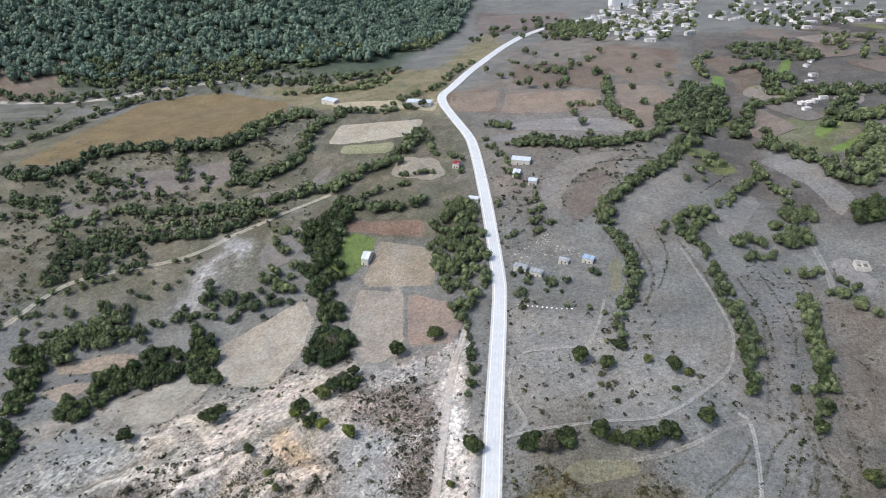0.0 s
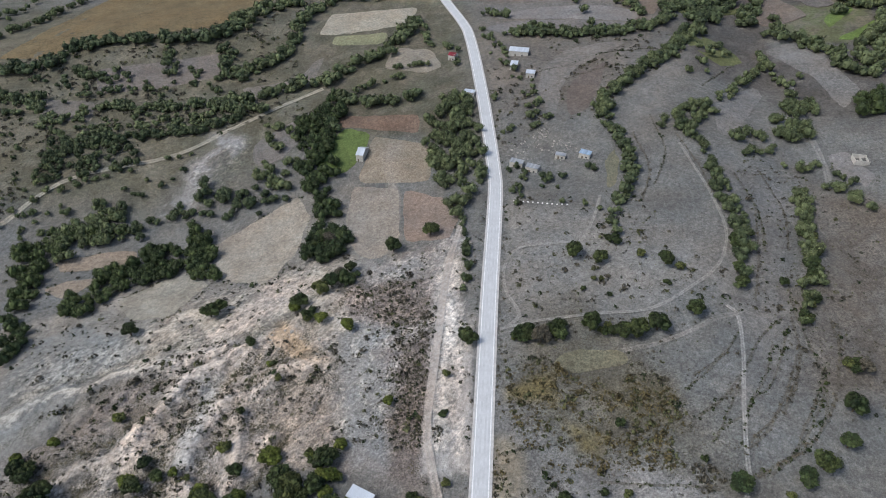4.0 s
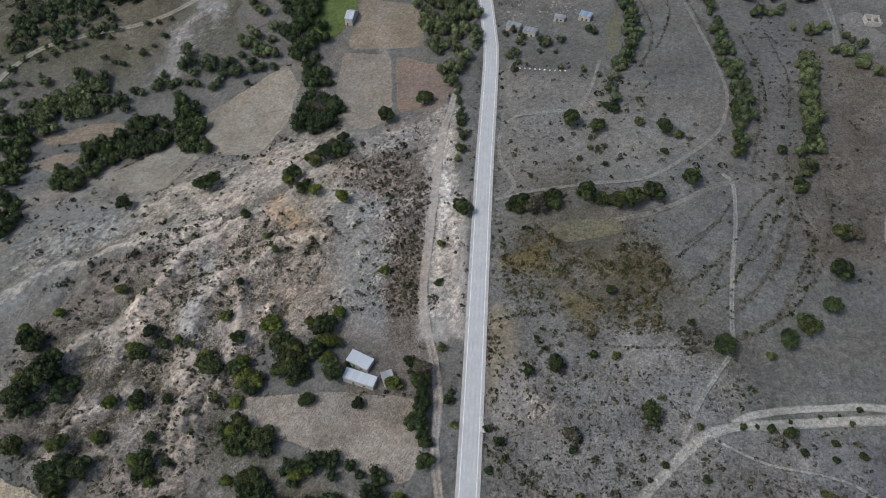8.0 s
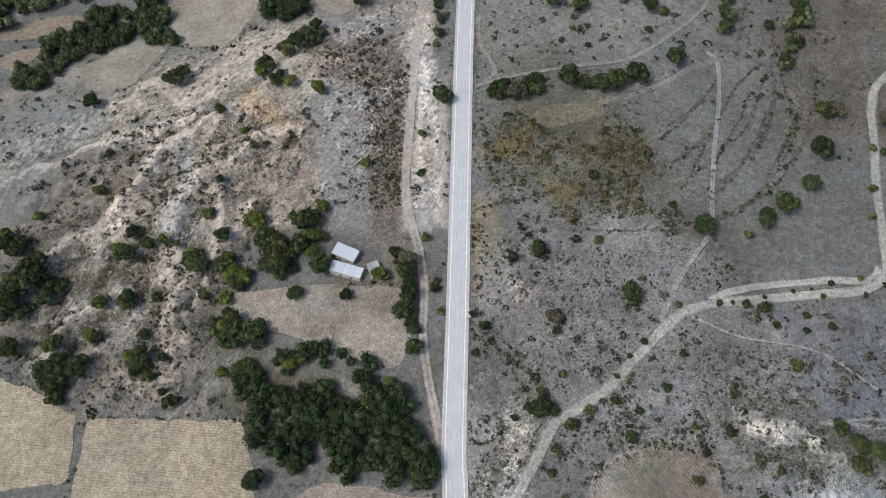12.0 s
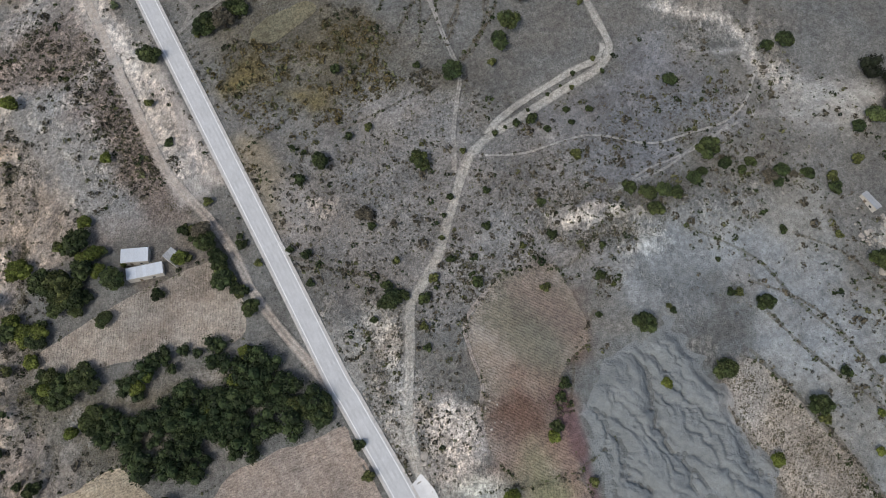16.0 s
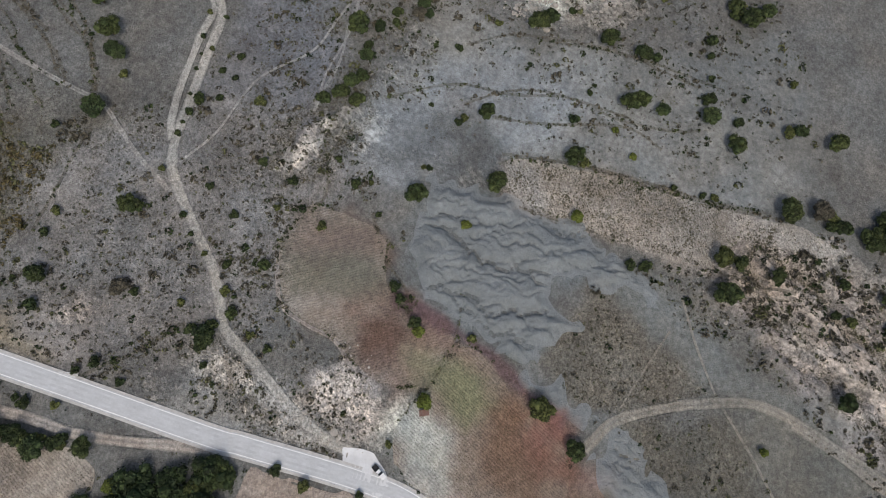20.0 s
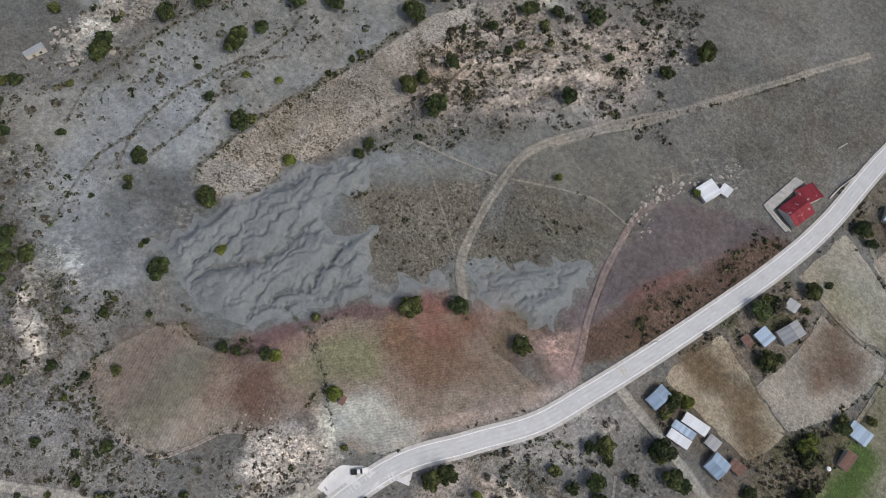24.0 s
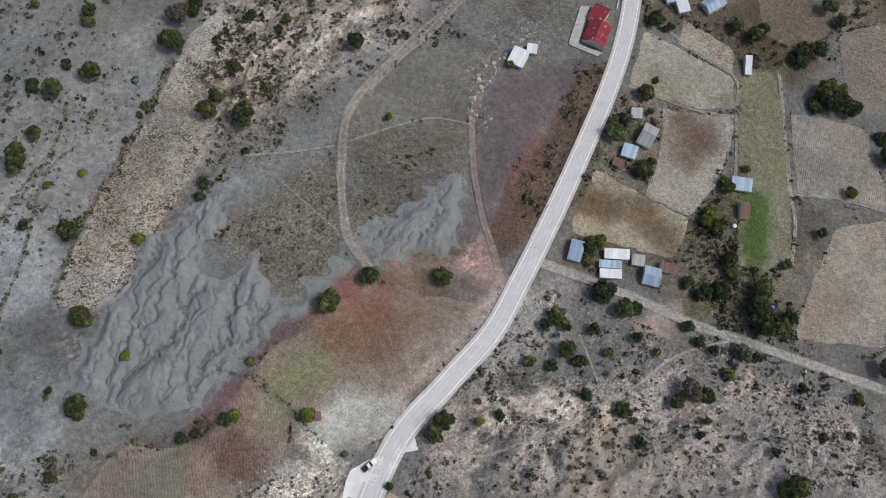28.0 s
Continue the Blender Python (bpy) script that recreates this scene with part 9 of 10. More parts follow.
# trees along the chalk gully and round the farm yard
BUSHES = [b for b in BUSHES if not (128 < b[0] < 200 and 28 < b[1] < 66)]
TREES = [b for b in TREES if not (128 < b[0] < 200 and 28 < b[1] < 66)]
TREES += [(162.9, 58.6, 4.6), (130.9, 63.4, 2.8), (135.3, 58.3, 2.9), (140.1, 55.4, 3.2), (143.7, 52.4, 2.5), (133.7, 51.7, 3.0), (151.7, 53.1, 2.9), (156.6, 53.5, 1.9), (165.4, 51.2, 2.3), (168.9, 46.2, 1.7), (173.3, 46.5, 2.2), (174.6, 38.5, 2.8), (179.6, 37.8, 3.2), (175.7, 35.3, 2.2), (183.2, 34.4, 1.7), (186.8, 31.8, 2.6), (219.4, 106.3, 4.1), (217.9, 98.7, 2.0), (209.6, 127.0, 2.0), (223.2, 120.1, 1.7), (210.3, 79.3, 2.1), (216.9, 76.5, 3.1), (187.3, 145.8, 3.0), (193.1, 121.1, 1.7), (-2.3, 132.0, 2.5), (-1.7, 127.5, 2.3), (-2.2, 120.8, 2.5), (-1.3, 110.0, 1.8), (-45.9, 145.9, 2.7), (-46.7, 140.5, 2.9), (-51.1, 138.0, 2.5)]
BRIGHT += [(-62.4, 162.0, 4.0), (-40.4, 151.9, 3.0), (-38.6, 145.9, 2.8), (-12.5, 133.0, 3.0), (-34.8, 138.0, 2.9), (-34.9, 165.7, 2.1), (-45.5, 161.1, 2.1), (-30.0, 143.8, 1.5)]


KINDS = [
    tree(1, LEAF, "round dark green oak on dry ground", 11, 0.62, 120, 0.095),
    tree(2, LEAF, "broad uneven green oak on dry ground", 13, 0.72, 110, 0.09),
    tree(3, LEAF, "small open-crowned green tree on bare ground", 8, 0.66, 100, 0.10),
    tree(4, PINE, "dense dark evergreen tree beside dry grass", 12, 0.58, 120, 0.09),
    tree(5, LEAF, "spreading olive-green tree with gaps", 10, 0.78, 90, 0.10),
    tree(6, SHRUB, "dry grey-green bushy tree", 9, 0.7, 100, 0.09),
    tree(9, OLIVE, "yellowish olive-green bushy tree on dry soil", 10, 0.7, 110, 0.09),
]
LIMES = [tree(7, LIME, "bright yellow-green young tree", 9, 0.64, 110, 0.10), tree(8, LIME, "yellowish leafy tree on dry soil", 11, 0.7, 110, 0.09)]


def planted(ob, x, y, r, turn, tall):
    z = float(level(x, y))
    return pose(x, y, z, 0, 0, turn) @ Matrix.Diagonal((r, r, r * tall, 1))


pick = random.Random(4)
for spots, kinds in ((TREES, KINDS), (BRIGHT, LIMES)):
    own = {}
    for x, y, r in spots:
        i = pick.choices(range(len(kinds)), (((4, 3, 0, 8, 0, 2, 0) if x > 125 and y > 25 else (5, 5, 3, 3, 4, 1, 9 if y < 0 and x < 60 else 2)) if kinds is KINDS else (1, 1)))[0]
        m = planted(kinds[i], x, y, r * pick.uniform(0.95, 1.1), pick.uniform(0, 360), pick.uniform(0.9, 1.25))
        if i in own:
            copy_thing(kinds[i], m)
        else:
            own[i] = m
    for i, m in own.items():
        kinds[i].matrix_basis = m

# ---- buildings ----
def box(w, d, h, x=0.0, y=0.0, z=0.0):
    v = [(x + sx * w / 2, y + sy * d / 2, z + sz * h) for sz in (0, 1) for sy in (-1, 1) for sx in (-1, 1)]
    return v, [[0, 2, 3, 1], [4, 5, 7, 6], [0, 1, 5, 4], [1, 3, 7, 5], [3, 2, 6, 7], [2, 0, 4, 6]]


def ribbed(x0, x1, y0, y1, z0, z1, pitch=0.3):
    """One corrugated sheet from the eave (y0, z0) to the ridge (y1, z1), with thickness."""
    n = max(4, int((x1 - x0) / pitch) * 2)
    vs, fs = [], []
    for j, (y, z) in enumerate(((y0, z0), (y1, z1))):
        for i in range(n + 1):
            vs.append((x0 + (x1 - x0) * i / n, y, z + 0.05 * (i % 2)))
    m = len(vs)
    vs += [(a, b, c - 0.04) for a, b, c in vs]
    for i in range(n):
        fs += [[i, i + 1, n + 2 + i, n + 1 + i], [m + i, m + n + 1 + i, m + n + 2 + i, m + i + 1]]
    fs += [[0, n + 1, m + n + 1, m], [n, m + n, m + 2 * n + 1, 2 * n + 1]]
    return vs, fs


def house(x, y, w, d, turn, h, kind, roof_mat, label):
    w, d = max(w, 1.8), max(d, 1.6)
    c, s = math.cos(radians(turn)), math.sin(radians(turn))
    at = [(x + a * w * c / 2 - b * d * s / 2, y + a * w * s / 2 + b * d * c / 2) for a in (-1, 1) for b in (-1, 1)]
    low = min(float(level(*p)) for p in at)
    high = max(float(level(*p)) for p in at)
    base, h = low - 0.1, h + 0.6 * (high - low)
    t = tagged(new("house" if w * d > 25 else "shed"), label, "house" if w * d > 25 else "shed")
    t.matrix_basis = pose(x, y, base, 0, 0, turn)
    thick = 0.18
    up = 0.22 * d if kind == "gable" else 0.14 * d
    for name, v in (("wall", box(w - 0.3, thick, h, 0, -d / 2 + 0.25)), ("wall", box(w - 0.3, thick, h + (up if kind == "lean" else 0), 0, d / 2 - 0.25))):
        part(name, *v, PLASTER, t)
    for sx in (-1, 1):
        v, f = box(thick, d - 0.7, h, sx * (w / 2 - 0.25), 0)
        v += [(sx * (w / 2 - 0.25) - thick / 2, e, h + up * 0.96) for e in ((0.0,) if kind == "gable" else (d / 2 - 0.35,))]
        v += [(sx * (w / 2 - 0.25) + thick / 2, e, h + up * 0.96) for e in ((0.0,) if kind == "gable" else (d / 2 - 0.35,))]
        f += [[4, 8, 6], [5, 7, 9], [4, 5, 9, 8], [8, 9, 7, 6]]
        part("wall", v, f, PLASTER, t)
    part("door", *box(0.95, 0.08, 2.0 if h > 2.05 else h - 0.2, -0.15 * w, -d / 2 + 0.13), TIMBER, t, "grey plank door")
    if w > 5:
        win = part("window", *box(1.0, 0.06, 0.9, 0.2 * w, -d / 2 + 0.14, 1.0), DARK, t)
        part("window_sill", *box(1.15, 0.16, 0.08, 0.2 * w, -d / 2 + 0.1, 0.92), KERB, win)
    n = max(2, round(w / 1.1))
    for i in range(n):
        x0, x1 = -w / 2 + w * i / n, -w / 2 + w * (i + 1) / n + 0.04
        rise = 0.012 * (i % 2)
        if kind == "gable":
            part("roof_sheet", *ribbed(x0, x1, -d / 2, 0.02, h + 0.02 + rise, h + up + rise), roof_mat, t)
            part("roof_sheet", *ribbed(x0, x1, d / 2, -0.02, h + 0.02 + rise, h + up + rise), roof_mat, t)
        else:
            part("roof_sheet", *ribbed(x0, x1, -d / 2, d / 2, h + 0.03 + rise, h + up + 0.03 + rise), roof_mat, t)
    if kind == "gable":
        part("ridge_cap", *box(w + 0.05, 0.35, 0.05, 0, 0, h + up + 0.03), roof_mat, t)
    return t


for row in HOUSES:
    house(*row)


# a roofless ruin in the valley
ruin = tagged(new("ruined_house"), "small roofless ruin of pale walls in a bare field", "ruin")
ruin.matrix_basis = pose(*RUIN, float(level(*RUIN)) - 0.3, 0, 0, -12)
for dx, dy, w, d, h in ((0, -3.4, 7.2, 0.4, 2.6), (0, 3.4, 7.2, 0.4, 2.9), (-3.4, 0, 0.4, 6.4, 2.4), (3.4, 0.9, 0.4, 4.6, 2.2), (0.4, 0, 0.35, 6.4, 1.8)):
    part("wall", *box(w, d, h, dx, dy), PLASTER, ruin)

# ---- road furniture ----
for poly, label in ((LAY_WEST, "pale concrete lay-by slab beside the road"), (LAY_EAST, "pale concrete turning apron beside the road")):
    tagged(plot("lay_by", poly, 0.29, SLAB, 0.6, 0.1), label, "lay-by", kind="structure")
tagged(plot("house_yard", RED_YARD, 0.6, YARD_SLAB, 0.5, 0.1), "grey concrete terrace beside the red-roofed house", "terrace", kind="structure")
for a in (0.0, 1.0):
    mark = ribbon("road_marking", [(MARK[0][0] - 2.6, MARK[0][1] + 0.6 + a), (MARK[0][0], MARK[0][1] + 1.4 * a - 0.9), (MARK[0][0] + 2.6, MARK[0][1] + 0.6 + a)], (-0.22, 0.22), 0.36, PAINT_MARK, ragged=0.3, gap=0.5, drop=0.03)
    tagged(mark, "worn cream painted warning stripe on the road", "road marking", kind="structure")


def wheel(parent, x, y):
    for name, r, w, mat in (("tyre", 0.38, 0.26, RUBBER), ("rim", 0.22, 0.28, STEEL)):
        bm = bmesh.new()
        bmesh.ops.create_cone(bm, cap_ends=True, segments=20, radius1=r, radius2=r, depth=w, matrix=Matrix.Translation((x, y, 0.38)) @ Matrix.Rotation(math.pi / 2, 4, "X"))
        bmesh.ops.bevel(bm, geom=[e for e in bm.edges if abs(e.verts[0].co.y - e.verts[1].co.y) < 0.01], offset=0.05, segments=2)
        me = bpy.data.meshes.new(name)
        bm.to_mesh(me)
        bm.free()
        me.materials.append(mat)
        ob = new(name, me)
        ob.parent = parent if name == "tyre" else parent
        if name == "tyre":
            parent = ob


def shell(name, sections, material, parent, label=""):
    """A body from cross-sections along x: (x, half width, bottom, top), edges rounded in."""
    vs, fs = [], []
    for x, hw, z0, z1 in sections:
        vs += [(x, -hw, z0), (x, -hw, z1 - 0.12), (x, -hw + 0.14, z1), (x, hw - 0.14, z1), (x, hw, z1 - 0.12), (x, hw, z0)]
    for i in range(len(sections) - 1):
        a = 6 * i
        fs += [[a + j, a + (j + 1) % 6, a + 6 + (j + 1) % 6, a + 6 + j] for j in range(6)]
    fs += [[5, 4, 3, 2, 1, 0], [len(vs) - 6 + j for j in range(6)]]
    return part(name, vs, fs, material, parent, label)


(ax, ay), (bx, by) = PICKUP
truck = tagged(new("pickup_truck"), "white double-cab pickup with an open black bed, parked on the lay-by", "pickup truck")
cx, cy = (ax + bx) / 2, (ay + by) / 2
truck.matrix_basis = pose(cx, cy, float(level(cx, cy)) + 0.3, 0, 0, math.degrees(math.atan2(by - ay, bx - ax)))
shell("bonnet", [(1.0, 0.92, 0.45, 1.15), (2.2, 0.92, 0.45, 1.08), (2.6, 0.84, 0.5, 0.98)], CAR_WHITE, truck)
shell("cab", [(-0.75, 0.92, 0.45, 1.2), (1.0, 0.92, 0.45, 1.18)], CAR_WHITE, truck)
shell("windows", [(-0.7, 0.84, 1.15, 1.62), (0.0, 0.8, 1.15, 1.72), (0.5, 0.8, 1.15, 1.7), (1.05, 0.84, 1.12, 1.22)], GLASS, truck, "dark tinted windows")
shell("cab_roof", [(-0.62, 0.72, 1.66, 1.78), (0.42, 0.72, 1.66, 1.79)], CAR_WHITE, truck)
bed = part("bed", *box(1.75, 1.5, 0.1, -1.68, 0, 0.6), CAR_DARK, truck, "black bed liner")
for y0 in (-0.84, 0.84):
    part("bed_side", *box(1.85, 0.12, 0.75, -1.68, y0, 0.45), CAR_DARK, truck)
part("tailgate", *box(0.1, 1.6, 0.72, -2.58, 0, 0.45), CAR_DARK, truck)
part("bumper", *box(0.18, 1.75, 0.22, -2.66, 0, 0.42), STEEL, truck, "chrome bumper")
part("bumper", *box(0.16, 1.7, 0.25, 2.64, 0, 0.42), CAR_WHITE, truck)
for y0 in (-0.68, 0.68):
    part("headlight", *box(0.06, 0.32, 0.18, 2.6, y0, 0.78), STEEL, truck)
    for x0 in (-1.65, 1.65):
        wheel(truck, x0, y0 + (0.14 if y0 > 0 else -0.14))


(ax, ay), (bx, by) = YARD_TRUCK
cx, cy = (ax + bx) / 2, (ay + by) / 2
other = copy_thing(truck, pose(cx, cy, float(level(cx, cy)), 0, 0, math.degrees(math.atan2(by - ay, bx - ax))))
tagged(other, "pale pickup with a dark bed parked in a bare farmyard", "pickup truck")

# ---- concrete drain beside the road ----
for line in CHUTES:
    chute = tagged(new("drain_chute"), "pale concrete drain channel running off the road", "drain")
    ribbon("bed", line, (-0.45, 0, 0.45), 0.16, KERB, chute, gap=0.6)
    for o in (-0.52, 0.52):
        ribbon("edge", line, (o - 0.1, o + 0.1), 0.34, SLAB, chute, gap=0.6)


# ---- power poles and cables ----
def tube(a, b, ra, rb, n=8):
    a, b = Vector(a), Vector(b)
    q = (b - a).to_track_quat("Z", "Y")
    vs = [tuple(p + q @ Vector((r * math.cos(t), r * math.sin(t), 0))) for p, r in ((a, ra), (b, rb)) for t in np.linspace(0, 2 * math.pi, n, endpoint=False)]
    return vs, [[i, (i + 1) % n, n + (i + 1) % n, n + i] for i in range(n)] + [list(range(n))[::-1], list(range(n, 2 * n))]


def power_pole(x, y, turn):
    p = tagged(new("power_pole"), "slim grey power pole with a timber crossarm", "power pole", "power poles")
    p.matrix_basis = pose(x, y, float(level(x, y)), 0, 0, turn)
    part("pole", *tube((0, 0, -0.3), (0, 0, 9.2), 0.16, 0.11), KERB, p)
    part("crossarm", *box(2.4, 0.14, 0.14, 0, 0.15, 8.6), TIMBER, p)
    for sx in (-1.05, -0.35, 0.35, 1.05):
        part("insulator", *tube((sx, 0.15, 8.72), (sx, 0.15, 8.95), 0.06, 0.04), CAR_WHITE, p)
    return p


def strung(a, b, ta, tb):
    for off in (-1.05, -0.35, 0.35, 1.05):
        ends = []
        for (x, y), t in ((a, ta), (b, tb)):
            ends.append(Vector((x + off * math.cos(radians(t)), y + off * math.sin(radians(t)), float(level(x, y)) + 8.98)))
        vs, fs, n = [], [], 24
        for i in range(n + 1):
            p = ends[0].lerp(ends[1], i / n) - Vector((0, 0, 1.2 * 4 * (i / n) * (1 - i / n)))
            vs += [(p.x, p.y, p.z + 0.02), (p.x + 0.02, p.y - 0.02, p.z - 0.015), (p.x - 0.02, p.y + 0.02, p.z - 0.015)]
        for i in range(n):
            fs += [[3 * i + j, 3 * i + (j + 1) % 3, 3 * i + 3 + (j + 1) % 3, 3 * i + 3 + j] for j in range(3)]
        tagged(sheet("power_cable", vs, fs, WIRE), "thin grey power cable hung between poles", "power cable", "power cables")


spots = POLES
turns = [40, 40, 90, 90]
for (x, y), t in zip(spots, turns):
    power_pole(x, y, t)
strung(spots[0], spots[1], 40, 40)
strung(spots[2], spots[3], 90, 90)

# ---- a row of white stones and loose rocks ----
def stone(seed, r):
    v, f = knob(seed, 0, 0, 0.3 * r, (r, 0.8 * r, 0.6 * r), 0.12)
    return v, f.tolist()


line = smoothed(STONES, 2.2)
mesh_of = [bpy.data.meshes.new("stone") for _ in range(3)]
for i, me in enumerate(mesh_of):
    v, f = stone(i + 3, 0.55)
    me.from_pydata(v.tolist(), [], f)
    me.materials.append(CAR_WHITE)
for i, (x, y) in enumerate(line):
    s = tagged(new("stone", mesh_of[i % 3]), "whitewashed boundary stone in a row", "stone", "row of white stones")
    s.matrix_basis = pose(x, y, float(level(x, y)), 0, 0, i * 47)



# ---- low stone walls beside the road ----
for line in WALLS:
    wall = ribbon("garden_wall", line, (-0.22, -0.2, 0.2, 0.22), 0.75, KERB, ragged=0.15, gap=0.7, drop=1.0)
    tagged(wall, "low pale stone wall beside the road", "wall")


# ---- small things in the farmyards ----
def drum(r, h, z=0.0, n=20):
    ring = [(r * math.cos(a), r * math.sin(a)) for a in np.linspace(0, 2 * math.pi, n, endpoint=False)]
    v = [(x, y, z) for x, y in ring] + [(x, y, z + 0.9 * h) for x, y in ring] + [(0.8 * x, 0.8 * y, z + h) for x, y in ring]
    f = [[i, (i + 1) % n, n + (i + 1) % n, n + i] for i in range(n)] + [[n + i, n + (i + 1) % n, 2 * n + (i + 1) % n, 2 * n + i] for i in range(n)]
    return v, f + [list(range(2 * n, 3 * n)), list(range(n - 1, -1, -1))]


for (x, y), mat, label in zip(TANKS, (BLUE_PLASTIC, CAR_WHITE, CAR_WHITE), ("round blue plastic water tank beside trees", "round white water tank on grass", "small white water tank on bare red soil")):
    tank = tagged(new("water_tank"), label, "water tank")
    tank.matrix_basis = pose(x, y, float(level(x, y)) - 0.05, 0, 0, 0)
    part("body", *drum(0.85, 1.5), mat, tank)
    part("lid", *drum(0.3, 0.14, 1.5, 14), mat, tank)
pile = tagged(new("log_pile"), "low pile of brown split logs on bare ground", "log pile")
pile.matrix_basis = pose(*LOGS[0], float(level(*LOGS[0])), 0, 0, 55)
for i in range(18):
    v, f = drum(0.16, 1.0, 0, 10)
    row, k = divmod(i, 6)
    at_log = pose(-0.5 + 0.1 * math.sin(7 * i) + 1.1 * (row == 2), -1.0 + 0.36 * k + 0.15 * (row == 1), 0.16 + 0.27 * (row == 1), 0, 90, 6 * math.sin(5 * i))
    part("log", [tuple(at_log @ Vector(q)) for q in v], f, TIMBER, pile)
# ---- dry scrub, tufts and loose stones ----
def many(name, places, sizes, unit, material, label, category, tall=(0.7, 1.2), seed=5):
    """One object of many small repeats of a few unit shapes."""
    rng = np.random.default_rng(seed)
    z = level(places[:, 0], places[:, 1])
    vs, fs, k = [], [], 0
    kind = rng.integers(0, len(unit), len(places))
    turn = rng.uniform(0, 2 * math.pi, len(places))
    high = rng.uniform(*tall, len(places))
    for i, (uv, uf) in enumerate(unit):
        at = np.nonzero(kind == i)[0]
        c, s = np.cos(turn[at])[:, None], np.sin(turn[at])[:, None]
        r = sizes[at][:, None]
        v = np.stack([(uv[:, 0] * c - uv[:, 1] * s) * r + places[at, 0][:, None], (uv[:, 0] * s + uv[:, 1] * c) * r + places[at, 1][:, None], uv[:, 2] * r * high[at][:, None] + z[at][:, None]], -1)
        n = len(uv)
        for group in {len(q) for q in uf}:
            g = np.array([q for q in uf if len(q) == group])
            fs += (g[None] + (np.arange(len(at)) * n)[:, None, None] + k).reshape(-1, group).tolist()
        vs.append(v.reshape(-1, 3))
        k += n * len(at)
    ob = sheet(name, np.vstack(vs), fs, material, smooth=False)
    return tagged(ob, label, category, kind="stuff")


def tuft(seed, n, size):
    rng = np.random.default_rng(seed)
    return leaves(rng, (0, 0, 0.25), (0.75, 0.75, 0.5), n, size)


TUFTS = [(v, f.tolist()) for v, f in (tuft(s, 13, 0.42) for s in range(5))]


def clear_of(p, gap=0.0):
    """Leaves out what would stand on the road, a track or a field."""
    ok = along(ROAD, p[:, 0], p[:, 1]) > 4.6
    for line, half in ((TRACK_EAST, 2.4), (TRACK_TWIN, 2), (TRACK_NORTH, 1.6), (TRACK_RING, 1.6), (TRACK_LOOP, 1.6), (TRACK_HILL, 2.4), (SIDE_ROAD, 2.2), (TRACK_PINK, 1.6), (STRIP_WEST, 2.0), (PATH_C, 1.0)):
        ok &= along(line, p[:, 0], p[:, 1]) > half
    for name, poly, *_ in FIELDS:
        if "strip" not in name:
            ok &= inside(poly, p[:, 0], p[:, 1]) < -gap
    for poly in (CLAY_A, CLAY_B, LAY_WEST, LAY_EAST):
        ok &= inside(poly, p[:, 0], p[:, 1]) < 0.5
    return ok


SCRUB = []
for poly, n, size, seed in SCRUBS:
    p = strewn(poly, int(2.6 * n), seed, 0.35)
    p = p[clear_of(p)]
    r = np.random.default_rng(seed).lognormal(math.log(0.5 * size), 0.68, len(p)).clip(0.15, 2.3)
    SCRUB.append((p, r))
p, r = np.vstack([a for a, _ in SCRUB]), np.concatenate([b for _, b in SCRUB])
rng = np.random.default_rng(19)
verge = smoothed(ROAD, 1.3)
verge = verge[(verge[:, 1] < 420)]
aside = np.gradient(verge, axis=0)
aside /= np.linalg.norm(aside, axis=1)[:, None]
for sign in (-1, 1):
    q = verge + sign * np.c_[aside[:, 1], -aside[:, 0]] * (4.9 + rng.exponential(1.1, (len(verge), 1)))
    q = q[lattice(q[:, 0] / 9, q[:, 1] / 9, 95) > rng.uniform(0.25, 0.75, len(q))]
    q = q[clear_of(q)]
    p, r = np.vstack([p, q]), np.r_[r, rng.lognormal(math.log(0.42), 0.5, len(q))]
weedy = inside(WEEDY, p[:, 0], p[:, 1]) > 6 * (lattice(p[:, 0] / 7, p[:, 1] / 7, 96) - 0.5)
which = np.where(weedy, 3 + (np.arange(len(p)) % 3 == 0), np.arange(len(p)) % 5 % 4 % 3)
which = np.where(which == 4, 1, which)
for k, leaf, name, label in ((0, SHRUB, "dry_shrubs", "low grey-brown dry shrubs and grass tufts"), (1, WEED, "olive_shrubs", "low olive-green weeds on bare soil"), (2, LEAF, "green_shrubs", "low dark green shrubs scattered over bare soil"), (3, OCHRE, "ochre_weeds", "thick ochre and brown weeds beside the road")):
    own_k = which == k
    many(name, p[own_k], r[own_k], TUFTS, leaf, label, "shrubs", seed=5 + k)

for i, line in enumerate(BANKS):
    bank = ribbon("terrace_bank", line, (-0.45, 0, 0.45), 0.14, GROUND, ragged=0.5, gap=1.5)
    tagged(soil(bank, (0.12, 0.105, 0.08, 0.5)), "low earthen terrace bank with tufts", "terrace bank", kind="structure")
    q = smoothed(line, 1.35)
    q = q + np.random.default_rng(i).normal(size=q.shape) * 0.5
    many("bank_shrubs", q, np.random.default_rng(i).lognormal(-0.75, 0.5, len(q)).clip(0.25, 1.5), TUFTS, (SHRUB, LEAF)[i % 2], "small shrubs growing along a terrace bank", "shrubs", seed=i)

PEBBLES = [(v, f.tolist()) for v, f in (knob(s, 0, 0, 0.1, (1, 0.8, 0.6), 0.2) for s in range(3))]
for poly, n, size, seed in RUBBLE:
    p = strewn(poly, n, seed, 0.3)
    p = p[along(ROAD, p[:, 0], p[:, 1]) > 4.8]
    many("loose_stones", p, np.random.default_rng(seed).lognormal(math.log(0.55 * size), 0.5, len(p)), PEBBLES, ROCK, "pale loose stones on bare ground", "stones", seed=seed)


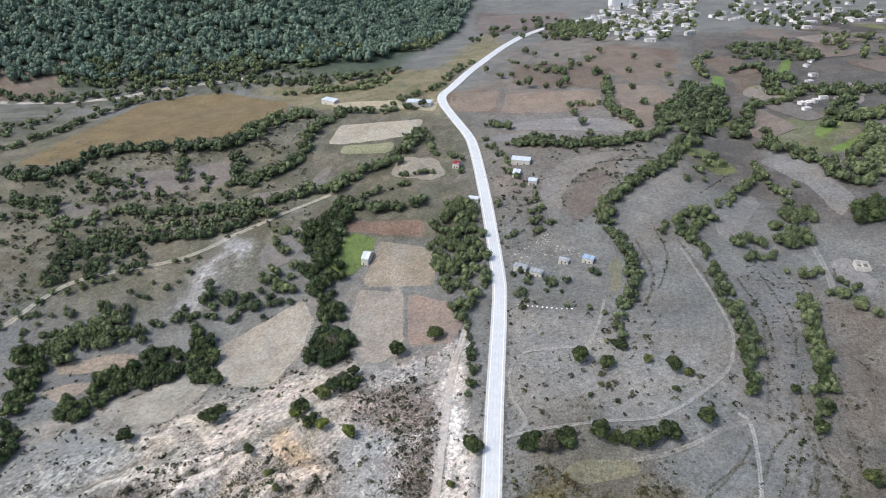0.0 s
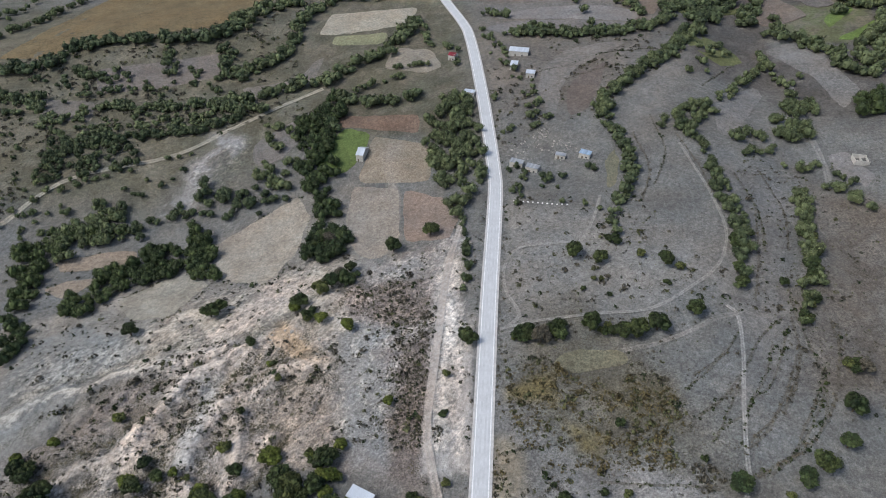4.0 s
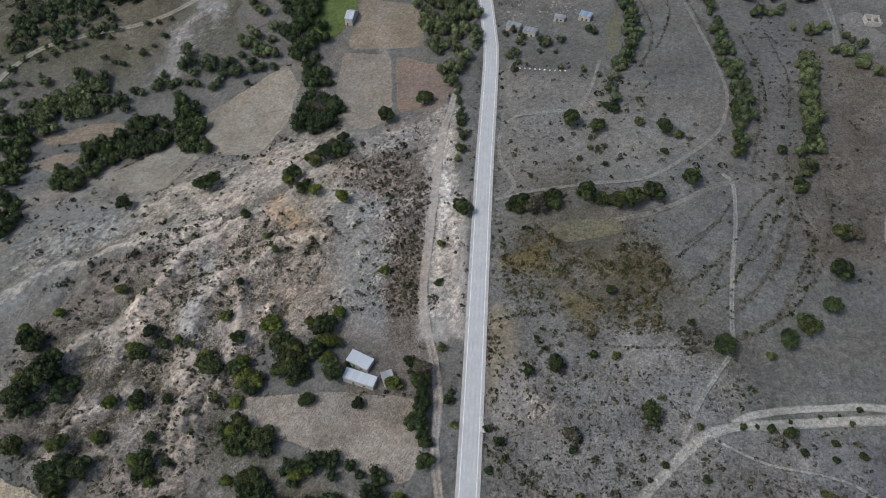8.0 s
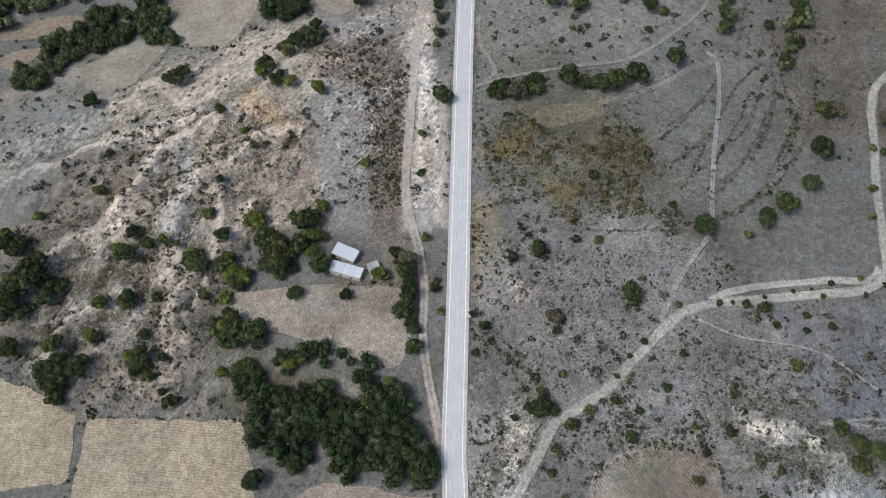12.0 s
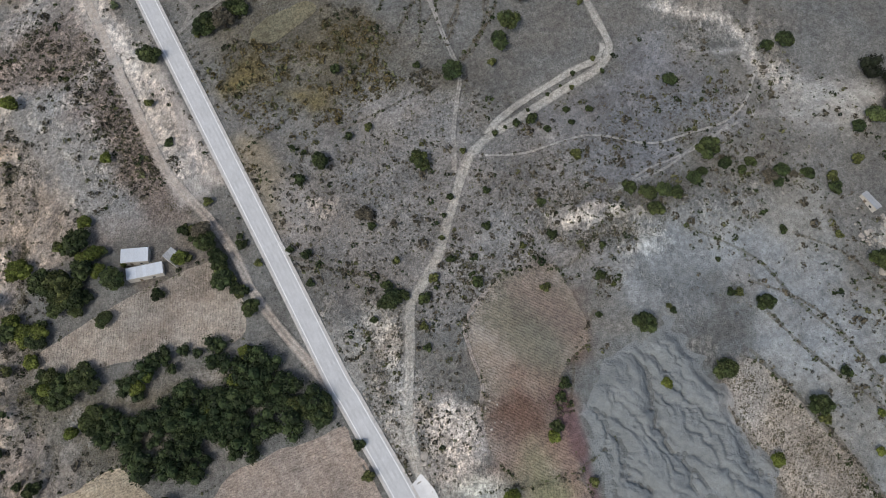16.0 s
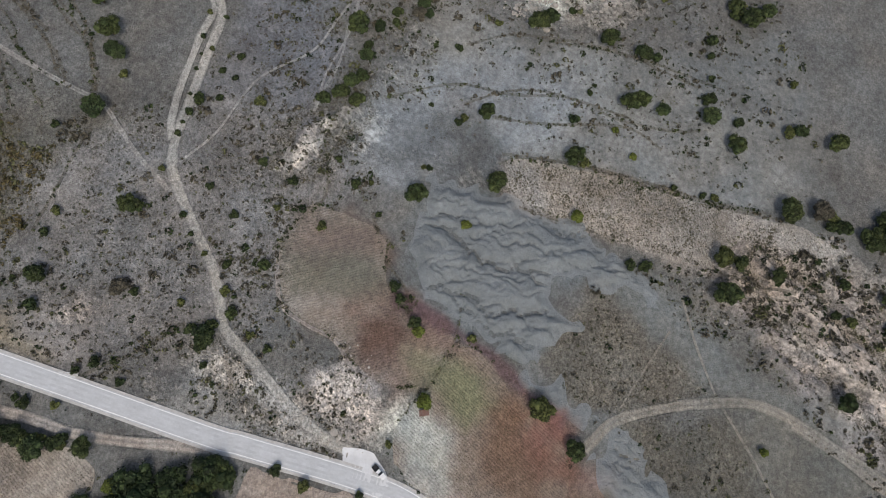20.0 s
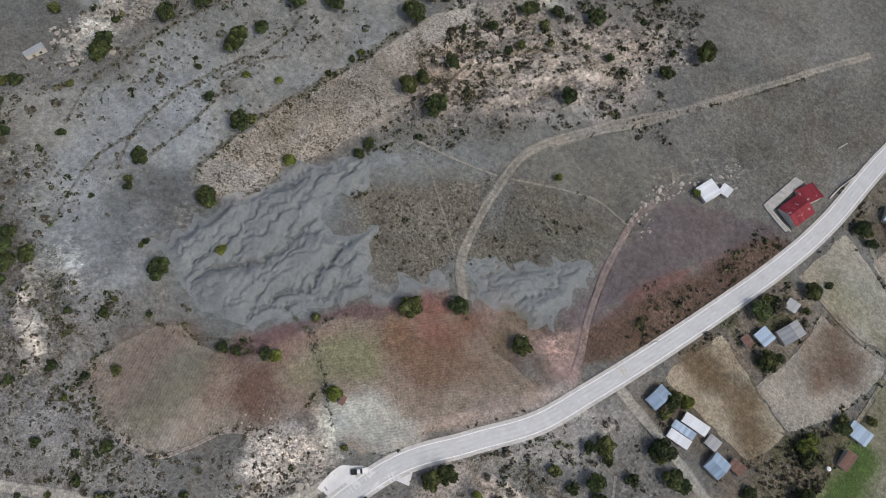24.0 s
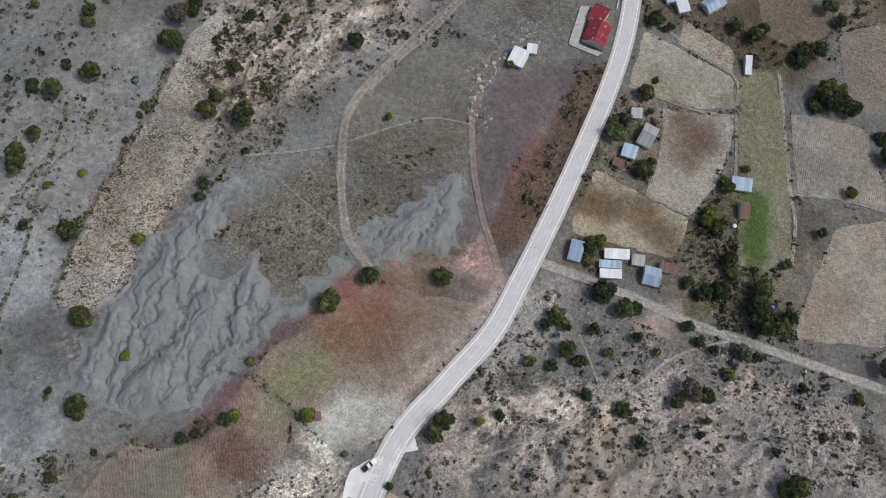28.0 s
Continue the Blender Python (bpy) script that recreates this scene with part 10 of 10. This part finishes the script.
# weeds along the edges of the fields
rng = np.random.default_rng(91)
rims = []
for name, poly, *_ in FIELDS:
    if abs(poly[0][1]) < 330 and "pond" not in name:
        q = smoothed([*poly, poly[0]], 0.9)
        q = q + rng.normal(size=q.shape) * 0.55
        rims.append(q[lattice(q[:, 0] / 6, q[:, 1] / 6, 92) > rng.uniform(0.42, 0.8, len(q))])
q = np.vstack(rims)
q = q[along(ROAD, q[:, 0], q[:, 1]) > 4.8]
part_of = rng.integers(0, 3, len(q))
many("field_edge_weeds", q[part_of > 0], rng.uniform(0.2, 0.7, (part_of > 0).sum()), TUFTS, WEED, "dry weeds growing along the field edges", "weeds", seed=93)
many("field_edge_bushes", q[part_of == 0], rng.uniform(0.3, 1.0, (part_of == 0).sum()), TUFTS, LEAF, "small green bushes growing along the field edges", "bushes", seed=94)

# small round bushes and young trees
spots = np.array(BUSHES)
crowns = [crown(s, 5, 0.55, 34, 0.17) for s in range(40, 45)]
young = [(v - (0, 0, 0.25), f) for v, f in crowns]
olive = np.arange(len(spots)) % 3 == 1
many("young_trees", spots[~olive, :2], spots[~olive, 2] * 1.02, young, LEAF, "small round green bushes scattered over dry ground", "bushes", (0.85, 1.2), seed=41)
many("olive_bushes", spots[olive, :2], spots[olive, 2] * 1.02, young, OLIVE, "small olive-green bushes scattered over dry ground", "bushes", (0.85, 1.2), seed=42)
# ---- woods, hedges and the far village ----
def clump(seed, n, size):
    rng = np.random.default_rng(seed)
    vs, fs, k = [], [], 0
    for i in range(3):
        a = 2.1 * i + rng.uniform(0, 1)
        c = (0.42 * math.cos(a), 0.42 * math.sin(a), 0.75 + 0.25 * rng.uniform(-1, 1))
        bm = bmesh.new()
        bmesh.ops.create_icosphere(bm, subdivisions=1, radius=0.52)
        v = np.array([tuple(q.co) for q in bm.verts]) * rng.uniform(0.75, 1.1, (len(bm.verts), 1)) + c
        f = np.array([[q.index for q in g.verts] for g in bm.faces])
        bm.free()
        vs.append(v)
        fs += (f + k).tolist()
        k += len(v)
        v, f = leaves(rng, c, (0.58, 0.58, 0.55), n, size)
        vs.append(v)
        fs += (f + k).tolist()
        k += len(v)
    return np.vstack(vs), fs


NEAR_CLUMPS = [clump(s, 60, 0.11) for s in range(5)]
FAR_CLUMPS = [clump(s + 20, 10, 0.2) for s in range(6)]


def spaced_in(poly, gap, seed):
    p = np.array(poly, float)
    area = 0.5 * abs(np.sum(p[:, 0] * np.roll(p[:, 1], -1) - np.roll(p[:, 0], -1) * p[:, 1]))
    return strewn(poly, max(3, int(area / gap ** 2)), seed)


for i, (poly, gap, r) in enumerate(WOODS):
    p = spaced_in(poly, gap, 50 + i)
    p = p[along(ROAD, p[:, 0], p[:, 1]) > 5.5]
    s = np.random.default_rng(i).uniform(0.65, 1.25, len(p)) * r
    near = abs(poly[0][1]) < 420
    # the closest-set wood gets the leaves with shade in their colour
    many("grove", p, s, NEAR_CLUMPS if near else FAR_CLUMPS, SHADED_LEAF if gap <= 3.0 else PINE if gap < 4.7 and near else HAZY_LEAF if poly[0][1] > 230 else LEAF, "dense grove of dark green trees" if gap < 8 else "loosely scattered green trees and bushes", "trees", (0.9, 1.4), seed=i)
for i, (line, spread, gap, r) in enumerate(HEDGES):
    rng = np.random.default_rng(100 + i)
    q = smoothed(line, gap)
    q = np.vstack([q + rng.normal(size=q.shape) * spread * 0.45 for _ in range(2 if spread > 4 else 1)])
    q = q[along(ROAD, q[:, 0], q[:, 1]) > 5.5]
    many("hedgerow", q, rng.uniform(0.55, 1.2, len(q)) * r, NEAR_CLUMPS if abs(line[0][1]) < 420 else FAR_CLUMPS, HAZY_LEAF if line[0][1] > 230 else LEAF, "uneven hedgerow of green trees along a field edge", "hedgerow", (0.8, 1.3), seed=i)

# single trees on the far fields
lone = np.array(LONE_TREES)
many("field_trees", lone, np.random.default_rng(8).uniform(3.0, 5.2, len(lone)), FAR_CLUMPS, HAZY_LEAF, "single round trees standing on far ploughed fields", "trees", (1.0, 1.4), seed=88)

# the wooded mountain
FOREST = [(-900, 735), (-300, 735), (-70, 760), (20, 1000), (60, 1300), (-100, 1700), (-900, 1700)]
p = spaced_in(FOREST, 8.5, 77)
# crowns wear the leaf colour with haze painted in
many("mountain_forest", p, np.random.default_rng(7).uniform(0.7, 1.3, len(p)) * 6.3, FAR_CLUMPS, HAZY_FOREST_LEAF, "dense dark green forest covering a mountainside", "forest", (0.9, 1.5), seed=7)

# village houses, far off
rng = np.random.default_rng(12)
wall_mesh, roof_mesh, pane_mesh = (bpy.data.meshes.new(n) for n in ("wall", "roof", "window"))
for me, (v, f), mat in ((wall_mesh, box(1, 1, 1), VILLAGE_WALL), (roof_mesh, box(1.06, 1.06, 0.06, 0, 0, 1.0), VILLAGE_ROOF), (pane_mesh, box(0.16, 0.02, 0.28, 0.2, -0.51, 0.4), DARK)):
    me.from_pydata(v, [], f)
    me.materials.append(mat)
for poly, n in ((VILLAGE, 150), (VILLAGE_EAST, 80), (HAMLET, 12)):
    for x, y in strewn(poly, n, n):
        t = tagged(new("village_house"), "small pale plastered village house with a flat roof", "house", "village houses")
        t.matrix_basis = pose(x, y, float(level(x, y)) - 0.3, 0, 0, rng.uniform(0, 40)) @ Matrix.Diagonal(((rng.uniform(5, 12), rng.uniform(4, 7))[n < 20], (rng.uniform(4.5, 8), rng.uniform(3.5, 5.5))[n < 20], rng.uniform(2.6, 4.5) * (0.75 if n < 20 else 1.0), 1))
        for name, me in (("wall", wall_mesh), ("roof", roof_mesh), ("window", pane_mesh)):
            new(name, me).parent = t
# the white church
cx, cy = VILLAGE[2][0] - 10, VILLAGE[2][1] - 30
church = tagged(new("church"), "large white village church with two towers", "church")
church.matrix_basis = pose(cx, cy, float(level(cx, cy)) - 0.5, 0, 0, 10)
part("nave", *box(34, 14, 14), CAR_WHITE, church)
for sx in (-15, 15):
    part("tower", *box(5, 5, 21, sx, -6), CAR_WHITE, church)
part("door", *box(3, 0.3, 6, 0, -7.1), DARK, church)
